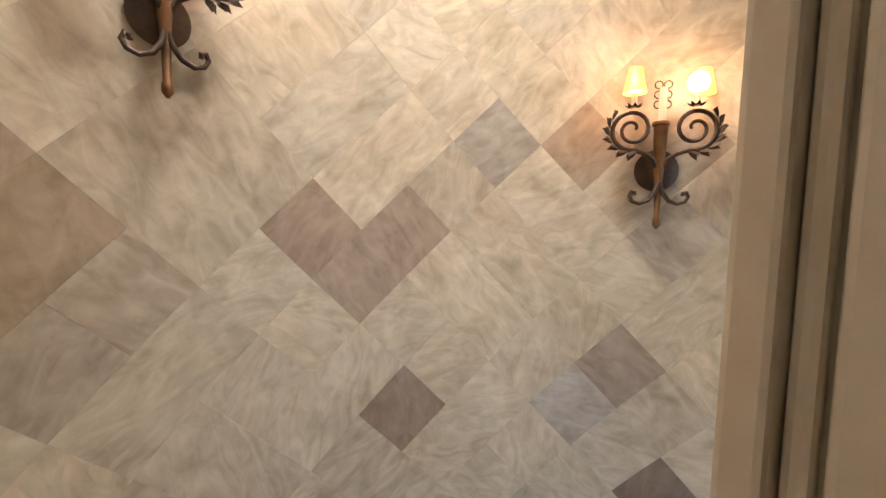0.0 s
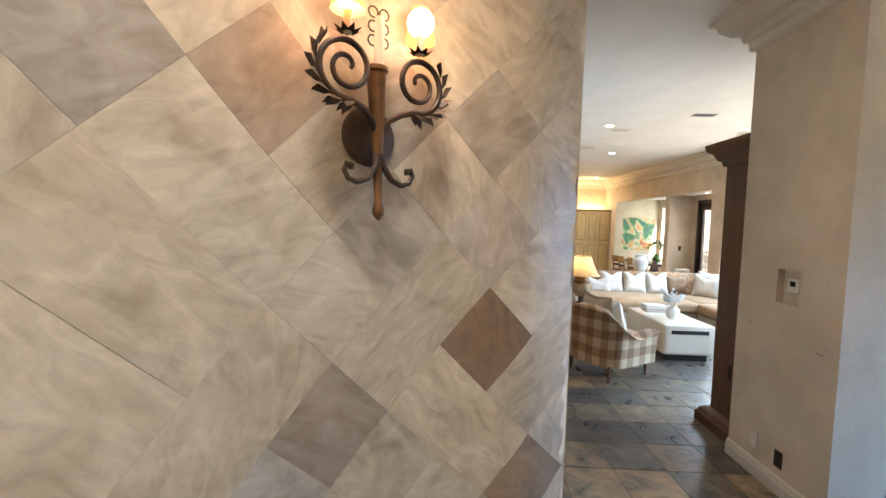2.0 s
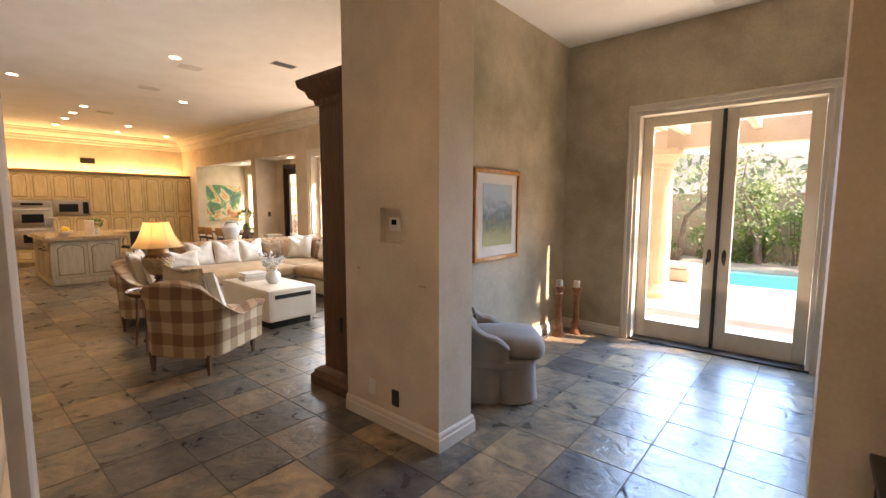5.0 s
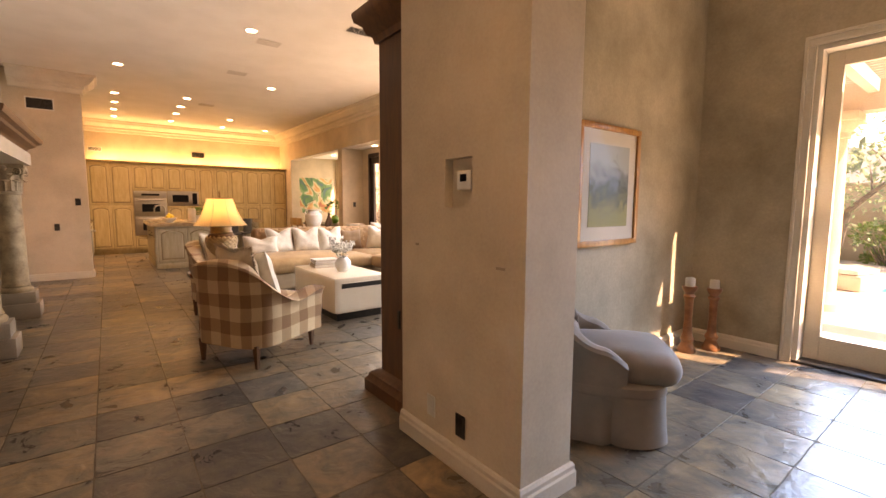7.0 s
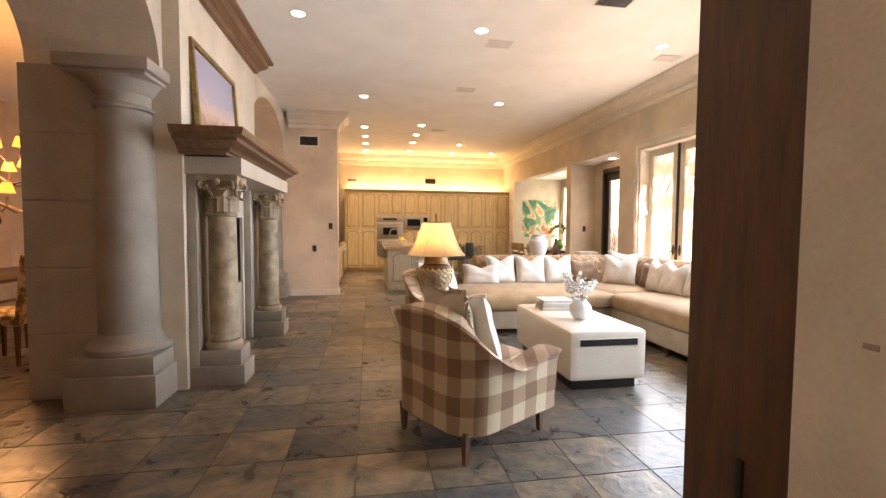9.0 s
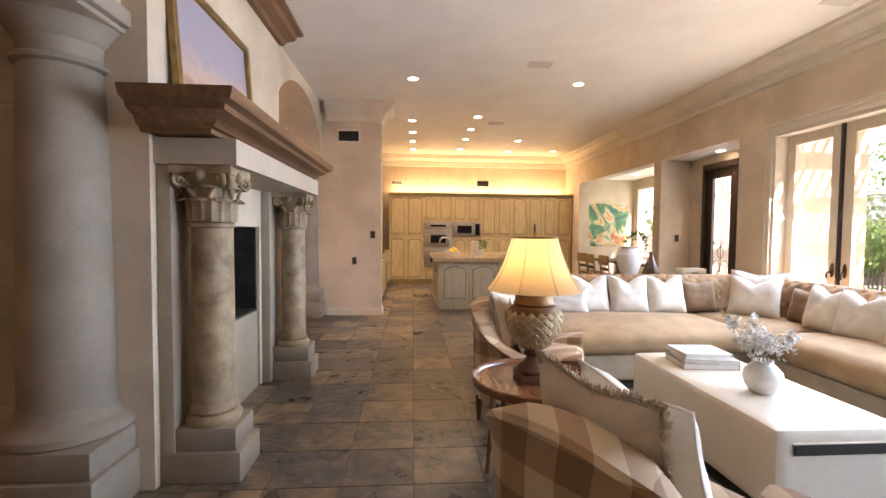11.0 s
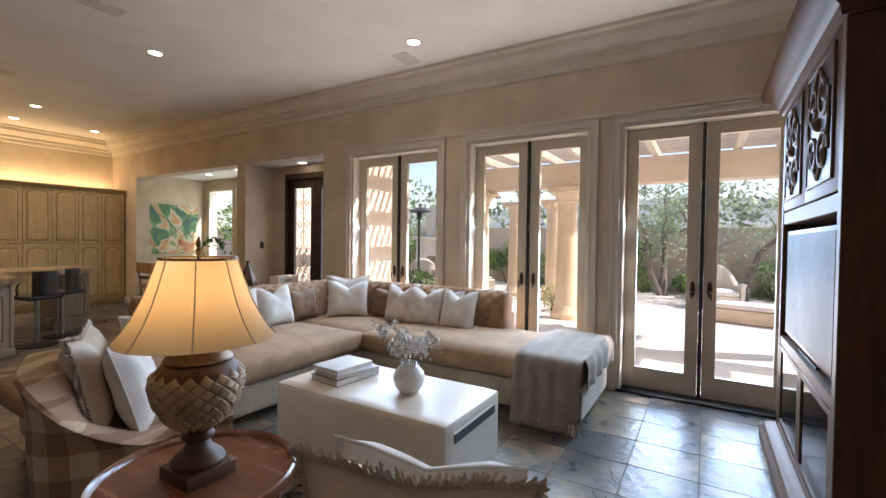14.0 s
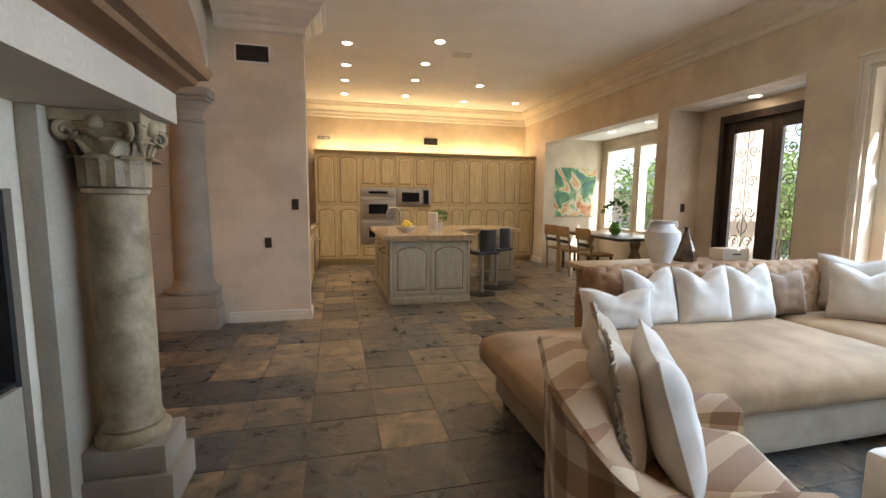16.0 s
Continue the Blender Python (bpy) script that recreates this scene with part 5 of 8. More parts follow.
part("control_panel", boxes((-0.025, -0.355, 1.0, -0.001, 0.355, 1.15), bevel=0.004), STEEL, ov)
part("display", boxes((-0.028, -0.20, 1.045, -0.0245, 0.20, 1.10)), DARK_GLASS, ov, "dark display")
mw = thing("microwave", (XF - 0.03, -2.21, 1.25), "built-in stainless steel microwave", "microwave")
part("case", boxes((0, -0.375, 0, 0.03, 0.375, 0.40), bevel=0.004), STEEL, mw)
part("oven_door", boxes((-0.02, -0.20, 0.05, -0.001, 0.33, 0.35), bevel=0.004), STEEL, mw)
part("window", boxes((-0.024, -0.12, 0.10, -0.0195, 0.26, 0.30)), DARK_GLASS, mw, "dark window")
part("control_panel", boxes((-0.02, -0.33, 0.05, -0.001, -0.215, 0.35)), DARK_GLASS, mw, "dark control panel")

# cove light above the cabinets
area_lamp("cove_light", (16.28, -2.6, 2.40), (0.25, 0, 1), 4.7, 0.08, 15, (1.0, 0.70, 0.34))
cove = thing("cove_light_strip", (16.30, -2.6, 2.36), "row of small lamps hidden on the cabinet tops", "light strip")
part("rail", boxes((-0.03, -2.3, -0.02, 0.03, 2.3, 0.015)), PLASTIC_WHITE, cove)

# north run with range and counter
for k in range(6):
    a = 12.10 + k * 0.62
    if k == 3:
        continue
    unit = thing("base_cabinet", (a, -0.19, 0), "glazed maple base cabinet", "cabinet", "kitchen base cabinets")
    part("body", boxes((0.001, 0.0, 0.10, 0.619, 0.63, 0.87)), CABINET, unit)
    part("toe_kick", boxes((0.001, 0.06, 0, 0.619, 0.63, 0.0995)), CABINET, unit)
    put_door(unit, CABINET, pose(0.62, 0, 0.12, 0, 0, 90) @ pose(0, 0, 0, 0, 0, 0), 0.62, 0.73)
    if k in (0, 1, 4, 5):
        up = thing("wall_cabinet", (a, 0.08, 1.45), "glazed maple wall cabinet", "cabinet", "kitchen wall cabinets")
        part("body", boxes((0.001, 0, 0, 0.619, 0.368, 0.92)), CABINET, up)
        put_door(up, CABINET, pose(0.62, 0, 0.02, 0, 0, 90), 0.62, 0.88)
rg = thing("range_cooker", (13.96, -0.20, 0), "stainless steel range cooker with dark grates", "cooker")
part("body", boxes((0.005, 0, 0.08, 0.615, 0.64, 0.90), bevel=0.005), STEEL, rg)
part("oven_door", boxes((0.03, -0.03, 0.18, 0.59, -0.001, 0.72), bevel=0.005), STEEL, rg)
part("handle", tube([(0.06, -0.03, 0.70), (0.06, -0.08, 0.70), (0.56, -0.08, 0.70), (0.56, -0.03, 0.70)], 0.012, 8), STEEL, rg)
part("grate", boxes((0.03, 0.05, 0.901, 0.59, 0.07, 0.935), (0.03, 0.30, 0.901, 0.59, 0.32, 0.935), (0.03, 0.56, 0.901, 0.59, 0.58, 0.935), (0.14, 0.05, 0.936, 0.16, 0.58, 0.95), (0.45, 0.05, 0.936, 0.47, 0.58, 0.95)), BLACK, rg, "black iron grates")
part("foot", boxes((0.05, 0.05, 0, 0.57, 0.6, 0.079)), BLACK, rg)
wt = thing("worktop", (12.1, -0.2, 0.87), "polished gold granite worktop", "worktop")
part("slab", boxes((0.0, -0.03, 0.001, 1.855, 0.645, 0.04), (2.485, -0.03, 0.001, 3.72, 0.645, 0.04), bevel=0.006), GRANITE, wt)

# island
isl = thing("kitchen_island", (12.17, -2.34, 0), "grey-green glazed kitchen island with arched panels", "kitchen island")
part("body", boxes((0.02, 0.0, 0.10, 2.1, 1.086, 0.855)), ISLAND, isl)
part("plinth", boxes((-0.005, -0.02, 0, 2.12, 1.10, 0.10), bevel=0.006), ISLAND, isl)
for y in (0.03, 0.545):
    put_door(isl, ISLAND, pose(0.02, y, 0.13), 0.51, 0.70, "end_panel", 0.07)
part("corner_post", boxes((-0.005, -0.008, 0.10, 0.05, 0.03, 0.855), bevel=0.004), ISLAND, isl)
part("corner_post", boxes((-0.005, 1.056, 0.10, 0.05, 1.094, 0.855), bevel=0.004), ISLAND, isl)
for k in range(3):
    d = part("drawer_front", boxes((0.12 + k * 0.64, 1.087, 0.62, 0.70 + k * 0.64, 1.105, 0.83), bevel=0.004), ISLAND, isl)
    part("knob", lathe([(0.004, 0), (0.006, 0.012), (0.014, 0.02), (0.012, 0.028), (0.001, 0.03)], 10, m=pose(0.41 + k * 0.64, 1.105, 0.725, -90)), IRON, d)
    d = part("side_door", boxes((0.12 + k * 0.64, 1.087, 0.13, 0.70 + k * 0.64, 1.105, 0.60), bevel=0.004), ISLAND, isl)
part("towel_bar", tube([(0.35, 1.10, 0.66), (0.35, 1.15, 0.66), (0.85, 1.15, 0.66), (0.85, 1.10, 0.66)], 0.008, 8), IRON, isl)
part("wing_cabinet", boxes((1.35, -1.22, 0.10, 2.05, -0.80, 0.855), (1.35, -1.24, 0, 2.05, -0.78, 0.10)), ISLAND, isl)
put_door(isl, ISLAND, pose(1.35, -1.21, 0.13), 0.40, 0.70, "end_panel", 0.06)
part("countertop", slab([(-0.07, -0.09), (1.0, -0.09), (1.12, -1.0), (1.25, -1.30), (2.15, -1.30), (2.20, -0.09), (2.20, 1.17), (-0.07, 1.17)], 0.857, 0.925), GRANITE, isl, "gold granite top")


def bar_stool(m):
    st = thing("bar_stool", m, "black metal bar stool with a low curved back", "stool", "island stools")
    part("base", lathe([(0.21, 0), (0.21, 0.012), (0.03, 0.03)], 28), BLACK, st)
    part("post", tube([(0, 0, 0.03), (0, 0, 0.60)], 0.028, 12), STEEL, st)
    part("seat", soft_block(0.40, 0.38, 0.06, 0.025, 6, 0.01, m=pose(0, 0, 0.60)), BLACK, st, "black padded seat")
    bm = bmesh.new()
    n = 14
    lo, hi = [], []
    for i in range(n + 1):
        a = math.pi * (0.26 + 0.48 * i / n)
        for r, tgt in ((0.20, lo), (0.212, hi)):
            tgt.append([bm.verts.new((r * math.cos(a), -r * math.sin(a), z)) for z in (0.66, 0.97)])
    for i in range(n):
        bm.faces.new((lo[i][0], lo[i + 1][0], lo[i + 1][1], lo[i][1]))
        bm.faces.new((hi[i][0], hi[i][1], hi[i + 1][1], hi[i + 1][0]))
        bm.faces.new((lo[i][1], lo[i + 1][1], hi[i + 1][1], hi[i][1]))
        bm.faces.new((lo[i][0], hi[i][0], hi[i + 1][0], lo[i + 1][0]))
    part("backrest", bm, BLACK, st)
    for s in (-1, 1):
        part("arm_loop", tube([(s * 0.17, 0.05, 0.62), (s * 0.21, 0.02, 0.75), (s * 0.19, -0.06, 0.90)], 0.010, 6), BLACK, st)
    part("footrest", tube([(0.14 * math.cos(a / 10 * math.pi), 0.14 * math.sin(a / 10 * math.pi) + 0.03, 0.25) for a in range(11)], 0.009, 6), STEEL, st)
    return st


s0 = bar_stool(pose(12.62, -2.68, 0, 0, 0, -75))
copy_thing(s0, pose(13.02, -3.06, 0, 0, 0, -55))

bowl = thing("fruit_bowl", (12.72, -1.55, 0.925), "white bowl of lemons on the island", "bowl")
part("dish", lathe([(0.05, 0), (0.06, 0.01), (0.12, 0.05), (0.145, 0.09), (0.138, 0.09), (0.11, 0.05), (0.04, 0.015)], 28), CERAMIC, bowl)
LEMON = surf("lemon_skin", (0.62, 0.42, 0.03), (0.72, 0.52, 0.06), 20, 0.5, 0.03, 200)
for k, (x, y, z) in enumerate(((0.05, 0.02, 0.10), (-0.05, 0.03, 0.10), (0.0, -0.05, 0.10), (0.0, 0.0, 0.14), (0.06, -0.05, 0.12))):
    lem = bmesh.new()
    bmesh.ops.create_icosphere(lem, subdivisions=2, radius=0.04, matrix=pose(x, y, z, 20 * k, 30, 50 * k) @ Matrix.Diagonal((1.25, 1, 1, 1)))
    part("lemon", lem, LEMON, bowl, "yellow lemon")
tap = thing("kitchen_tap", (13.1, -1.52, 0.925), "tall brushed steel gooseneck tap", "tap")
part("spout", tube([(0, 0, 0), (0, 0, 0.26)] + [(-0.0, 0.10 - 0.10 * math.cos(math.pi * i / 8), 0.26 + 0.09 * math.sin(math.pi * i / 8)) for i in range(1, 9)] + [(0, 0.20, 0.20)], 0.014, 10), STEEL, tap)
part("lever", tube([(0, 0, 0.08), (-0.06, 0, 0.11)], 0.008, 6), STEEL, tap)
LEAF = surf("house_plant_leaf", (0.05, 0.13, 0.02), (0.12, 0.24, 0.05), 12, 0.45, 0.02, 80)


def leaf_spray(bm, at, n, r, size, rnd, squash=0.8, up=0.3):
    for _ in range(n):
        d = Vector((rnd.gauss(0, 1), rnd.gauss(0, 1), rnd.gauss(0, 1) + up)).normalized()
        p = Vector(at) + Vector((d.x, d.y, d.z * squash)) * r * rnd.uniform(0.35, 1.0) ** 0.6
        t = (d + Vector((rnd.gauss(0, 0.6), rnd.gauss(0, 0.6), rnd.gauss(0, 0.6)))).normalized()
        s = t.orthogonal().normalized()
        s = Matrix.Rotation(rnd.uniform(0, 6.28), 3, t) @ s
        k = size * rnd.uniform(0.6, 1.3)
        bend = s.cross(t) * k * 0.15
        v = [bm.verts.new(p), bm.verts.new(p + t * k * 0.5 + s * k * 0.28), bm.verts.new(p + t * k + bend), bm.verts.new(p + t * k * 0.5 - s * k * 0.28)]
        bm.faces.new(v)


pot = thing("potted_plant", (13.25, -2.16, 0.925), "small green plant in a white pot on the island", "plant")
part("pot", lathe([(0.05, 0), (0.07, 0.12), (0.064, 0.12), (0.045, 0.01)], 20), CERAMIC, pot)
bm = bmesh.new()
leaf_spray(bm, (0, 0, 0.19), 130, 0.12, 0.06, random.Random(3))
part("leaves", bm, LEAF, pot, "small green leaves")
roll = thing("paper_towel", (13.05, -2.02, 0.925), "white paper towel roll standing on the island", "paper towel")
part("roll", lathe([(0.075, 0), (0.08, 0.01), (0.08, 0.27), (0.07, 0.28), (0.02, 0.28)], 24), LINEN, roll)

# ---- foyer and hall ----
RC, RR = Vector((0.45, -0.10)), 1.13


def on_round(theta, z, out=0.0):
    a = radians(theta)
    out -= 0.087 * max(0.0, (20 - theta) / 10.5) ** 1.5
    return Vector((RC.x + (RR - out) * math.cos(a), RC.y + (RR - out) * math.sin(a), z))


FLAME = glow("lit_bulb", (1.0, 0.84, 0.55), 5.0)
AMBER_SHADE = glow("lit_amber_shade", (1.0, 0.36, 0.06), 0.55)


def acanthus(bm, base, along, side, out, n=7, size=0.05):
    for i in range(n):
        for s in (-1, 1):
            p = base + along * (i / n) * 0.16
            tip = p + side * s * size * (1 - 0.4 * i / n) + along * 0.03 + out * 0.01
            v = [bm.verts.new(p), bm.verts.new(p + along * 0.03), bm.verts.new(tip), bm.verts.new(p.lerp(tip, 0.5) - along * 0.012)]
            bm.faces.new((v[0], v[3], v[2], v[1]))


def wall_sconce(m, lit=True):
    """Local axes: x along the wall, -y out from it, z up; origin on the wall at the back plate's middle."""
    sc = thing("wall_sconce", m, "wrought iron two-arm wall sconce with scrolls and lit amber lamps", "wall lamp", "foyer sconces")
    part("back_plate", lathe([(0.076, 0), (0.08, 0.008), (0.066, 0.018), (0.02, 0.024)], 28, m=pose(0, 0, 0, 90)), IRON, sc)
    part("torch", lathe([(0.004, -0.225), (0.015, -0.21), (0.015, -0.19), (0.010, -0.18), (0.014, -0.05), (0.018, 0.0), (0.026, 0.16), (0.032, 0.165), (0.032, 0.175), (0.016, 0.178)], 16, m=pose(0, -0.055, 0, -4)), surf("gilt_bronze", (0.10, 0.045, 0.015), (0.19, 0.09, 0.03), 10, 0.4, 0.05, 100, metal=0.5), sc, "tapered bronze torch")
    part("candle", lathe([(0.014, 0.178), (0.013, 0.30)], 12, m=pose(0, -0.055, 0)), OATMEAL, sc)
    for s in (-1, 1):
        pts = [(s * 0.004, -0.055, -0.005), (s * 0.025, -0.068, 0.035), (s * 0.055, -0.08, 0.055)]
        for k in range(43):
            a, r = radians(-100 + 640 * k / 42), 0.068 * (1 - k / 42) ** 0.75 + 0.010
            pts.append((s * (0.105 + r * math.cos(a)), -0.09, 0.142 + r * math.sin(a)))
        part("arm", tube(pts, [0.0085] * 8 + [0.0085 - 0.003 * k / 42 for k in range(len(pts) - 8)], 8), IRON, sc)
        lv = bmesh.new()
        for k in range(7):
            a = radians(-95 + 22 * k)
            d = Vector((s * math.cos(a), 0, math.sin(a)))
            q = Vector((s * 0.105, -0.09, 0.142)) + d * 0.076
            along = Vector((-s * math.sin(a), 0, math.cos(a)))
            size = 0.040 * (1 - 0.07 * k)
            for turn in (-0.9, 0.0, 0.9):
                out = (d * math.cos(turn) + Vector((0, -1, 0)) * math.sin(turn)).normalized()
                v = [lv.verts.new(q - along * 0.016), lv.verts.new(q + out * size * 0.55 - along * 0.004), lv.verts.new(q + out * size + along * 0.022), lv.verts.new(q + out * size * 0.35 + along * 0.020)]
                lv.faces.new(v)
        part("leaf", lv, IRON, sc)
        cup = bmesh.new()
        for k in range(8):
            a = math.pi / 4 * k
            d = Vector((math.cos(a), math.sin(a), 0))
            q = Vector((s * 0.105, -0.09, 0.222))
            v = [cup.verts.new(q), cup.verts.new(q + d * 0.018 + Vector((-d.y, d.x, 0)) * 0.01), cup.verts.new(q + d * 0.036 + Vector((0, 0, 0.012))), cup.verts.new(q + d * 0.018 - Vector((-d.y, d.x, 0)) * 0.01)]
            cup.faces.new(v)
        part("drip_cup", cup, IRON, sc)
        part("socket", lathe([(0.011, 0.222), (0.011, 0.275)], 12, m=pose(s * 0.105, -0.09, 0)), OATMEAL, sc)
        if s < 0:
            part("shade", lathe([(0.042, 0.275), (0.024, 0.365)], 24, m=pose(s * 0.105, -0.09, 0), cap=False), AMBER_SHADE, sc, "small lit amber shade")
        else:
            part("shade", lathe([(0.042, 0.275), (0.024, 0.365)], 24, m=pose(s * 0.135, -0.045, 0), cap=False), AMBER_SHADE, sc, "small lit amber shade")
        gl = bmesh.new()
        bmesh.ops.create_icosphere(gl, subdivisions=3, radius=0.028 if s < 0 else 0.036, matrix=Matrix.Translation((s * 0.105, -0.09, 0.305)))
        part("lamp_bulb", gl, FLAME, sc, "glowing bulb")
        tl = bmesh.new()
        tube([(0, -0.06, -0.04), (s * 0.012, -0.07, -0.085), (s * 0.035, -0.075, -0.118), (s * 0.065, -0.075, -0.130), (s * 0.090, -0.075, -0.122), (s * 0.101, -0.075, -0.102), (s * 0.094, -0.075, -0.086), (s * 0.082, -0.075, -0.090), (s * 0.082, -0.075, -0.100)], [0.010, 0.009, 0.008, 0.0075, 0.007, 0.007, 0.008, 0.009, 0.007], 8, tl)
        part("tail_scroll", tl, IRON, sc)
    lat = bmesh.new()
    for k in range(3):
        for s in (-1, 1):
            tube([(s * 0.016 + 0.014 * math.cos(t * 0.7), -0.05, 0.24 + 0.036 * k + 0.014 * math.sin(t * 0.7)) for t in range(10)], 0.0025, 5, lat)
    part("scroll_screen", lat, IRON, sc)
    return sc


for theta, z in ((39.0, 1.935), (102.0, 2.155)):
    wall_sconce(Matrix.Translation(on_round(theta, z, 0.004)) @ pose(0, 0, 0, 0, 0, theta - 90) @ Matrix.Scale(0.70, 4))
    for s in (-1, 1):
        d = Matrix.Rotation(radians(theta - 90), 3, "Z") @ Vector((s * 0.078, -0.085, 0.225))
        bulb("sconce_bulb", on_round(theta, z, 0.004) + d, 0.30, (1.0, 0.60, 0.30), 0.03)

# casing of the foyer opening
structure("trim_foyer", boxes((0.302, 0.019, 0, 0.425, 0.026, H), (0.426, -0.05, 0, 0.45, 0.05, H), (0.275, -0.30, 0, 0.299, 0.0185, H), (0.262, 0.009, 0, 0.2745, 0.019, H), (0.268, 0.003, 0, 0.2745, 0.0085, H), (0.266, -0.12, 0, 0.2745, 0.001, H), bevel=0.002), TRIM, "cream moulded casing of the foyer opening")

# framed print
OAK = surf("honey_oak", (0.38, 0.15, 0.03), (0.56, 0.26, 0.07), 5, 0.35, 0.03, 50, stretch=(6, 1, 1), coat=0.3)
ART_2 = landscape_paint("muted_print", (0.34, 0.38, 0.36), (0.035, 0.06, 0.035), (0.26, 0.26, 0.08), 9.0, 0.1, 0.8)
framed("framed_print", pose(3.728, -3.505, 1.012, 0, 0, -90), 0.80, 0.885, 0.042, 0.035, OAK, ART_2, "honey oak framed landscape print in a cream mount", 0.10, True)

# tub chair
def tub_top(a):
    """Height of the wrap's rim, from the middle of the back (0) to the front of an arm (1)."""
    return 0.53 + 0.32 / (1 + math.exp((a - 0.50) * 10)) - 0.06 * max(0.0, a - 0.85) / 0.15


def tub_plan(s, w, d):
    """A rounded U in plan, open towards +y: a half circle behind, straight arms before."""
    arc = math.pi / 2 * w
    k = abs(s) * (arc + d)
    sg = 1 if s >= 0 else -1
    if k < arc:
        a = k / w
        return Vector((sg * w * math.sin(a), -w * math.cos(a))), Vector((sg * math.sin(a), -math.cos(a)))
    return Vector((sg * w, k - arc)), Vector((sg, 0.0))


def tub_wrap():
    bm = bmesh.new()
    rings, n, thick = [], 60, 0.10
    for i in range(n + 1):
        s = 2 * i / n - 1
        p, out = tub_plan(s, 0.35, 0.14)
        hh = tub_top(abs(s)) - 0.26
        end = 0.03 * max(0.0, abs(s) - 0.94) / 0.06
        ring = []
        for o, z in ((0.0, 0.0), (0.004, 0.3), (0.010, 0.6), (0.026, 0.82), (0.032, 0.92), (0.018, 0.985), (-0.02, 1.0), (-0.065, 0.985), (-0.095, 0.93), (-0.105, 0.84), (-thick, 0.6), (-thick, 0.0)):
            q = p + out * (o - (end if o > -0.05 else -end))
            ring.append(bm.verts.new((q.x, q.y, 0.26 + z * hh - end * 0.5)))
        rings.append(ring)
    for a, b in zip(rings, rings[1:]):
        for k in range(len(a)):
            j = (k + 1) % len(a)
            bm.faces.new((a[k], b[k], b[j], a[j]))
    bm.faces.new(rings[0])
    bm.faces.new(list(reversed(rings[-1])))
    bmesh.ops.recalc_face_normals(bm, faces=bm.faces)
    return bm


def tub_tufts():
    """The deep-buttoned lining of the back."""
    bm = bmesh.new()
    nu, nv, pitch = 70, 18, 0.135
    grid = []
    for i in range(nu + 1):
        s = (2 * i / nu - 1) * 0.62
        p, out = tub_plan(s, 0.35, 0.14)
        top = tub_top(abs(s)) - 0.015
        row = []
        for j in range(nv + 1):
            t = j / nv
            z = 0.42 + (top - 0.42) * t
            u, v = s * 0.80, z - 0.42
            a, b = (u + v) / pitch, (u - v) / pitch
            crease = max(abs(math.cos(math.pi * a)), abs(math.cos(math.pi * b))) ** 8
            dot = (abs(math.cos(math.pi * a)) * abs(math.cos(math.pi * b))) ** 5
            edge = min(1.0, (1 - t) / 0.18) * min(1.0, (0.62 - abs(s)) / 0.06)
            puff = (0.050 - 0.024 * crease - 0.030 * dot) * edge
            q = p - out * (0.092 + puff - 0.03 * (t > 0.93))
            row.append(bm.verts.new((q.x, q.y, z)))
        grid.append(row)
    for a, b in zip(grid, grid[1:]):
        for k in range(nv):
            bm.faces.new((a[k], a[k + 1], b[k + 1], b[k]))
    return bm


def tub_skirt(n=96):
    """A gathered skirt to the floor, with an open pleat at each front corner."""
    bm = bmesh.new()
    rings = []
    for i in range(n):
        a = 2 * math.pi * i / n
        cx, cy = math.sin(a), -math.cos(a)
        k = (abs(cx) ** 4 + abs(cy) ** 4) ** (-1 / 4) if cy > 0 else 1.0
        pleat = 0.035 * math.exp(-((abs(math.degrees(a) - 180) - 80) / 2.6) ** 2)
        ring = []
        for z, o in ((0.345, -0.20), (0.345, -0.014), (0.335, 0.002), (0.30, 0.004), (0.285, 0.004), (0.28, 0.0), (0.20, 0.004), (0.10, 0.009), (0.012, 0.016), (0.012, -0.02)):
            r = 0.352 + o + 0.004 * math.sin(a * 13) * max(0.0, 0.30 - z) / 0.3 - (pleat if z < 0.27 else 0)
            ring.append(bm.verts.new((r * k * cx, r * k * cy * (1.0 if cy < 0 else 1.06), z)))
        rings.append(ring)
    for i in range(n):
        a, b = rings[i], rings[(i + 1) % n]
        for k in range(len(a) - 1):
            bm.faces.new((a[k], b[k], b[k + 1], a[k + 1]))
    bmesh.ops.recalc_face_normals(bm, faces=bm.faces)
    return bm


sl = thing("tub_chair", pose(3.36, -2.86, 0, 0, 0, 128), "greige velvet tub chair with deep-buttoned back and skirt", "armchair")
part("frame", tub_wrap(), SLIPPER, sl)
part("backrest", tub_tufts(), SLIPPER, sl, "deep-buttoned lining of the back")
seat = soft_block(0.54, 0.58, 0.17, 0.08, 14, 0.03, m=pose(0, 0.11, 0.32))
for v in seat.verts:
    if v.co.y > 0.10:
        v.co.x *= 1 + 0.15 * min(1.0, (v.co.y - 0.10) / 0.06) * (1 - max(0.0, v.co.y - 0.22) * 2.6)
    v.co.y += 0.05 * max(0.0, v.co.y) * (1 - (v.co.x / 0.36) ** 2) / 0.36
part("seat", seat, SLIPPER, sl, "plump seat cushion with a bowed front")
part("base", lathe([(0.33, 0.10), (0.335, 0.335), (0.30, 0.345)], 40), SLIPPER, sl)
part("skirt", tub_skirt(), SLIPPER, sl, "gathered skirt with open pleats")

# candle stands
COPPER_WOOD = surf("red_brown_turned_wood", (0.20, 0.075, 0.03), (0.34, 0.15, 0.07), 7, 0.35, 0.03, 60)


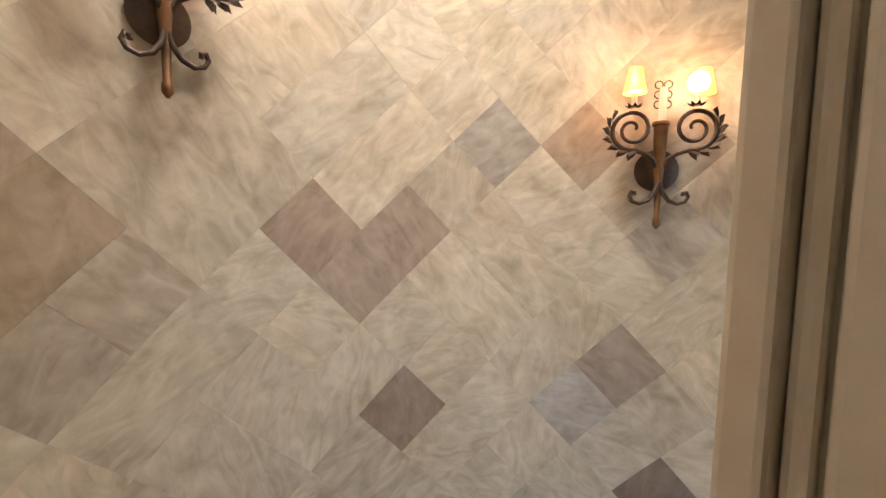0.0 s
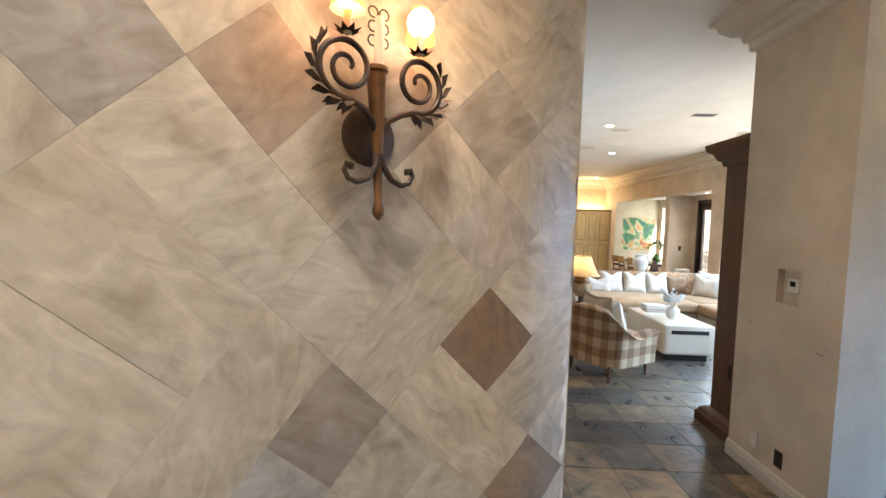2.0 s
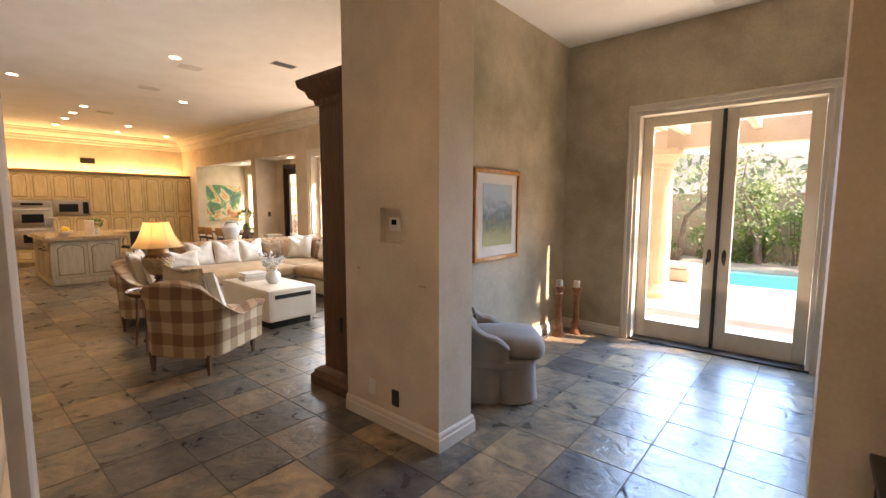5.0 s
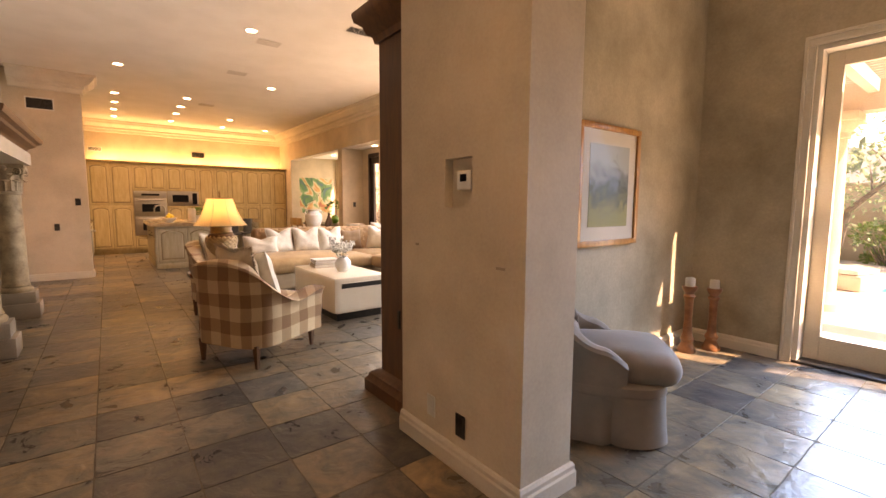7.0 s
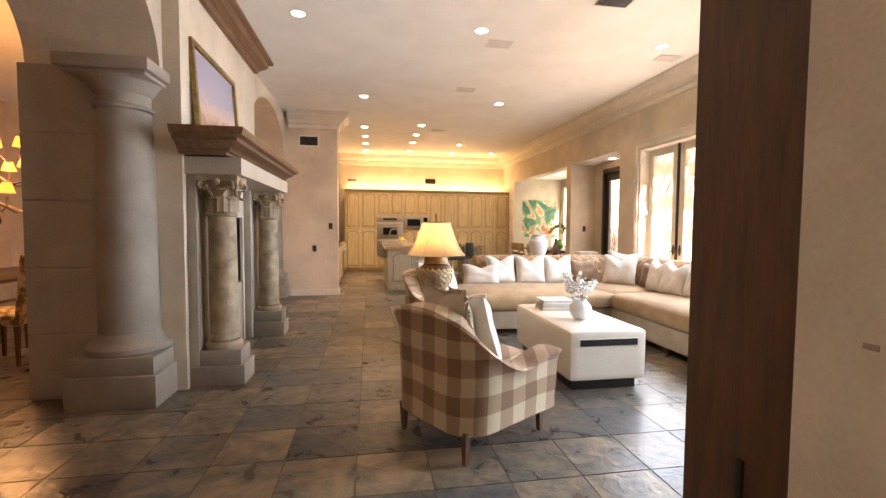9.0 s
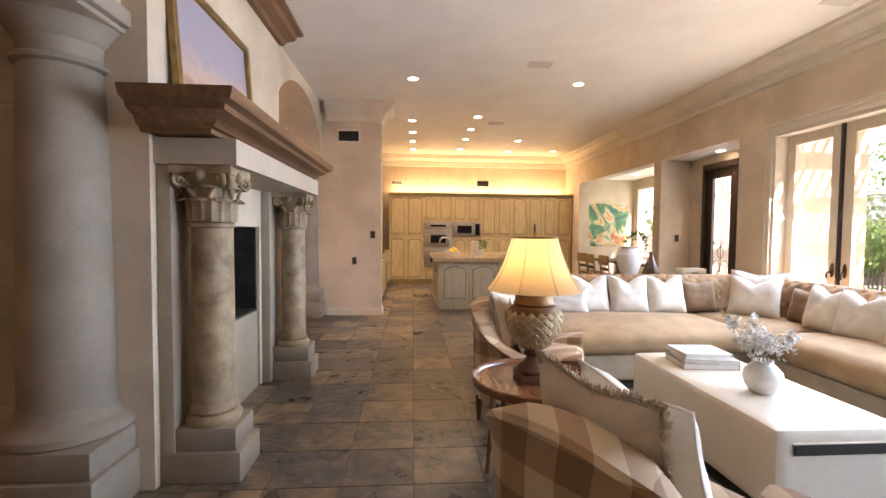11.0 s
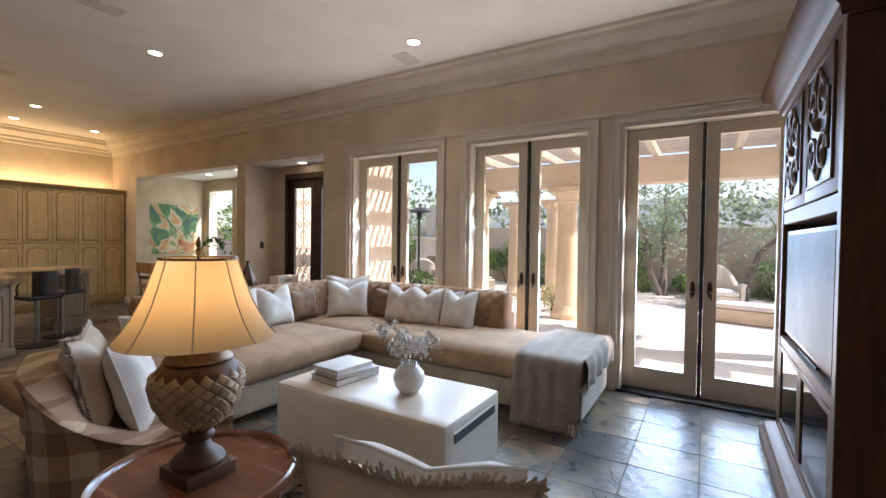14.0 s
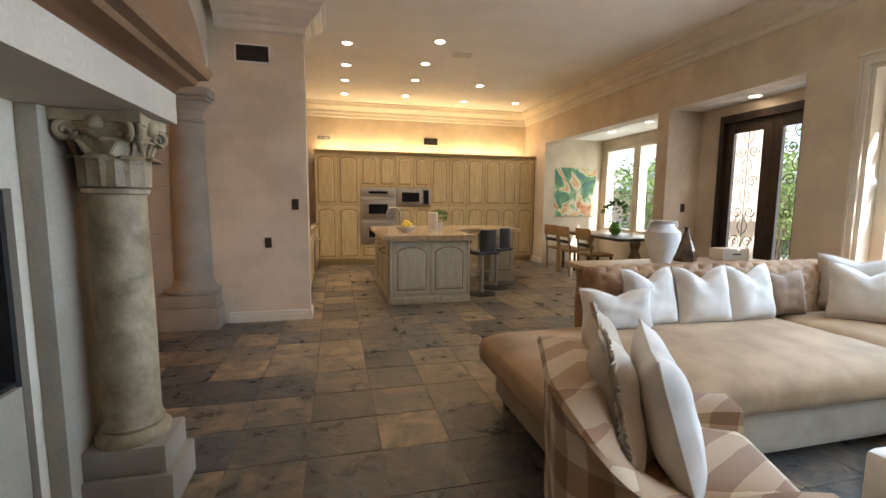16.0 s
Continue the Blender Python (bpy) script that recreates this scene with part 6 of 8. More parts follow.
def candle_stand(m, h):
    c = thing("candle_stand", m, "turned red-brown wooden candle stand with a white candle", "candlestick", "candle stands")
    part("pillar", lathe([(0.075, 0), (0.078, 0.02), (0.06, 0.05), (0.045, 0.09), (0.058, 0.12), (0.04, 0.16), (0.032, h * 0.5), (0.036, h - 0.12), (0.05, h - 0.09), (0.035, h - 0.07), (0.062, h - 0.02), (0.062, h)], 24), COPPER_WOOD, c)
    part("candle", lathe([(0.04, h), (0.04, h + 0.065), (0.036, h + 0.075), (0.005, h + 0.07)], 20), LINEN, c, "short white candle")
    return c


candle_stand(pose(3.56, -4.62, 0), 0.60)
candle_stand(pose(3.45, -4.86, 0), 0.57)

# hall console with lamp
con = thing("console_table", (0.97, -1.55, 0), "dark iron console table with a scrolled frieze", "table")
part("tabletop", boxes((-0.55, -0.24, 0.73, 0.16, 0.24, 0.755), bevel=0.004), BLACK, con)
part("rail", boxes((-0.53, -0.23, 0.64, 0.14, -0.21, 0.655), (-0.53, 0.21, 0.64, 0.14, 0.23, 0.655), (0.12, -0.21, 0.64, 0.14, 0.21, 0.655)), IRON, con)
for x in (-0.52, 0.13):
    for y in (-0.22, 0.22):
        part("leg", tube([(x, y, 0), (x, y, 0.73)], 0.012, 8), IRON, con)
fz = bmesh.new()
for k in range(4):
    tube([(0.13, -0.16 + 0.10 * k + 0.035 * math.cos(t * 0.6), 0.693 + 0.032 * math.sin(t * 0.6)) for t in range(12)], 0.006, 6, fz)
part("scrolls", fz, IRON, con)
hl = thing("hall_lamp", (0.92, -1.52, 0.755), "table lamp with a pale pleated cone shade", "table lamp")
part("stem", lathe([(0.06, 0), (0.065, 0.02), (0.02, 0.05), (0.016, 0.40)], 18), IRON, hl)
part("shade", lathe([(0.155, 0.43), (0.06, 0.66)], 40, cap=False), LINEN, hl, "pale pleated shade")

# ---- entry alcove ----
ed = tagged(new("door_5"), "dark double entry door with iron scrollwork over glass, closed", "door", "", "structure")
ESP = surf("espresso_wood", (0.018, 0.010, 0.007), (0.04, 0.022, 0.014), 4, 0.4, 0.02, 40, stretch=(8, 8, 1))
dx0, dx1, yd, hd = 10.02, 11.42, -5.60, 2.52
part("frame", boxes((dx0, yd - 0.15, 0, dx0 + 0.06, yd + 0.02, hd), (dx1 - 0.06, yd - 0.15, 0, dx1, yd + 0.02, hd), (dx0 + 0.06, yd - 0.15, hd - 0.09, dx1 - 0.06, yd + 0.02, hd)), ESP, ed)
mid = (dx0 + dx1) / 2
for a, b in ((dx0 + 0.062, mid - 0.002), (mid + 0.002, dx1 - 0.062)):
    leaf = part("leaf", boxes((a, yd - 0.08, 0.01, a + 0.12, yd - 0.03, hd - 0.092), (b - 0.12, yd - 0.08, 0.01, b, yd - 0.03, hd - 0.092), (a + 0.12, yd - 0.08, hd - 0.24, b - 0.12, yd - 0.03, hd - 0.092), (a + 0.12, yd - 0.08, 0.01, b - 0.12, yd - 0.03, 0.34), bevel=0.004, seg=1), ESP, ed)
    g = part("pane", pane_bm(a + 0.115, 0.335, b - 0.115, hd - 0.235, yd - 0.069), PANE, leaf, "clear glass")
    g.visible_shadow = False
    sw = bmesh.new()
    cx, hw = (a + b) / 2, (b - a) / 2 - 0.12
    for k in range(5):
        z = 0.52 + 0.38 * k
        for s in (-1, 1):
            tube([(cx + s * (0.012 + 0.075 + x), yd - 0.050, z + (q if k % 2 else -q)) for x, q in spiral(0.075, 0.010, 1.5, 22)], 0.006, 6, sw)
            tube([(cx + s * (0.02 + 0.05 * math.sin(math.pi * i / 6)), yd - 0.050, z + 0.10 + 0.19 * i / 6) for i in range(7)], 0.005, 6, sw)
    tube([(cx, yd - 0.05, 0.34), (cx, yd - 0.05, hd - 0.24)], 0.006, 6, sw)
    part("scrollwork", sw, IRON, leaf, "wrought iron scrolls")

# ---- breakfast nook ----
for i, (a, b) in enumerate(((12.2, 13.25), (13.35, 14.35), (14.45, 15.45))):
    w = tagged(new("window_%d" % (i + 1)), "tall fixed window with cream frame onto green garden", "window", "nook windows", "structure")
    part("window_frame", boxes((a, -6.79, 0.75, a + 0.05, -6.61, 2.56), (b - 0.05, -6.79, 0.75, b, -6.61, 2.56), (a + 0.05, -6.79, 2.51, b - 0.05, -6.61, 2.56), (a + 0.05, -6.79, 0.75, b - 0.05, -6.61, 0.80)), TRIM, w)
    g = part("pane", pane_bm(a + 0.045, 0.795, b - 0.045, 2.515, -6.717), PANE, w, "clear glass")
    g.visible_shadow = False
    part("window_sill", boxes((a - 0.03, -6.60, 0.70, b + 0.03, -6.56, 0.748), bevel=0.005), TRIM, w)


def abstract_paint():
    m, nt, b = nodes_of("abstract_brushwork")
    tc = nt.nodes.new("ShaderNodeTexCoord")
    nz = add(nt, "ShaderNodeTexNoise", Scale=1.7, Detail=1.5, Distortion=2.2)
    nt.links.new(tc.outputs["Object"], nz.inputs["Vector"])
    ramp = nt.nodes.new("ShaderNodeValToRGB")
    ramp.color_ramp.interpolation = "EASE"
    e = ramp.color_ramp.elements
    e[0].position, e[0].color = 0.30, (0.50, 0.16, 0.09, 1)
    e[1].position, e[1].color = 0.72, (0.05, 0.13, 0.16, 1)
    for p, c in ((0.40, (0.60, 0.38, 0.16, 1)), (0.47, (0.62, 0.54, 0.40, 1)), (0.54, (0.17, 0.33, 0.15, 1)), (0.62, (0.07, 0.20, 0.08, 1))):
        e.new(p).color = c
    nt.links.new(nz.outputs["Fac"], ramp.inputs[0])
    nt.links.new(ramp.outputs[0], b.inputs["Base Color"])
    b.inputs["Roughness"].default_value = 0.5
    return m


ab = thing("abstract_painting", (15.597, -5.86, 1.05), "large unframed abstract painting in green, rust and cream", "painting")
part("canvas", boxes((-0.035, -0.57, 0, 0, 0.57, 1.10), bevel=0.003, seg=1), abstract_paint(), ab)
bars = bmesh.new()
for pts in ([(0.42, 0.16), (0.1, 0.32), (-0.05, 0.55), (0.12, 0.78), (0.36, 0.9)], [(0.3, 0.3), (0.0, 0.42), (-0.25, 0.7), (-0.42, 0.95)], [(-0.1, 0.1), (-0.2, 0.4), (-0.42, 0.5)]):
    tube([(-0.036, y, z) for y, z in pts], 0.006, 5, bars)
part("brush_line", bars, IRON, ab, "dark brush outline")
DW = surf("dark_oak", (0.03, 0.018, 0.010), (0.07, 0.04, 0.022), 4, 0.4, 0.03, 40, stretch=(1, 8, 8))
nt_tab = thing("nook_table", (13.9, -5.75, 0), "dark wooden trestle dining table", "table")
part("tabletop", boxes((-1.0, -0.45, 0.72, 1.0, 0.55, 0.77), bevel=0.008), DW, nt_tab)
for x in (-0.7, 0.7):
    part("leg", lathe([(0.10, 0), (0.11, 0.06), (0.06, 0.12), (0.10, 0.30), (0.11, 0.40), (0.06, 0.52), (0.09, 0.62), (0.09, 0.72)], 20, m=pose(x, 0, 0)), OLD_STONE, nt_tab, "pale turned baluster leg")


def dining_chair(m, group, mat, label):
    c = thing("dining_chair", m, label, "chair", group)
    part("seat", soft_block(0.46, 0.45, 0.06, 0.02, 6, 0.015, m=pose(0, 0, 0.43)), mat, c)
    for x in (-0.2, 0.2):
        part("front_leg", boxes((x - 0.02, 0.17, 0, x + 0.02, 0.21, 0.43), bevel=0.004), DW, c)
        part("back_post", tube([(x, -0.20, 0), (x, -0.20, 0.45), (x, -0.26, 0.92)], 0.02, 6), mat, c)
    part("top_rail", boxes((-0.22, -0.275, 0.72, 0.22, -0.245, 0.92), bevel=0.006), mat, c)
    part("lower_rail", boxes((-0.19, -0.25, 0.60, 0.19, -0.228, 0.66), bevel=0.004), DW, c)
    return c


TANWOOD = surf("tan_wood", (0.26, 0.15, 0.06), (0.36, 0.22, 0.10), 4, 0.45, 0.03, 40)
d0 = dining_chair(pose(13.35, -5.05, 0, 0, 0, 180), "nook chairs", TANWOOD, "wooden dining chair with a rail back at the nook table")
copy_thing(d0, pose(14.0, -5.03, 0, 0, 0, 178))
copy_thing(d0, pose(14.55, -5.05, 0, 0, 0, 184))
gv = thing("glass_vase_plant", (13.75, -5.72, 0.77), "green glass vase with orchid sprays on the nook table", "vase")
part("vase", lathe([(0.05, 0), (0.10, 0.05), (0.12, 0.12), (0.08, 0.20), (0.05, 0.24)], 20), surf("green_glass_vase", (0.10, 0.30, 0.04), (0.22, 0.45, 0.10), 8, 0.15, 0.0, 60), gv)
bm = bmesh.new()
leaf_spray(bm, (0, 0, 0.42), 90, 0.22, 0.10, random.Random(8), 1.0, 0.8)
part("leaves", bm, LEAF, gv, "green and white sprays")

# console behind the sofa, with pots
cs = thing("sofa_console", (10.20, -3.90, 0), "long pale wooden console table behind the sofa", "console table")
PALE = surf("pale_oak", (0.36, 0.25, 0.14), (0.46, 0.34, 0.21), 4, 0.45, 0.03, 40, stretch=(8, 1, 8))
part("tabletop", boxes((-0.26, -1.08, 0.74, 0.26, 1.08, 0.79), bevel=0.008), PALE, cs)
for y in (-0.96, 0.96):
    for x in (-0.18, 0.18):
        part("leg", lathe([(0.035, 0), (0.045, 0.05), (0.025, 0.1), (0.04, 0.35), (0.03, 0.6), (0.045, 0.74)], 14, m=pose(x, y, 0)), PALE, cs)
part("stretcher", boxes((-0.02, -0.96, 0.12, 0.02, 0.96, 0.16)), PALE, cs)
urn = thing("ceramic_urn", (10.18, -3.72, 0.79), "white two-handled ceramic urn", "vase")
part("body", lathe([(0.085, 0), (0.09, 0.01), (0.13, 0.12), (0.165, 0.24), (0.16, 0.31), (0.11, 0.36), (0.10, 0.39), (0.125, 0.42), (0.115, 0.42), (0.09, 0.39)], 32), CERAMIC, urn)
for s in (-1, 1):
    part("handle", tube([(0, s * 0.105, 0.40), (0, s * 0.15, 0.405), (0, s * 0.165, 0.37), (0, s * 0.15, 0.31)], 0.012, 8), CERAMIC, urn)
bt = thing("glass_bottle", (10.24, -4.06, 0.79), "smoky brown triangular glass bottle", "bottle")
part("body", lathe([(0.10, 0), (0.115, 0.02), (0.11, 0.06), (0.045, 0.24), (0.022, 0.30), (0.022, 0.335), (0.03, 0.34), (0.03, 0.35)], 6), surf("smoky_glass", (0.05, 0.03, 0.02), (0.16, 0.10, 0.07), 4, 0.08, 0.0, 60), bt)
bx = thing("white_box", (10.28, -4.66, 0.79), "small white box with a drawer on the console", "box")
part("case", boxes((-0.09, -0.17, 0, 0.09, 0.17, 0.12), bevel=0.004), PLASTIC_WHITE, bx)
part("handle", boxes((-0.098, -0.05, 0.055, -0.091, 0.05, 0.068)), BLACK, bx)

# ---- dining room ----
chn = thing("chandelier", (8.35, 2.95, 1.55), "tiered wrought iron chandelier with lit amber shades", "chandelier")
part("stem", lathe([(0.01, -0.25), (0.04, -0.2), (0.015, -0.1), (0.03, 0.1), (0.015, 0.3), (0.025, 0.6), (0.01, 0.75)], 14), IRON, chn)
part("chain", tube([(0, 0, 0.75), (0, 0, H - 1.55)], 0.008, 6), IRON, chn)
for tier, (n, r, z) in enumerate(((8, 0.50, 0.0), (6, 0.34, 0.28), (4, 0.20, 0.52))):
    for k in range(n):
        a = 2 * math.pi * k / n + tier * 0.3
        d = Vector((math.cos(a), math.sin(a), 0))
        part("arm", tube([d * 0.02 + Vector((0, 0, z)), d * r * 0.5 + Vector((0, 0, z - 0.10)), d * r * 0.9 + Vector((0, 0, z - 0.06)), d * r + Vector((0, 0, z + 0.04))], 0.008, 6), IRON, chn)
        part("shade", lathe([(0.065, z + 0.08), (0.035, z + 0.18)], 16, m=Matrix.Translation(d * r), cap=False), AMBER_SHADE, chn, "lit amber shade")
bulb("chandelier_bulbs", (8.35, 2.95, 1.95), 30, (1.0, 0.55, 0.22), 0.25)
bulb("chandelier_bulbs", (7.9, 2.6, 1.35), 4, (1.0, 0.55, 0.22), 0.2)
dt = thing("dining_table", (8.6, 3.3, 0), "long dark dining table", "table")
part("tabletop", boxes((-1.2, -0.5, 0.72, 1.2, 0.5, 0.76), bevel=0.008), DW, dt)
for x in (-0.8, 0.8):
    part("leg", lathe([(0.16, 0), (0.06, 0.1), (0.09, 0.4), (0.07, 0.72)], 16, m=pose(x, 0, 0)), DW, dt)
PATT = surf("patterned_upholstery", (0.18, 0.12, 0.06), (0.55, 0.44, 0.28), 14, 0.8, 0.03, 200, spread=0.05)
c0 = None
for x, y, r in ((7.9, 2.55, 0), (8.6, 2.55, 0), (9.3, 2.55, 0), (8.1, 4.05, 180), (8.9, 4.05, 180), (7.15, 3.3, -90)):
    if c0 is None:
        c0 = thing("upholstered_chair", pose(x, y, 0, 0, 0, r), "upholstered dining chair in a patterned brown fabric", "chair", "dining chairs")
        part("seat", soft_block(0.5, 0.5, 0.12, 0.04, 6, 0.02, m=pose(0, 0, 0.38)), PATT, c0)
        part("backrest", soft_block(0.5, 0.09, 0.62, 0.04, 8, 0.0, m=pose(0, -0.24, 0.44, 6)), PATT, c0)
        for lx in (-0.2, 0.2):
            for ly in (-0.2, 0.2):
                part("leg", taper_leg(0.38, 0.016, 0.026), WALNUT, c0, at=pose(lx, ly, 0))
    else:
        copy_thing(c0, pose(x, y, 0, 0, 0, r))

# ---- garden ----
PAVING = surf("sunlit_patio_concrete", (0.60, 0.55, 0.48), (0.70, 0.65, 0.58), 0.8, 0.8, 0.04, 30)
tagged(part("ground", slab([(-900, -900), (900, -900), (900, -5.30), (-900, -5.30)], -1.2, -0.30), surf("garden_soil", (0.16, 0.12, 0.08), (0.26, 0.20, 0.13), 0.4, 0.9, 0.05, 12), soft=False), "dry garden ground", "ground", "", "structure")
patio = bmesh.new()
for r in ((-6, -15.6, -0.30, 9.74, -13.4, -0.06), (-6, -10.4, -0.30, 9.74, -5.30, -0.06), (3.2, -13.4, -0.30, 9.74, -10.4, -0.06), (-6, -13.4, -0.3, -5, -10.4, -0.06), (9.74, -15.6, -0.30, 16, -6.8, -0.06)):
    box(patio, *r)
tagged(part("pavement", patio, PAVING, soft=False), "pale concrete patio round the pool", "pavement", "", "structure")
m, nt, b = nodes_of("pool_water")
b.inputs["Base Color"].default_value = (0.05, 0.42, 0.50, 1)
b.inputs["Roughness"].default_value = 0.05
nz = add(nt, "ShaderNodeTexNoise", Scale=3.0, Detail=3.0)
bp = add(nt, "ShaderNodeBump", Strength=0.15, Distance=0.02)
nt.links.new(nz.outputs["Fac"], bp.inputs["Height"])
nt.links.new(bp.outputs[0], b.inputs["Normal"])
tagged(part("water", boxes((-5, -13.4, -0.29, 3.2, -10.4, -0.14)), m, soft=False), "turquoise swimming pool water", "water", "", "structure")

STUCCO = surf("tan_stucco", (0.55, 0.43, 0.31), (0.63, 0.51, 0.39), 1.5, 0.85, 0.05, 50)
PEACH = surf("peach_column_plaster", (0.58, 0.43, 0.27), (0.66, 0.51, 0.35), 1.5, 0.8, 0.04, 50)
PERGOLA = surf("cream_pergola_wood", (0.55, 0.47, 0.36), (0.62, 0.54, 0.43), 2, 0.7, 0.03, 40)
tagged(part("wall_garden", boxes((-14, -16.0, -0.3, 30, -15.75, 1.85), (-14, -16.05, 1.85, 30, -15.70, 1.93), bevel=0.01), STUCCO), "tan stucco garden wall", "wall", "", "structure")
tagged(part("wall_entry_wing", boxes((9.735, -6.65, -0.06, 9.94, -5.80, 3.3)), STUCCO, soft=False), "tan stucco wing wall beside the patio", "wall", "", "structure")
tagged(part("wall_outer_top", boxes((-6, -5.36, 2.75, 9.735, -5.302, 3.7)), STUCCO, soft=False), "tan stucco wall above the garden doors", "wall", "", "structure")

pg = thing("pergola", (6.5, -8.0, -0.06), "cream wooden pergola on tan stuccoed beams", "pergola")
P = pose(-6.5, 8.0, 0.06)
part("beam", boxes((3.35, -9.35, 2.50, 9.73, -8.95, 2.95), bevel=0.01), STUCCO, pg, "broad stuccoed beam", at=P)
part("ledger", boxes((-5.2, -5.42, 2.86, 9.73, -5.362, 2.952)), PERGOLA, pg, at=P)
for k in range(11):
    x = 3.6 + 0.6 * k
    part("rafter", boxes((x - 0.05, -9.75, 2.955, x + 0.05, -5.362, 3.10), bevel=0.006), PERGOLA, pg, at=P)
sl0 = None
for k in range(30):
    y = -5.44 - 0.145 * k
    if sl0 is None:
        sl0 = part("slat", boxes((2.6, -0.019, 3.105, 9.72, 0.019, 3.155)), PERGOLA, pg, at=P @ pose(0, y, 0))
    else:
        o = sl0.copy()
        scene.collection.objects.link(o)
        o.parent, o.matrix_basis = pg, P @ pose(0, y, 0)
cover = thing("patio_roof", (1.2, -7.0, -0.06), "tan beam and rafters of the open patio roof outside the hall", "roof")
part("beam", boxes((-5.2, -8.3, 2.50, 3.3, -8.0, 2.85)), STUCCO, cover, at=pose(-1.2, 7.0, 0.06))
for k in range(9):
    x = -4.6 + 0.95 * k
    part("rafter", boxes((x - 0.05, -7.99, 2.70, x + 0.05, -5.362, 2.848)), PERGOLA, cover, at=pose(-1.2, 7.0, 0.06))
pc = thing("patio_column", (7.55, -9.15, -0.06), "round peach plastered patio column", "column", "patio columns")
part("base", lathe([(0.30, 0), (0.30, 0.10), (0.26, 0.14), (0.24, 0.20), (0.21, 0.25)], 28), PEACH, pc)
part("shaft", lathe([(0.205, 0.25), (0.205, 1.0), (0.18, 2.24)], 28), PEACH, pc)
part("capital", lathe([(0.18, 2.24), (0.21, 2.26), (0.20, 2.32), (0.26, 2.40), (0.29, 2.45)], 28), PEACH, pc)
part("abacus", boxes((-0.31, -0.31, 2.45, 0.31, 0.31, 2.555), bevel=0.01), PEACH, pc)
for x, y in ((8.55, -11.6), (9.45, -9.15), (9.7, -11.9), (3.4, -8.15), (4.6, -9.15 - 0.0)):
    if (x, y) != (4.6, -9.15):
        copy_thing(pc, pose(x, y, -0.06))

# outdoor fireplace
of = thing("outdoor_fireplace", (12.9, -13.4, -0.06), "cream stuccoed outdoor fireplace with a mantel", "fireplace")
CREAM = surf("cream_stucco", (0.58, 0.50, 0.40), (0.66, 0.58, 0.48), 2, 0.8, 0.04, 50)
part("body", boxes((-0.9, -0.4, 0, -0.45, 0.4, 1.5), (0.45, -0.4, 0, 0.9, 0.4, 1.5), (-0.45, -0.4, 0.95, 0.45, 0.4, 1.5), (-0.45, -0.4, 0, 0.45, -0.2, 0.95)), CREAM, of)
part("mantel", boxes((-1.0, -0.45, 1.5, 1.0, 0.5, 1.62), bevel=0.02), CREAM, of)
part("chimney", boxes((-0.6, -0.4, 1.62, 0.6, 0.3, 2.6)), CREAM, of)
part("firebox", boxes((-0.44, -0.19, 0.02, 0.44, -0.17, 0.94)), BLACK, of)
for x, s in ((-0.75, 0.16), (0.72, 0.16)):
    ball = bmesh.new()
    bmesh.ops.create_icosphere(ball, subdivisions=3, radius=s, matrix=Matrix.Translation((x, 0.05, 1.62 + s)))
    part("ball_finial", ball, CREAM, of)

# patio furniture
WICKER = surf("cream_wicker", (0.52, 0.47, 0.38), (0.66, 0.60, 0.50), 40, 0.7, 0.08, 120)
TOWEL = surf("striped_cream_cushion", (0.60, 0.56, 0.50), (0.70, 0.66, 0.60), 9, 0.8, 0.03, 200)
w0 = None
for x, y, r in ((10.4, -10.6, 30), (11.2, -9.9, -40), (9.9, -10.0, 120), (4.9, -12.6, 20), (11.9, -10.7, 200)):
    if w0 is None:
        w0 = thing("patio_armchair", pose(x, y, -0.06, 0, 0, r), "cream wicker patio armchair with a pale cushion", "armchair", "patio chairs")
        part("frame", shell_bm(0.72, 0.72, 0.60, 0.95, 0.05, 0.07), WICKER, w0)
        part("cushion", soft_block(0.55, 0.6, 0.14, 0.05, 6, 0.02, m=pose(0, 0.06, 0.30)), TOWEL, w0, "pale cushion")
        part("base", boxes((-0.3, -0.3, 0, 0.3, 0.33, 0.30)), WICKER, w0)
    else:
        copy_thing(w0, pose(x, y, -0.06, 0, 0, r))
lg = thing("sun_lounger", pose(4.1, -10.6, -0.06, 0, 0, 75), "low pale stone sun lounger with a striped towel", "lounger")
part("base", boxes((-0.35, -1.0, 0, 0.35, 1.0, 0.26), bevel=0.04), STUCCO, lg)
part("mattress", soft_block(0.66, 1.9, 0.10, 0.04, 8, 0.01, m=pose(0, 0, 0.26)), TOWEL, lg, "striped cream towel")
ptab = thing("patio_table", (10.9, -10.4, -0.06), "round pale patio table", "table")
part("tabletop", lathe([(0.5, 0.66), (0.52, 0.68), (0.52, 0.70), (0.5, 0.71)], 32), CREAM, ptab)
part("pedestal", lathe([(0.25, 0), (0.08, 0.08), (0.08, 0.66)], 20), CREAM, ptab)
heat = thing("patio_heater", (11.3, -9.5, -0.06), "dark slim patio heater", "heater")
part("pole", tube([(0, 0, 0), (0, 0, 2.1)], 0.03, 10), BLACK, heat)
part("hood", lathe([(0.06, 2.0), (0.07, 2.15), (0.30, 2.2), (0.05, 2.3)], 24), BLACK, heat)
part("base", lathe([(0.2, 0), (0.2, 0.5), (0.05, 0.55)], 20), BLACK, heat)
jar = thing("garden_jar", (5.05, -14.5, -0.06), "fat terracotta garden jar", "pot")
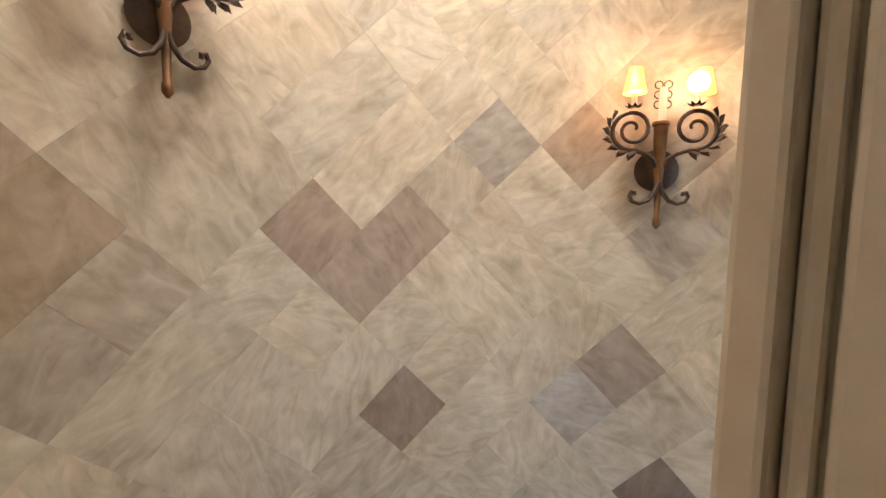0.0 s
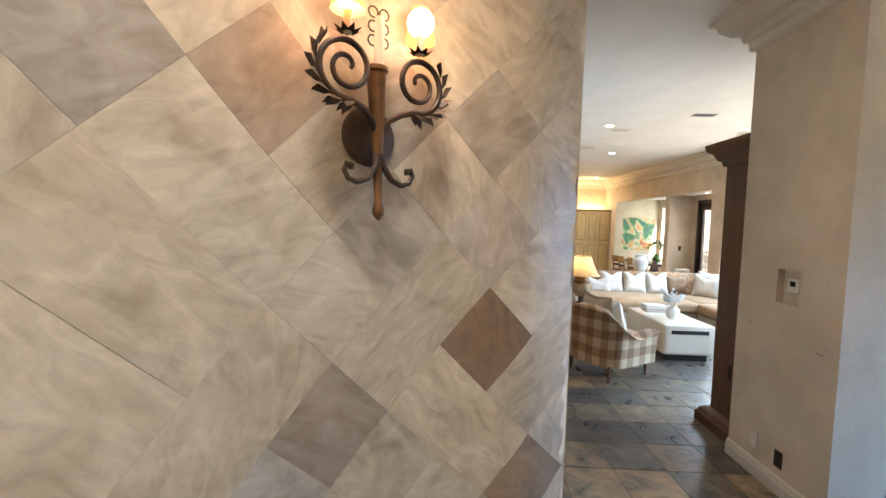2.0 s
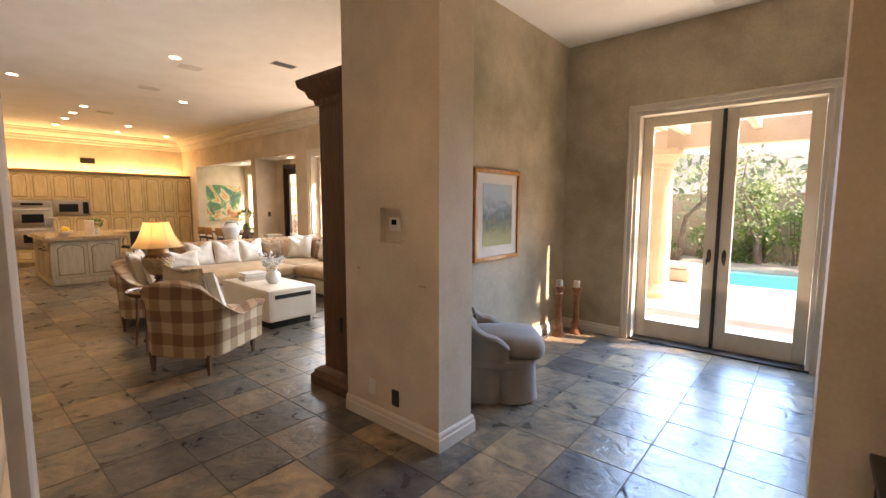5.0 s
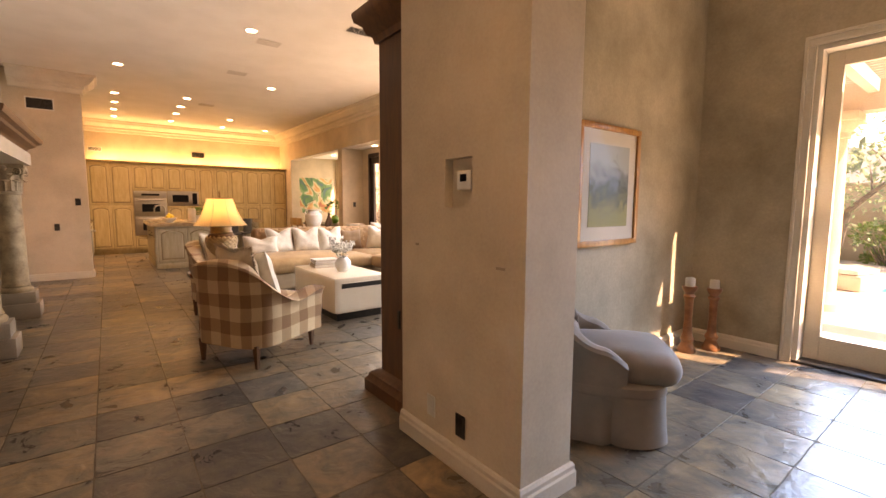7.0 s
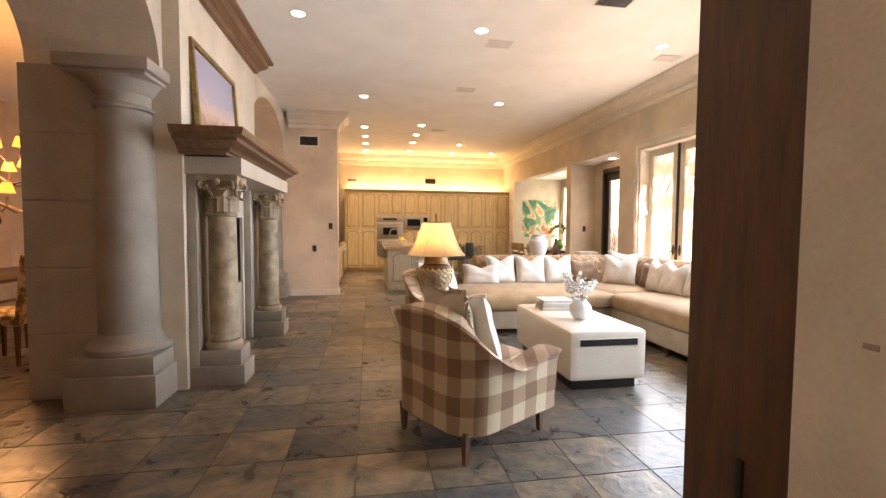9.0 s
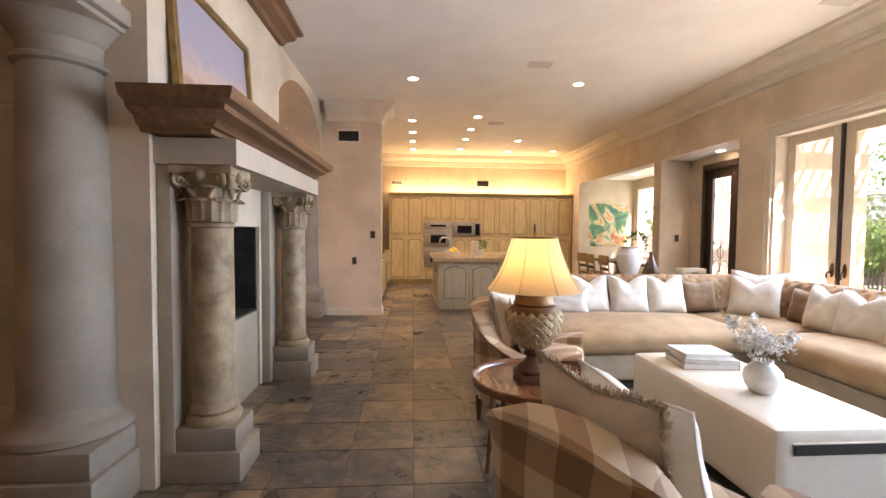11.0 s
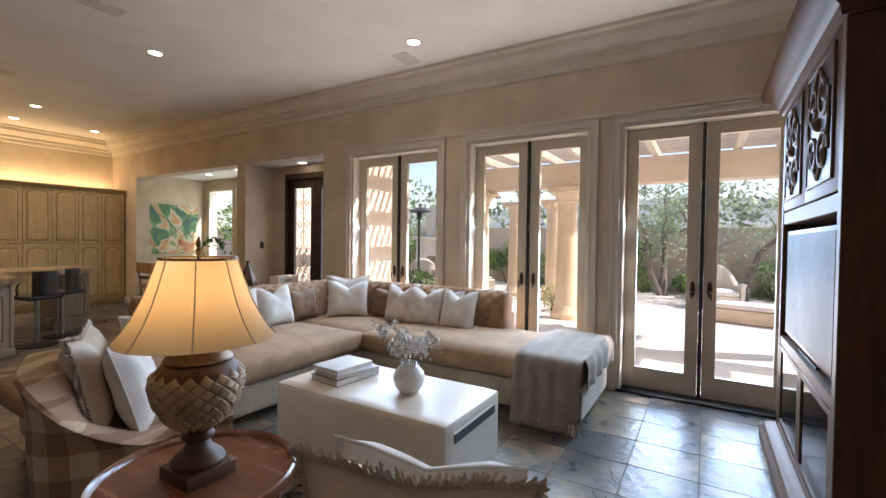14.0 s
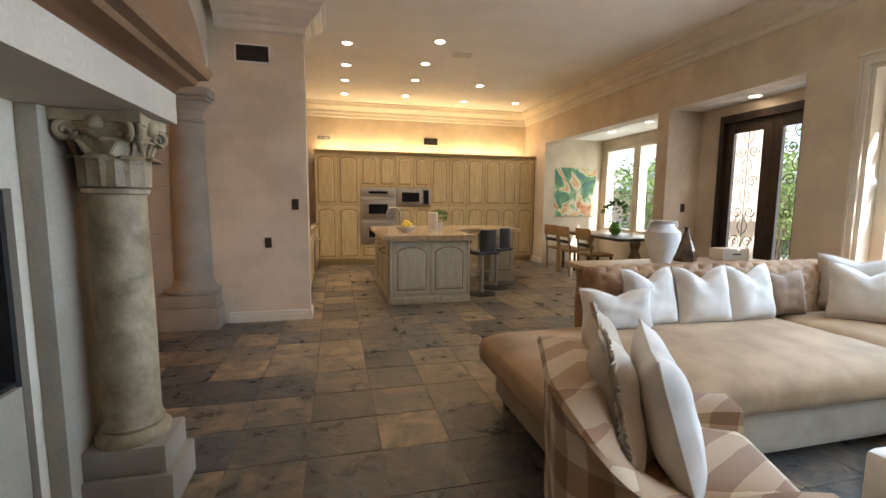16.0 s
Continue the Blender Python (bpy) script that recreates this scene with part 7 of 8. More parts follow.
part("body", lathe([(0.12, 0), (0.28, 0.2), (0.33, 0.42), (0.25, 0.62), (0.12, 0.70), (0.13, 0.75), (0.1, 0.75)], 28), surf("pale_terracotta", (0.42, 0.26, 0.18), (0.55, 0.37, 0.28), 4, 0.8, 0.05, 60), jar)

# planting
TREE = leafy(surf("olive_leaf", (0.22, 0.30, 0.16), (0.40, 0.48, 0.30), 1.2, 0.55, 0.0, 40, spread=0.25))
HEDGE = leafy(surf("hedge_leaf", (0.11, 0.19, 0.05), (0.27, 0.39, 0.12), 1.5, 0.5, 0.0, 40, spread=0.25))
# Distant leaves: haze is put into their paler, greyer colour.
FAR_LEAF = surf("far_leaf_hazed", (0.16, 0.23, 0.13), (0.30, 0.37, 0.25), 0.6, 0.7, 0.0, 20, spread=0.25)
BARK = surf("grey_bark", (0.13, 0.10, 0.075), (0.24, 0.19, 0.15), 8, 0.9, 0.1, 40, stretch=(1, 1, 0.3))


def tree(m, h, spread, seed, label, leaf=None, n=2000, size=0.10):
    rnd = random.Random(seed)
    t = thing("tree", m, label, "tree")
    trunk, crown = bmesh.new(), bmesh.new()
    limbs = []
    for k in range(3):
        a = rnd.uniform(0, 6.28) + k * 2.1
        p = Vector((0, 0, 0))
        pts, rad = [p], [0.09 * h / 3.5]
        d = Vector((0.35 * math.cos(a), 0.35 * math.sin(a), 1)).normalized()
        for i in range(6):
            d = (d + Vector((rnd.gauss(0, 0.2), rnd.gauss(0, 0.2), 0.05))).normalized()
            p = p + d * h * 0.125
            pts.append(p)
            rad.append(0.085 * h / 3.5 * (1 - (i + 1) / 7.5))
        tube(pts, rad, 7, trunk)
        limbs += pts[3:]
        for q in pts[3:]:
            e = q + Vector((rnd.gauss(0, 1), rnd.gauss(0, 1), rnd.uniform(0.1, 0.8))).normalized() * spread * 0.5
            tube([q, q.lerp(e, 0.5) + Vector((0, 0, 0.06)), e], [0.025, 0.016, 0.006], 5, trunk)
            limbs.append(e)
    clumps = [c + Vector((rnd.gauss(0, spread * 0.22), rnd.gauss(0, spread * 0.22), rnd.gauss(0.1, spread * 0.16))) for c in limbs for _ in range(2)]
    for c in clumps:
        leaf_spray(crown, c, n // len(clumps), spread * rnd.uniform(0.2, 0.36), size, rnd, 0.8)
    part("trunk", trunk, BARK, t)
    part("crown", crown, leaf or TREE, t, "loose crown of small grey-green leaves", soft=False)
    return t


def bush(m, w, d, h, seed, leaf, n, size, name="bush", label="dense green garden shrub"):
    rnd = random.Random(seed)
    t = thing(name, m, label, "shrub")
    bm, st = bmesh.new(), bmesh.new()
    for k in range(7):
        x, y = rnd.uniform(-0.25, 0.25) * w, rnd.uniform(-0.25, 0.25) * d
        tube([(x * 0.4, y * 0.4, 0), (x, y, h * 0.4), (x * 1.5, y * 1.5, h * 0.75)], [0.03, 0.02, 0.008], 5, st)
    clumps = max(6, int(w * h * 3.5))
    for k in range(clumps):
        c = Vector((rnd.uniform(-0.5, 0.5) * w, rnd.uniform(-0.5, 0.5) * d, h * (0.12 + 0.80 * rnd.random() ** 0.8)))
        leaf_spray(bm, c, n // clumps, 0.20 + 0.16 * rnd.random() * h, size, rnd, 0.85)
    part("stems", st, BARK, t)
    part("leaves", bm, leaf, t, soft=False)
    return t


tree(pose(6.2, -14.4, -0.3), 4.2, 1.9, 1, "slender olive tree against the garden wall")
tree(pose(4.4, -14.2, -0.3), 4.4, 2.0, 2, "slender olive tree against the garden wall")
tree(pose(2.4, -14.8, -0.3), 3.6, 1.6, 5, "olive tree behind the pool")
tree(pose(14.5, -14.0, -0.3), 3.8, 1.6, 6, "olive tree beyond the patio")
tree(pose(14.2, -9.6, -0.3), 3.6, 1.8, 7, "leafy tree outside the nook windows", HEDGE, 2600, 0.12)
for x, y, w, h, s in ((7.4, -14.9, 1.8, 2.1, 3), (5.3, -15.2, 1.2, 0.9, 4), (3.3, -15.0, 2.2, 1.2, 5), (8.8, -14.9, 1.4, 1.5, 6), (11.0, -15.0, 2.0, 1.8, 8), (16.6, -15.0, 3.0, 2.3, 9), (20.0, -14.6, 3.2, 2.6, 10)):
    bush(pose(x, y, -0.3), w, 0.9, h, s, HEDGE, int(1100 * w * h ** 0.5), 0.10)
for x, w, h, s in ((1.6, 2.4, 2.5, 21), (-0.4, 2.6, 2.8, 22), (-2.6, 2.6, 2.5, 23), (-5.0, 3.0, 2.9, 24)):
    bush(pose(x, -14.7, -0.3), w, 1.2, h, s, HEDGE, int(1300 * w), 0.11, "hedge_shrub", "tall flowering hedge behind the pool")
for x, y, s in ((8.05, -9.9, 31), (7.2, -9.6, 32)):
    bush(pose(x, y, -0.06), 0.7, 0.6, 0.42, s, surf("yellow_green_leaf", (0.20, 0.22, 0.05), (0.42, 0.36, 0.14), 6, 0.6, 0, 40, spread=0.25), 500, 0.06, "low_shrub", "low yellow-green flowering shrub")
for x, y, w, h, s in ((13.0, -8.6, 1.6, 2.4, 41), (15.2, -8.3, 1.8, 2.6, 42), (17.0, -8.8, 1.8, 2.8, 43), (11.0, -8.2, 0.9, 1.7, 44)):
    bush(pose(x, y, -0.3), w, 0.9, h, s, HEDGE, int(900 * w), 0.11)
far = bmesh.new()
rnd = random.Random(77)
for k in range(46):
    x = -34 + 2.0 * k + rnd.uniform(-1, 1)
    leaf_spray(far, (x, -22 - rnd.uniform(0, 6), rnd.uniform(1.6, 3.6)), 110, rnd.uniform(1.2, 2.2), 0.42, rnd, 0.9)
tagged(part("far_trees", far, FAR_LEAF, soft=False), "belt of distant garden trees, haze put into their leaf colour", "trees", "", "stuff")
hill = bmesh.new()
pts = []
for i in range(61):
    x = -300 + 10 * i
    pts.append((x, 12 + 14 * noise.noise(Vector((x * 0.012, 3, 0))) + 4 * noise.noise(Vector((x * 0.05, 1, 0)))))
lo = [hill.verts.new((x, -190, -1)) for x, z in pts]
hi = [hill.verts.new((x, -230, 10 + z)) for x, z in pts]
for i in range(60):
    hill.faces.new((lo[i], lo[i + 1], hi[i + 1], hi[i]))
# Air haze over the hill is put into its grey colour.
tagged(part("backdrop", hill, surf("hazy_hill", (0.22, 0.24, 0.24), (0.30, 0.31, 0.30), 0.05, 0.95, 0, 2)), "hazy desert hill", "hill", "", "structure")

# ---- ceiling lights, grilles, plates ----
can0 = None
LIT = [(7.76, -0.17), (7.80, -2.07), (7.82, -4.25), (10.46, -0.78), (10.46, -3.07), (12.69, -0.76), (13.66, -0.77), (14.55, -0.77), (15.56, -0.78), (12.32, -1.94), (13.28, -1.94), (14.22, -1.95), (15.41, -1.96), (14.28, -3.15), (15.57, -3.22), (15.43, -4.34)]
for x, y in LIT:
    if can0 is None:
        can0 = thing("recessed_light", (x, y, H), "round recessed ceiling light with a white ring, lit", "ceiling light", "recessed lights")
        part("ring", lathe([(0.062, -0.001), (0.085, -0.001), (0.088, -0.006), (0.080, -0.010), (0.062, -0.006)], 28, cap=False), PLASTIC_WHITE, can0)
        part("lens", lathe([(0.001, -0.004), (0.062, -0.004), (0.062, -0.002), (0.001, -0.002)], 24, cap=False), CAN_GLOW, can0, "glowing lens")
    else:
        copy_thing(can0, pose(x, y, H))
FROST = surf("frosted_unlit_lens", (0.40, 0.40, 0.38), (0.52, 0.51, 0.48), 12, 0.35, 0.0, 80)
off0 = thing("recessed_light", (3.20, -3.70, H), "round recessed ceiling light with a white ring, unlit", "ceiling light", "hall recessed lights")
part("ring", lathe([(0.062, -0.001), (0.085, -0.001), (0.088, -0.006), (0.080, -0.010), (0.062, -0.006)], 28, cap=False), PLASTIC_WHITE, off0)
part("lens", lathe([(0.001, -0.004), (0.058, -0.004), (0.062, -0.002), (0.001, -0.002)], 24, cap=False), FROST, off0, "frosted grey lens")
copy_thing(off0, pose(1.4, -3.7, H))
for x, y in LIT:
    down_spot("can_light", (x, y, H - 0.03), 20 if x > 12 else (3 if y > -0.5 else 9), WARM)
down_spot("can_light", (10.8, -5.42, 2.62), 5, WARM)
# Added, unseen hall can that brightens the plaster wall end.
down_spot("can_light", (2.6, -0.95, H - 0.03), 7, (1.0, 0.74, 0.48))
# Added, unseen foyer downlight, placed to brighten the round wall's top.
down_spot("can_light", (0.62, 0.58, H - 0.03), 58, (1.0, 0.97, 0.92), 100).data.shadow_soft_size = 0.22
# Ring and lens for the added hall can.
copy_thing(can0, pose(2.6, -0.95, H))
# Ring and lens for the added foyer downlight.
copy_thing(can0, pose(0.62, 0.58, H))
copy_thing(can0, pose(10.8, -5.42, 2.65))
for x, y in ((13.2, -5.9), (14.4, -6.0)):
    copy_thing(can0, pose(x, y, 2.78))

SPK = surf("white_speaker_grille", (0.60, 0.56, 0.50), (0.66, 0.62, 0.56), 8, 0.7, 0.05, 400)
sp0 = None
for x, y in ((8.10, -2.36), (8.12, -4.54), (9.82, -2.34), (12.75, -2.36), (2.08, -4.68)):
    if sp0 is None:
        sp0 = thing("ceiling_speaker", (x, y, H), "flat square white speaker grille in the ceiling", "speaker", "ceiling speakers")
        part("frame", boxes((-0.10, -0.15, -0.008, 0.10, 0.15, -0.001), bevel=0.002, seg=1), PLASTIC_WHITE, sp0)
        part("grille", boxes((-0.088, -0.138, -0.0105, 0.088, 0.138, -0.0085)), SPK, sp0)
    else:
        copy_thing(sp0, pose(x, y, H))


def grille(m, w, h, mat, label, n=7):
    g = thing("air_grille", m, label, "air vent", "air grilles")
    part("frame", boxes((-w / 2, -0.012, -h / 2, w / 2, 0, -h / 2 + 0.018), (-w / 2, -0.012, h / 2 - 0.018, w / 2, 0, h / 2), (-w / 2, -0.012, -h / 2 + 0.018, -w / 2 + 0.018, 0, h / 2 - 0.018), (w / 2 - 0.018, -0.012, -h / 2 + 0.018, w / 2, 0, h / 2 - 0.018)), mat, g)
    part("backing", boxes((-w / 2 + 0.016, -0.003, -h / 2 + 0.016, w / 2 - 0.016, -0.001, h / 2 - 0.016)), BLACK, g)
    for k in range(n):
        z = -h / 2 + 0.018 + (h - 0.036) * (k + 0.5) / n
        part("slat", boxes((-w / 2 + 0.018, -0.010, z - 0.002, w / 2 - 0.018, -0.004, z + 0.002)), mat if n < 6 else PLASTIC_DARK, g)
    return g


grille(pose(11.716, 0.26, 2.93, 0, 0, -90), 0.36, 0.20, PLASTIC_WHITE, "dark air grille in a white frame high on the wall end", 9)
grille(pose(16.452, -0.35, 2.71, 0, 0, -90), 0.30, 0.12, PLASTIC_WHITE, "pale air grille above the kitchen cabinets", 5)
grille(pose(16.452, -2.71, 2.72, 0, 0, -90), 0.32, 0.15, PLASTIC_DARK, "dark air grille above the kitchen cabinets", 9)
grille(pose(7.0, -3.15, H - 0.001, -90), 0.20, 0.36, PLASTIC_WHITE, "white slotted air grille in the ceiling", 8)


def plate(m, w, h, mat, label, kind):
    p = thing(kind, m, label, kind.replace("_", " "))
    part("cover", boxes((-w / 2, -0.006, -h / 2, w / 2, 0, h / 2), bevel=0.002, seg=1), mat, p)
    for z in (-0.025, 0.025):
        part("insert", boxes((-0.016, -0.009, z - 0.017, 0.016, -0.0062, z + 0.017), bevel=0.002, seg=1), mat, p)
    return p


plate(pose(11.717, -0.13, 1.33, 0, 0, -90), 0.075, 0.12, PLASTIC_DARK, "dark bronze switch plate on the wall end", "light_switch")
plate(pose(11.717, 0.17, 0.90, 0, 0, -90), 0.07, 0.115, PLASTIC_DARK, "dark bronze outlet on the wall end", "wall_outlet")
plate(pose(11.737, -5.36, 1.31, 0, 0, -90), 0.07, 0.115, PLASTIC_DARK, "dark switch plate in the entry alcove", "light_switch")
plate(pose(3.42, -1.832, 0.235, 0, 0, 180), 0.07, 0.115, PLASTIC_DARK, "dark bronze outlet low on the wall end", "wall_outlet")
plate(pose(3.66, -1.832, 0.25, 0, 0, 180), 0.07, 0.115, PLASTIC_WHITE, "blank cream plate low on the wall end", "blank_plate")
th = thing("thermostat", (3.445, -1.884, 1.425), "small white thermostat with a dark screen in a wall niche", "thermostat")
part("case", boxes((-0.05, 0, -0.045, 0.05, 0.028, 0.045), bevel=0.006), PLASTIC_WHITE, th)
part("screen", boxes((-0.022, 0.0282, -0.005, 0.024, 0.030, 0.030)), DARK_GLASS, th, "dark screen")
SMUDGE = surf("grey_plaster_scuff", (0.33, 0.26, 0.19), (0.40, 0.33, 0.25), 20, 0.9, 0.05, 100)
scf = tagged(new("trim_scuffs"), "faint scuff marks on the plaster wall end", "scuff", "", "structure")
for x, z, w in ((3.17, 1.04, 0.055), (3.80, 1.10, 0.03)):
    part("scuff", boxes((x - w / 2, -1.836, z - 0.006, x + w / 2, -1.8335, z + 0.006), bevel=0.001, seg=1), SMUDGE, scf)

# ---- slate floor ----
def slate_material():
    """Slate: split layers of grey, blue-grey and rust, each tile its own tone, sealed to a low sheen."""
    mats = []
    for joined in (False, True):
        m, nt, b = nodes_of("slate_joined" if joined else "slate")
        tc = nt.nodes.new("ShaderNodeTexCoord")
        if joined:
            rnd_out = nt.nodes.new("ShaderNodeNewGeometry").outputs["Random Per Island"]
        else:
            rnd_out = nt.nodes.new("ShaderNodeObjectInfo").outputs["Random"]
        cb = nt.nodes.new("ShaderNodeCombineXYZ")
        for i in range(3):
            nt.links.new(rnd_out, cb.inputs[i])
        sh = nt.nodes.new("ShaderNodeVectorMath")
        sh.operation = "MULTIPLY_ADD"
        nt.links.new(cb.outputs[0], sh.inputs[0])
        sh.inputs[1].default_value = (91.0, 57.0, 33.0)
        nt.links.new(tc.outputs["Object"], sh.inputs[2])
        tone = nt.nodes.new("ShaderNodeValToRGB")
        e = tone.color_ramp.elements
        e[0].position, e[0].color = 0.0, (0.060, 0.060, 0.063, 1)
        e[1].position, e[1].color = 1.0, (0.25, 0.198, 0.135, 1)
        for p, c in ((0.18, (0.095, 0.09, 0.084, 1)), (0.38, (0.17, 0.143, 0.108, 1)), (0.58, (0.20, 0.163, 0.117, 1)), (0.76, (0.085, 0.088, 0.094, 1)), (0.86, (0.14, 0.125, 0.105, 1))):
            e.new(p).color = c
        nt.links.new(rnd_out, tone.inputs[0])
        cloud = add(nt, "ShaderNodeTexNoise", Scale=5.0, Detail=6.0, Roughness=0.6, Distortion=0.6)
        nt.links.new(sh.outputs[0], cloud.inputs["Vector"])
        rust = nt.nodes.new("ShaderNodeValToRGB")
        rust.color_ramp.elements[0].position, rust.color_ramp.elements[1].position = 0.42, 0.68
        rust.color_ramp.elements[0].color, rust.color_ramp.elements[1].color = (0.66, 0.66, 0.67, 1), (1.85, 1.60, 1.30, 1)
        nt.links.new(cloud.outputs["Fac"], rust.inputs[0])
        mul = nt.nodes.new("ShaderNodeMix")
        mul.data_type, mul.blend_type = "RGBA", "MULTIPLY"
        mul.inputs["Factor"].default_value = 1.0
        nt.links.new(tone.outputs[0], mul.inputs["A"])
        nt.links.new(rust.outputs[0], mul.inputs["B"])
        nt.links.new(mul.outputs["Result"], b.inputs["Base Color"])
        cleft = add(nt, "ShaderNodeTexNoise", Scale=7.0, Detail=4.0, Roughness=0.5, Distortion=1.2)
        nt.links.new(sh.outputs[0], cleft.inputs["Vector"])
        step = nt.nodes.new("ShaderNodeMath")
        step.operation = "SNAP"
        step.inputs[1].default_value = 0.09
        nt.links.new(cleft.outputs["Fac"], step.inputs[0])
        fine = add(nt, "ShaderNodeTexNoise", Scale=60.0, Detail=4.0)
        nt.links.new(sh.outputs[0], fine.inputs["Vector"])
        hh = nt.nodes.new("ShaderNodeMath")
        hh.operation = "MULTIPLY_ADD"
        nt.links.new(fine.outputs["Fac"], hh.inputs[0])
        hh.inputs[1].default_value = 0.12
        nt.links.new(step.outputs[0], hh.inputs[2])
        h2 = nt.nodes.new("ShaderNodeMath")
        h2.operation = "MULTIPLY_ADD"
        nt.links.new(cleft.outputs["Fac"], h2.inputs[0])
        h2.inputs[1].default_value = 1.2
        nt.links.new(hh.outputs[0], h2.inputs[2])
        bp = add(nt, "ShaderNodeBump", Strength=0.5, Distance=0.012)
        nt.links.new(h2.outputs[0], bp.inputs["Height"])
        nt.links.new(bp.outputs[0], b.inputs["Normal"])
        mr = nt.nodes.new("ShaderNodeMapRange")
        mr.inputs["To Min"].default_value, mr.inputs["To Max"].default_value = 0.20, 0.40
        nt.links.new(cloud.outputs["Fac"], mr.inputs[0])
        nt.links.new(mr.outputs[0], b.inputs["Roughness"])
        mats.append(m)
    return mats


SLATE, SLATE_JOINED = slate_material()


def tile_outline(rnd, g=0.0018):
    s = TILE / 2 - g
    pts = []
    for k in range(4):
        a = math.pi / 2 * k
        for t in (-0.94, -0.5, 0.0, 0.5, 0.94):
            p = Vector((s - rnd.uniform(0, 0.0028), t * s))
            pts.append((p.x * math.cos(a) - p.y * math.sin(a), p.x * math.sin(a) + p.y * math.cos(a)))
    return pts


def tile_into(bm, pts, ox, oy, z, tilt):
    lo = [bm.verts.new((ox + x, oy + y, -0.006)) for x, y in pts]
    up = [bm.verts.new((ox + x * 0.9985, oy + y * 0.9985, z - 0.0004 + tilt[0] * x + tilt[1] * y)) for x, y in pts]
    hi = [bm.verts.new((ox + x * 0.9965, oy + y * 0.9965, z + tilt[0] * x + tilt[1] * y)) for x, y in pts]
    n = len(pts)
    for i in range(n):
        j = (i + 1) % n
        bm.faces.new((lo[i], lo[j], up[j], up[i]))
        bm.faces.new((up[i], up[j], hi[j], hi[i]))
    bm.faces.new(hi)


floor_ob = bpy.data.objects["floor"]
rnd = random.Random(5)
variants = []
for k in range(8):
    bm = bmesh.new()
    tile_into(bm, tile_outline(rnd), 0, 0, -0.0005 * rnd.random(), (rnd.gauss(0, 0.0012), rnd.gauss(0, 0.0012)))
    me = mesh_of(bm, "slate_tile")
    me.materials.append(SLATE)
    variants.append(me)
rest = bmesh.new()
X0, Y0 = 0.027, 0.0
near = 0
for i in range(-1, 42):
    for j in range(-17, 14):
        cx, cy = X0 + TILE * (i + 0.5), Y0 + TILE * (j + 0.5)
        if not (-0.2 < cx < 16.4 and -5.2 < cy < 5.4):
            if not (9.94 < cx < 15.5 and -6.5 < cy <= -5.2 and (cx > 11.9 or cy > -5.6)):
                continue
        if (1.2 < cx < 4.2 and 0.45 < cy < 1.5) or (6.95 < cx < 9.0 and 0.75 < cy < 1.5):
            continue
        close = (1.5 < cx < 9.9 and -2.3 < cy < 0.6) or (1.3 < cx < 3.7 and cy < -1.9 and cy > -5.05) or (4.5 < cx < 6.2 and -5.05 < cy < -2.3)
        if close and near < 300:
            near += 1
            o = new("slate_tile", variants[(i * 7 + j * 3) % 8])
            o.parent = floor_ob
            o.matrix_basis = pose(cx, cy, 0.0, 0, 0, 90 * ((i + 2 * j) % 4))
        else:
            tile_into(rest, tile_outline(rnd), cx, cy, -0.0005 * rnd.random(), (rnd.gauss(0, 0.001), rnd.gauss(0, 0.001)))
me = mesh_of(rest, "slate_tiles_far")
me.materials.append(SLATE_JOINED)
o = new("slate_tiles_far", me)
o.parent = floor_ob
tagged(o, "grey slate floor tiles", "", "", "stuff")

# ---- round stone wall ----
m, nt, b = nodes_of("quartzite_tile")
info = nt.nodes.new("ShaderNodeObjectInfo")
tc = nt.nodes.new("ShaderNodeTexCoord")
cb = nt.nodes.new("ShaderNodeCombineXYZ")
for i in range(3):
    nt.links.new(info.outputs["Random"], cb.inputs[i])
turn = nt.nodes.new("ShaderNodeMath")
turn.operation = "MULTIPLY"
turn.inputs[1].default_value = 25.0
nt.links.new(info.outputs["Random"], turn.inputs[0])
rot = nt.nodes.new("ShaderNodeVectorRotate")
rot.rotation_type = "Z_AXIS"
nt.links.new(tc.outputs["UV"], rot.inputs["Vector"])
nt.links.new(turn.outputs[0], rot.inputs["Angle"])
sh = nt.nodes.new("ShaderNodeVectorMath")
sh.operation = "MULTIPLY_ADD"
nt.links.new(cb.outputs[0], sh.inputs[0])
sh.inputs[1].default_value = (41.0, 67.0, 23.0)
nt.links.new(rot.outputs[0], sh.inputs[2])
mp = nt.nodes.new("ShaderNodeMapping")
mp.inputs["Scale"].default_value = (5.0, 12.0, 1.0)
nt.links.new(sh.outputs[0], mp.inputs[0])
vein = add(nt, "ShaderNodeTexNoise", Scale=1.9, Detail=5.0, Roughness=0.52, Distortion=1.5)
nt.links.new(mp.outputs[0], vein.inputs["Vector"])
cloud = add(nt, "ShaderNodeTexNoise", Scale=9.0, Detail=5.0, Roughness=0.6, Distortion=0.8)
nt.links.new(sh.outputs[0], cloud.inputs["Vector"])
both = nt.nodes.new("ShaderNodeMath")
both.operation = "MULTIPLY_ADD"
nt.links.new(vein.outputs["Fac"], both.inputs[0])
both.inputs[1].default_value = 0.58
half_c = nt.nodes.new("ShaderNodeMath")
half_c.operation = "MULTIPLY"
half_c.inputs[1].default_value = 0.62
nt.links.new(cloud.outputs["Fac"], half_c.inputs[0])
nt.links.new(half_c.outputs[0], both.inputs[2])
ramp = nt.nodes.new("ShaderNodeValToRGB")
e = ramp.color_ramp.elements
e[0].position, e[0].color = 0.42, (0.62, 0.565, 0.49, 1)
e[1].position, e[1].color = 0.80, (1.10, 1.08, 1.04, 1)
nt.links.new(both.outputs[0], ramp.inputs[0])
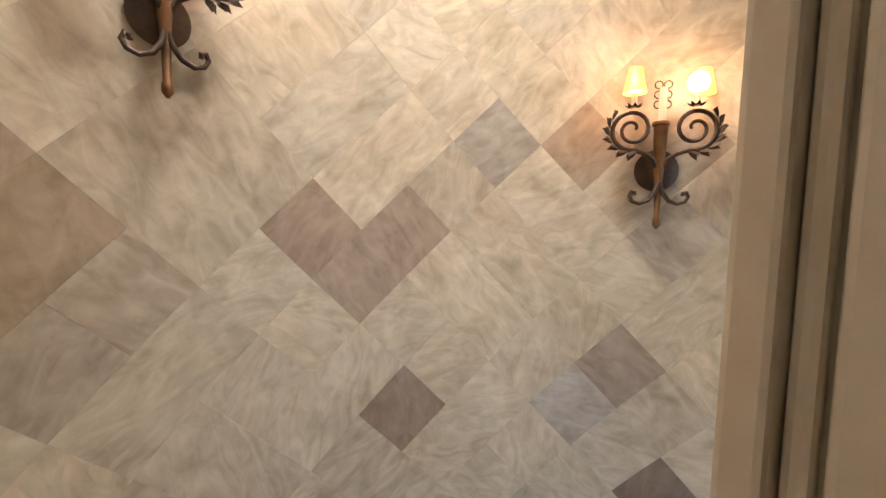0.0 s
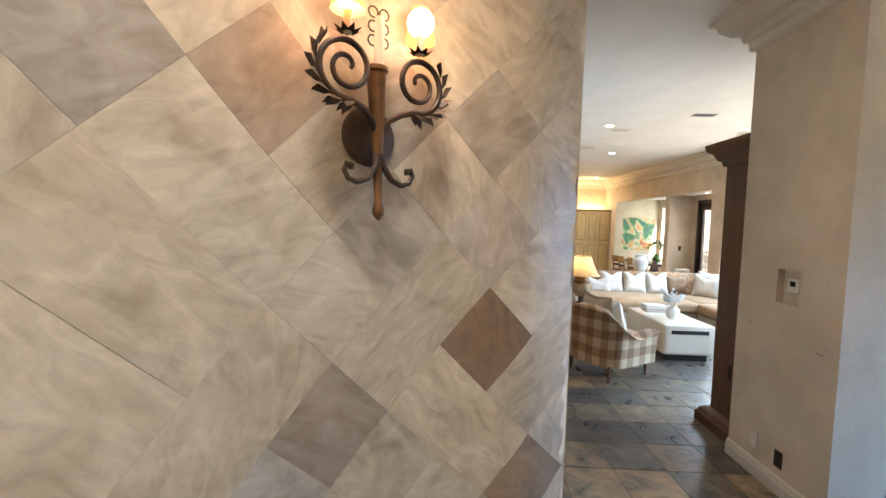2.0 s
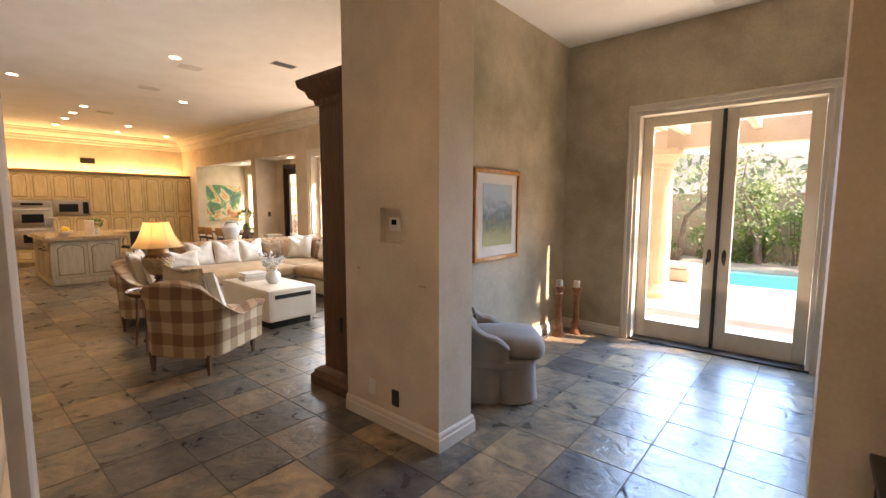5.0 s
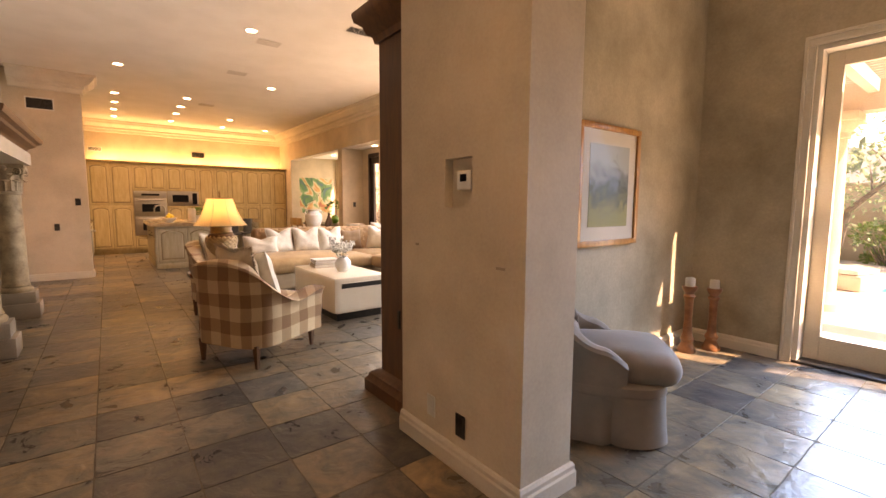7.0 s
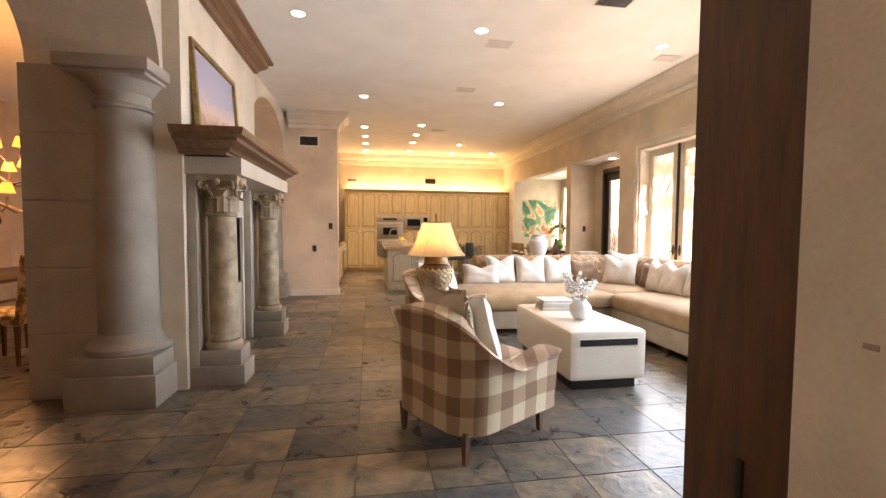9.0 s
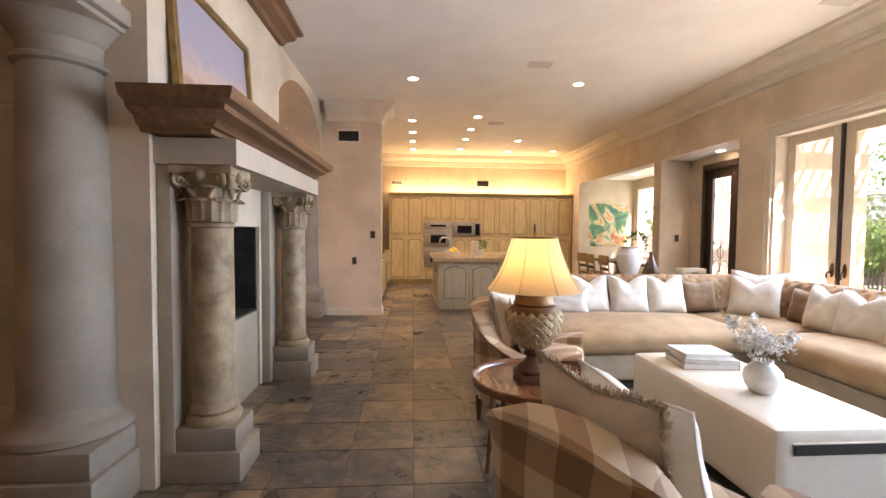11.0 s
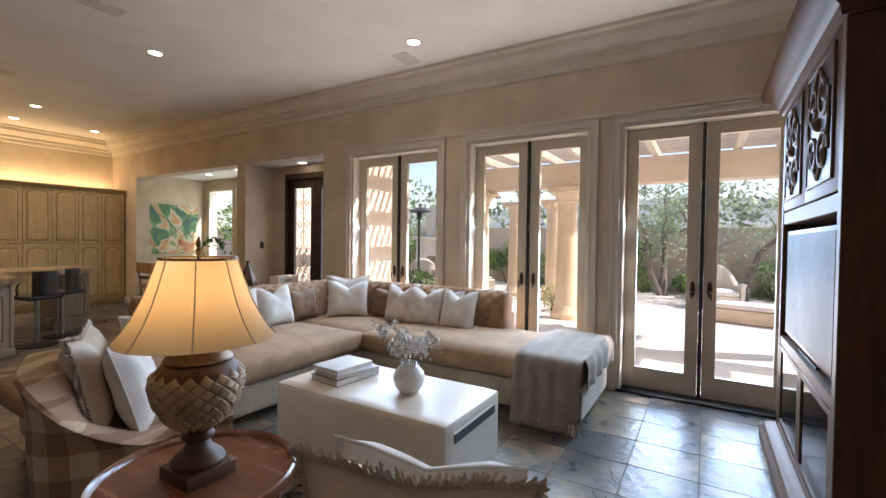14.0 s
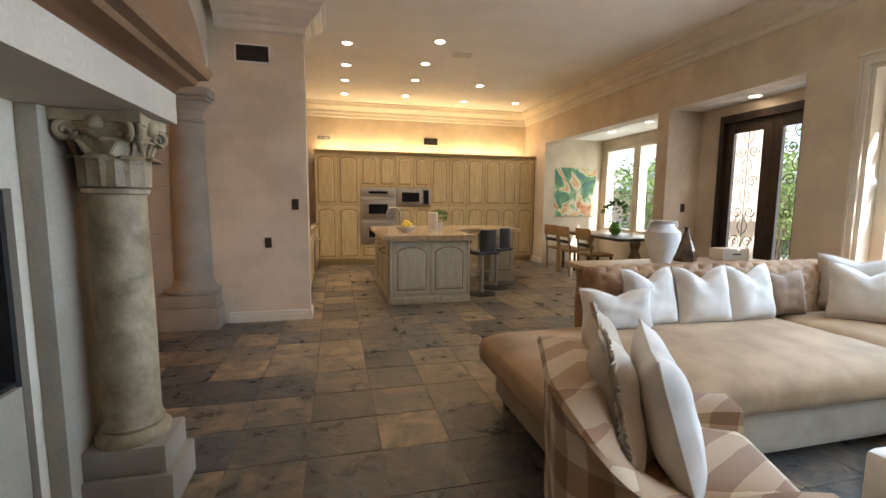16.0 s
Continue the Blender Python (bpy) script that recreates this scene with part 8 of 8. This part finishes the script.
tone = nt.nodes.new("ShaderNodeMix")
tone.data_type, tone.blend_type = "RGBA", "MULTIPLY"
tone.inputs["Factor"].default_value = 1.0
nt.links.new(ramp.outputs[0], tone.inputs["A"])
nt.links.new(info.outputs["Color"], tone.inputs["B"])
nt.links.new(tone.outputs["Result"], b.inputs["Base Color"])
gl = nt.nodes.new("ShaderNodeMapRange")
gl.inputs["To Min"].default_value, gl.inputs["To Max"].default_value = 0.30, 0.52
nt.links.new(vein.outputs["Fac"], gl.inputs[0])
nt.links.new(gl.outputs[0], b.inputs["Roughness"])
bp = add(nt, "ShaderNodeBump", Strength=0.15, Distance=0.006)
nt.links.new(vein.outputs["Fac"], bp.inputs["Height"])
nt.links.new(bp.outputs[0], b.inputs["Normal"])
QUARTZ = m

core = bmesh.new()
A0, A1 = 10.5, 170.0
n = 80
rows = []
for i in range(n + 1):
    a = A0 + (A1 - A0) * i / n
    p, q = on_round(a, 0, -0.012), on_round(a, 0, -0.14)
    rows.append([core.verts.new((v.x, v.y, z)) for v, z in ((p, 0), (p, H), (q, H), (q, 0))])
for a, b2 in zip(rows, rows[1:]):
    for k in range(4):
        core.faces.new((a[k], b2[k], b2[(k + 1) % 4], a[(k + 1) % 4]))
core.faces.new(rows[0])
core.faces.new(list(reversed(rows[-1])))
bmesh.ops.recalc_face_normals(core, faces=core.faces)
round_wall = structure("wall_round", core, surf("beige_wall_grout", (0.50, 0.43, 0.34), (0.56, 0.49, 0.40), 6, 0.9, 0.03, 100), "curved foyer wall faced with diagonal beige stone tiles", True)

CELL = 0.1748
U0, V0 = RR * radians(23.4), 1.507
SPECIAL = {(0, 0): (0.30, 0.20, 0.12), (1, -2): (0.36, 0.29, 0.22), (5, -1): (0.42, 0.37, 0.30), (3, -5): (0.34, 0.26, 0.19), (6, -4): (0.38, 0.28, 0.19), (5, -3): (0.40, 0.31, 0.22), (5, -4): (0.40, 0.31, 0.22), (4, 0): (0.42, 0.31, 0.21), (8, -6): (0.38, 0.29, 0.19), (8, -7): (0.38, 0.29, 0.19), (1, -3): (0.47, 0.42, 0.35), (2, 2): (0.46, 0.39, 0.30), (-1, -3): (0.27, 0.21, 0.16), (2, 0): (0.52, 0.45, 0.35), (1, 1): (0.56, 0.48, 0.38), (7, -6): (0.47, 0.39, 0.29), (9, -6): (0.40, 0.31, 0.22), (7, -7): (0.44, 0.37, 0.28), (-2, -1): (0.34, 0.24, 0.15), (3, 1): (0.46, 0.38, 0.28)}
rnd = random.Random(9)
taken = {}
group_of = []
for a in range(-16, 34):
    for c in range(-30, 20):
        if (a, c) in taken:
            continue
        cells = [(a, c)]
        if (a, c) == (5, -4):
            cells = [(5, -4), (5, -3)]
        elif (a, c) == (8, -7):
            cells = [(8, -7), (8, -6)]
        elif (a, c) not in SPECIAL:
            t = rnd.random()
            more = [(a, c + 1)] if t < 0.42 else ([(a + 1, c)] if t < 0.60 else ([(a, c + 1), (a + 1, c), (a + 1, c + 1)] if t < 0.68 else []))
            if all(q not in taken and q not in SPECIAL for q in more):
                cells += more
        for q in cells:
            taken[q] = True
        group_of.append(cells)
count = 0
far_wall = bmesh.new()
for cells in group_of:
    a0, a1 = min(q[0] for q in cells) - 0.5, max(q[0] for q in cells) + 0.5
    c0, c1 = min(q[1] for q in cells) - 0.5, max(q[1] for q in cells) + 0.5
    g = 0.0002 / CELL
    proud = rnd.uniform(0.0, 0.0012)
    ac, cc = (a0 + a1) / 2, (c0 + c1) / 2
    uc, vc = U0 + (ac - cc) * CELL / math.sqrt(2), V0 + (ac + cc) * CELL / math.sqrt(2)
    th = math.degrees(uc / RR)
    if vc < -0.1 or vc > H + 0.1 or th < A0 - 8 or th > A1:
        continue
    bm = bmesh.new()
    k = 6
    grid = []
    for i in range(k + 1):
        row = []
        for j in range(k + 1):
            a = a0 + g + (a1 - a0 - 2 * g) * i / k
            c = c0 + g + (c1 - c0 - 2 * g) * j / k
            u, v = U0 + (a - c) * CELL / math.sqrt(2), V0 + (a + c) * CELL / math.sqrt(2)
            v = min(max(v, 0.0), H)
            ang = min(max(math.degrees(u / RR), A0), A1)
            row.append(on_round(ang, v, proud))
        grid.append(row)
    ctr = on_round(th, vc, proud)
    top = [[bm.verts.new(p - ctr) for p in row] for row in grid]
    for i in range(k):
        for j in range(k):
            bm.faces.new((top[i][j], top[i + 1][j], top[i + 1][j + 1], top[i][j + 1]))
    flat = {v for row in top for v in row}
    rim = [top[i][0] for i in range(k + 1)] + [top[k][j] for j in range(1, k + 1)] + [top[i][k] for i in range(k - 1, -1, -1)] + [top[0][j] for j in range(k - 1, 0, -1)]
    rim = [bm.verts.new(v.co) for v in rim]
    axis = Vector((RC.x, RC.y, 0))
    back = []
    for v in rim:
        w = v.co + ctr
        d = Vector((w.x - axis.x, w.y - axis.y, 0)).normalized()
        back.append(bm.verts.new(w + d * (proud + 0.010) - ctr))
    for i in range(len(rim)):
        j = (i + 1) % len(rim)
        bm.faces.new((rim[i], back[i], back[j], rim[j]))
    bmesh.ops.recalc_face_normals(bm, faces=bm.faces)
    for f in bm.faces:
        f.smooth = len(f.verts) == 4 and all(v in flat for v in f.verts)
    uv = bm.loops.layers.uv.new("UVMap")
    for f in bm.faces:
        for lp in f.loops:
            w = lp.vert.co + ctr
            lp[uv].uv = (RR * math.atan2(w.y - RC.y, w.x - RC.x), w.z)
    me = mesh_of(bm, "stone_tile")
    me.materials.append(QUARTZ)
    ob = new("stone_tile", me)
    ob.parent = round_wall
    ob.location = ctr
    tone_c = next((SPECIAL[q] for q in cells if q in SPECIAL), None)
    if tone_c is None:
        l = rnd.uniform(0.90, 1.05)
        w = rnd.uniform(-0.02, 0.02)
        tone_c = (0.64 * l + w * 0.5, 0.55 * l, 0.405 * l - w * 0.5)
        if rnd.random() < 0.10:
            tone_c = tuple(v * 0.82 for v in tone_c)
    ob.color = (*tone_c, 1)
    count += 1
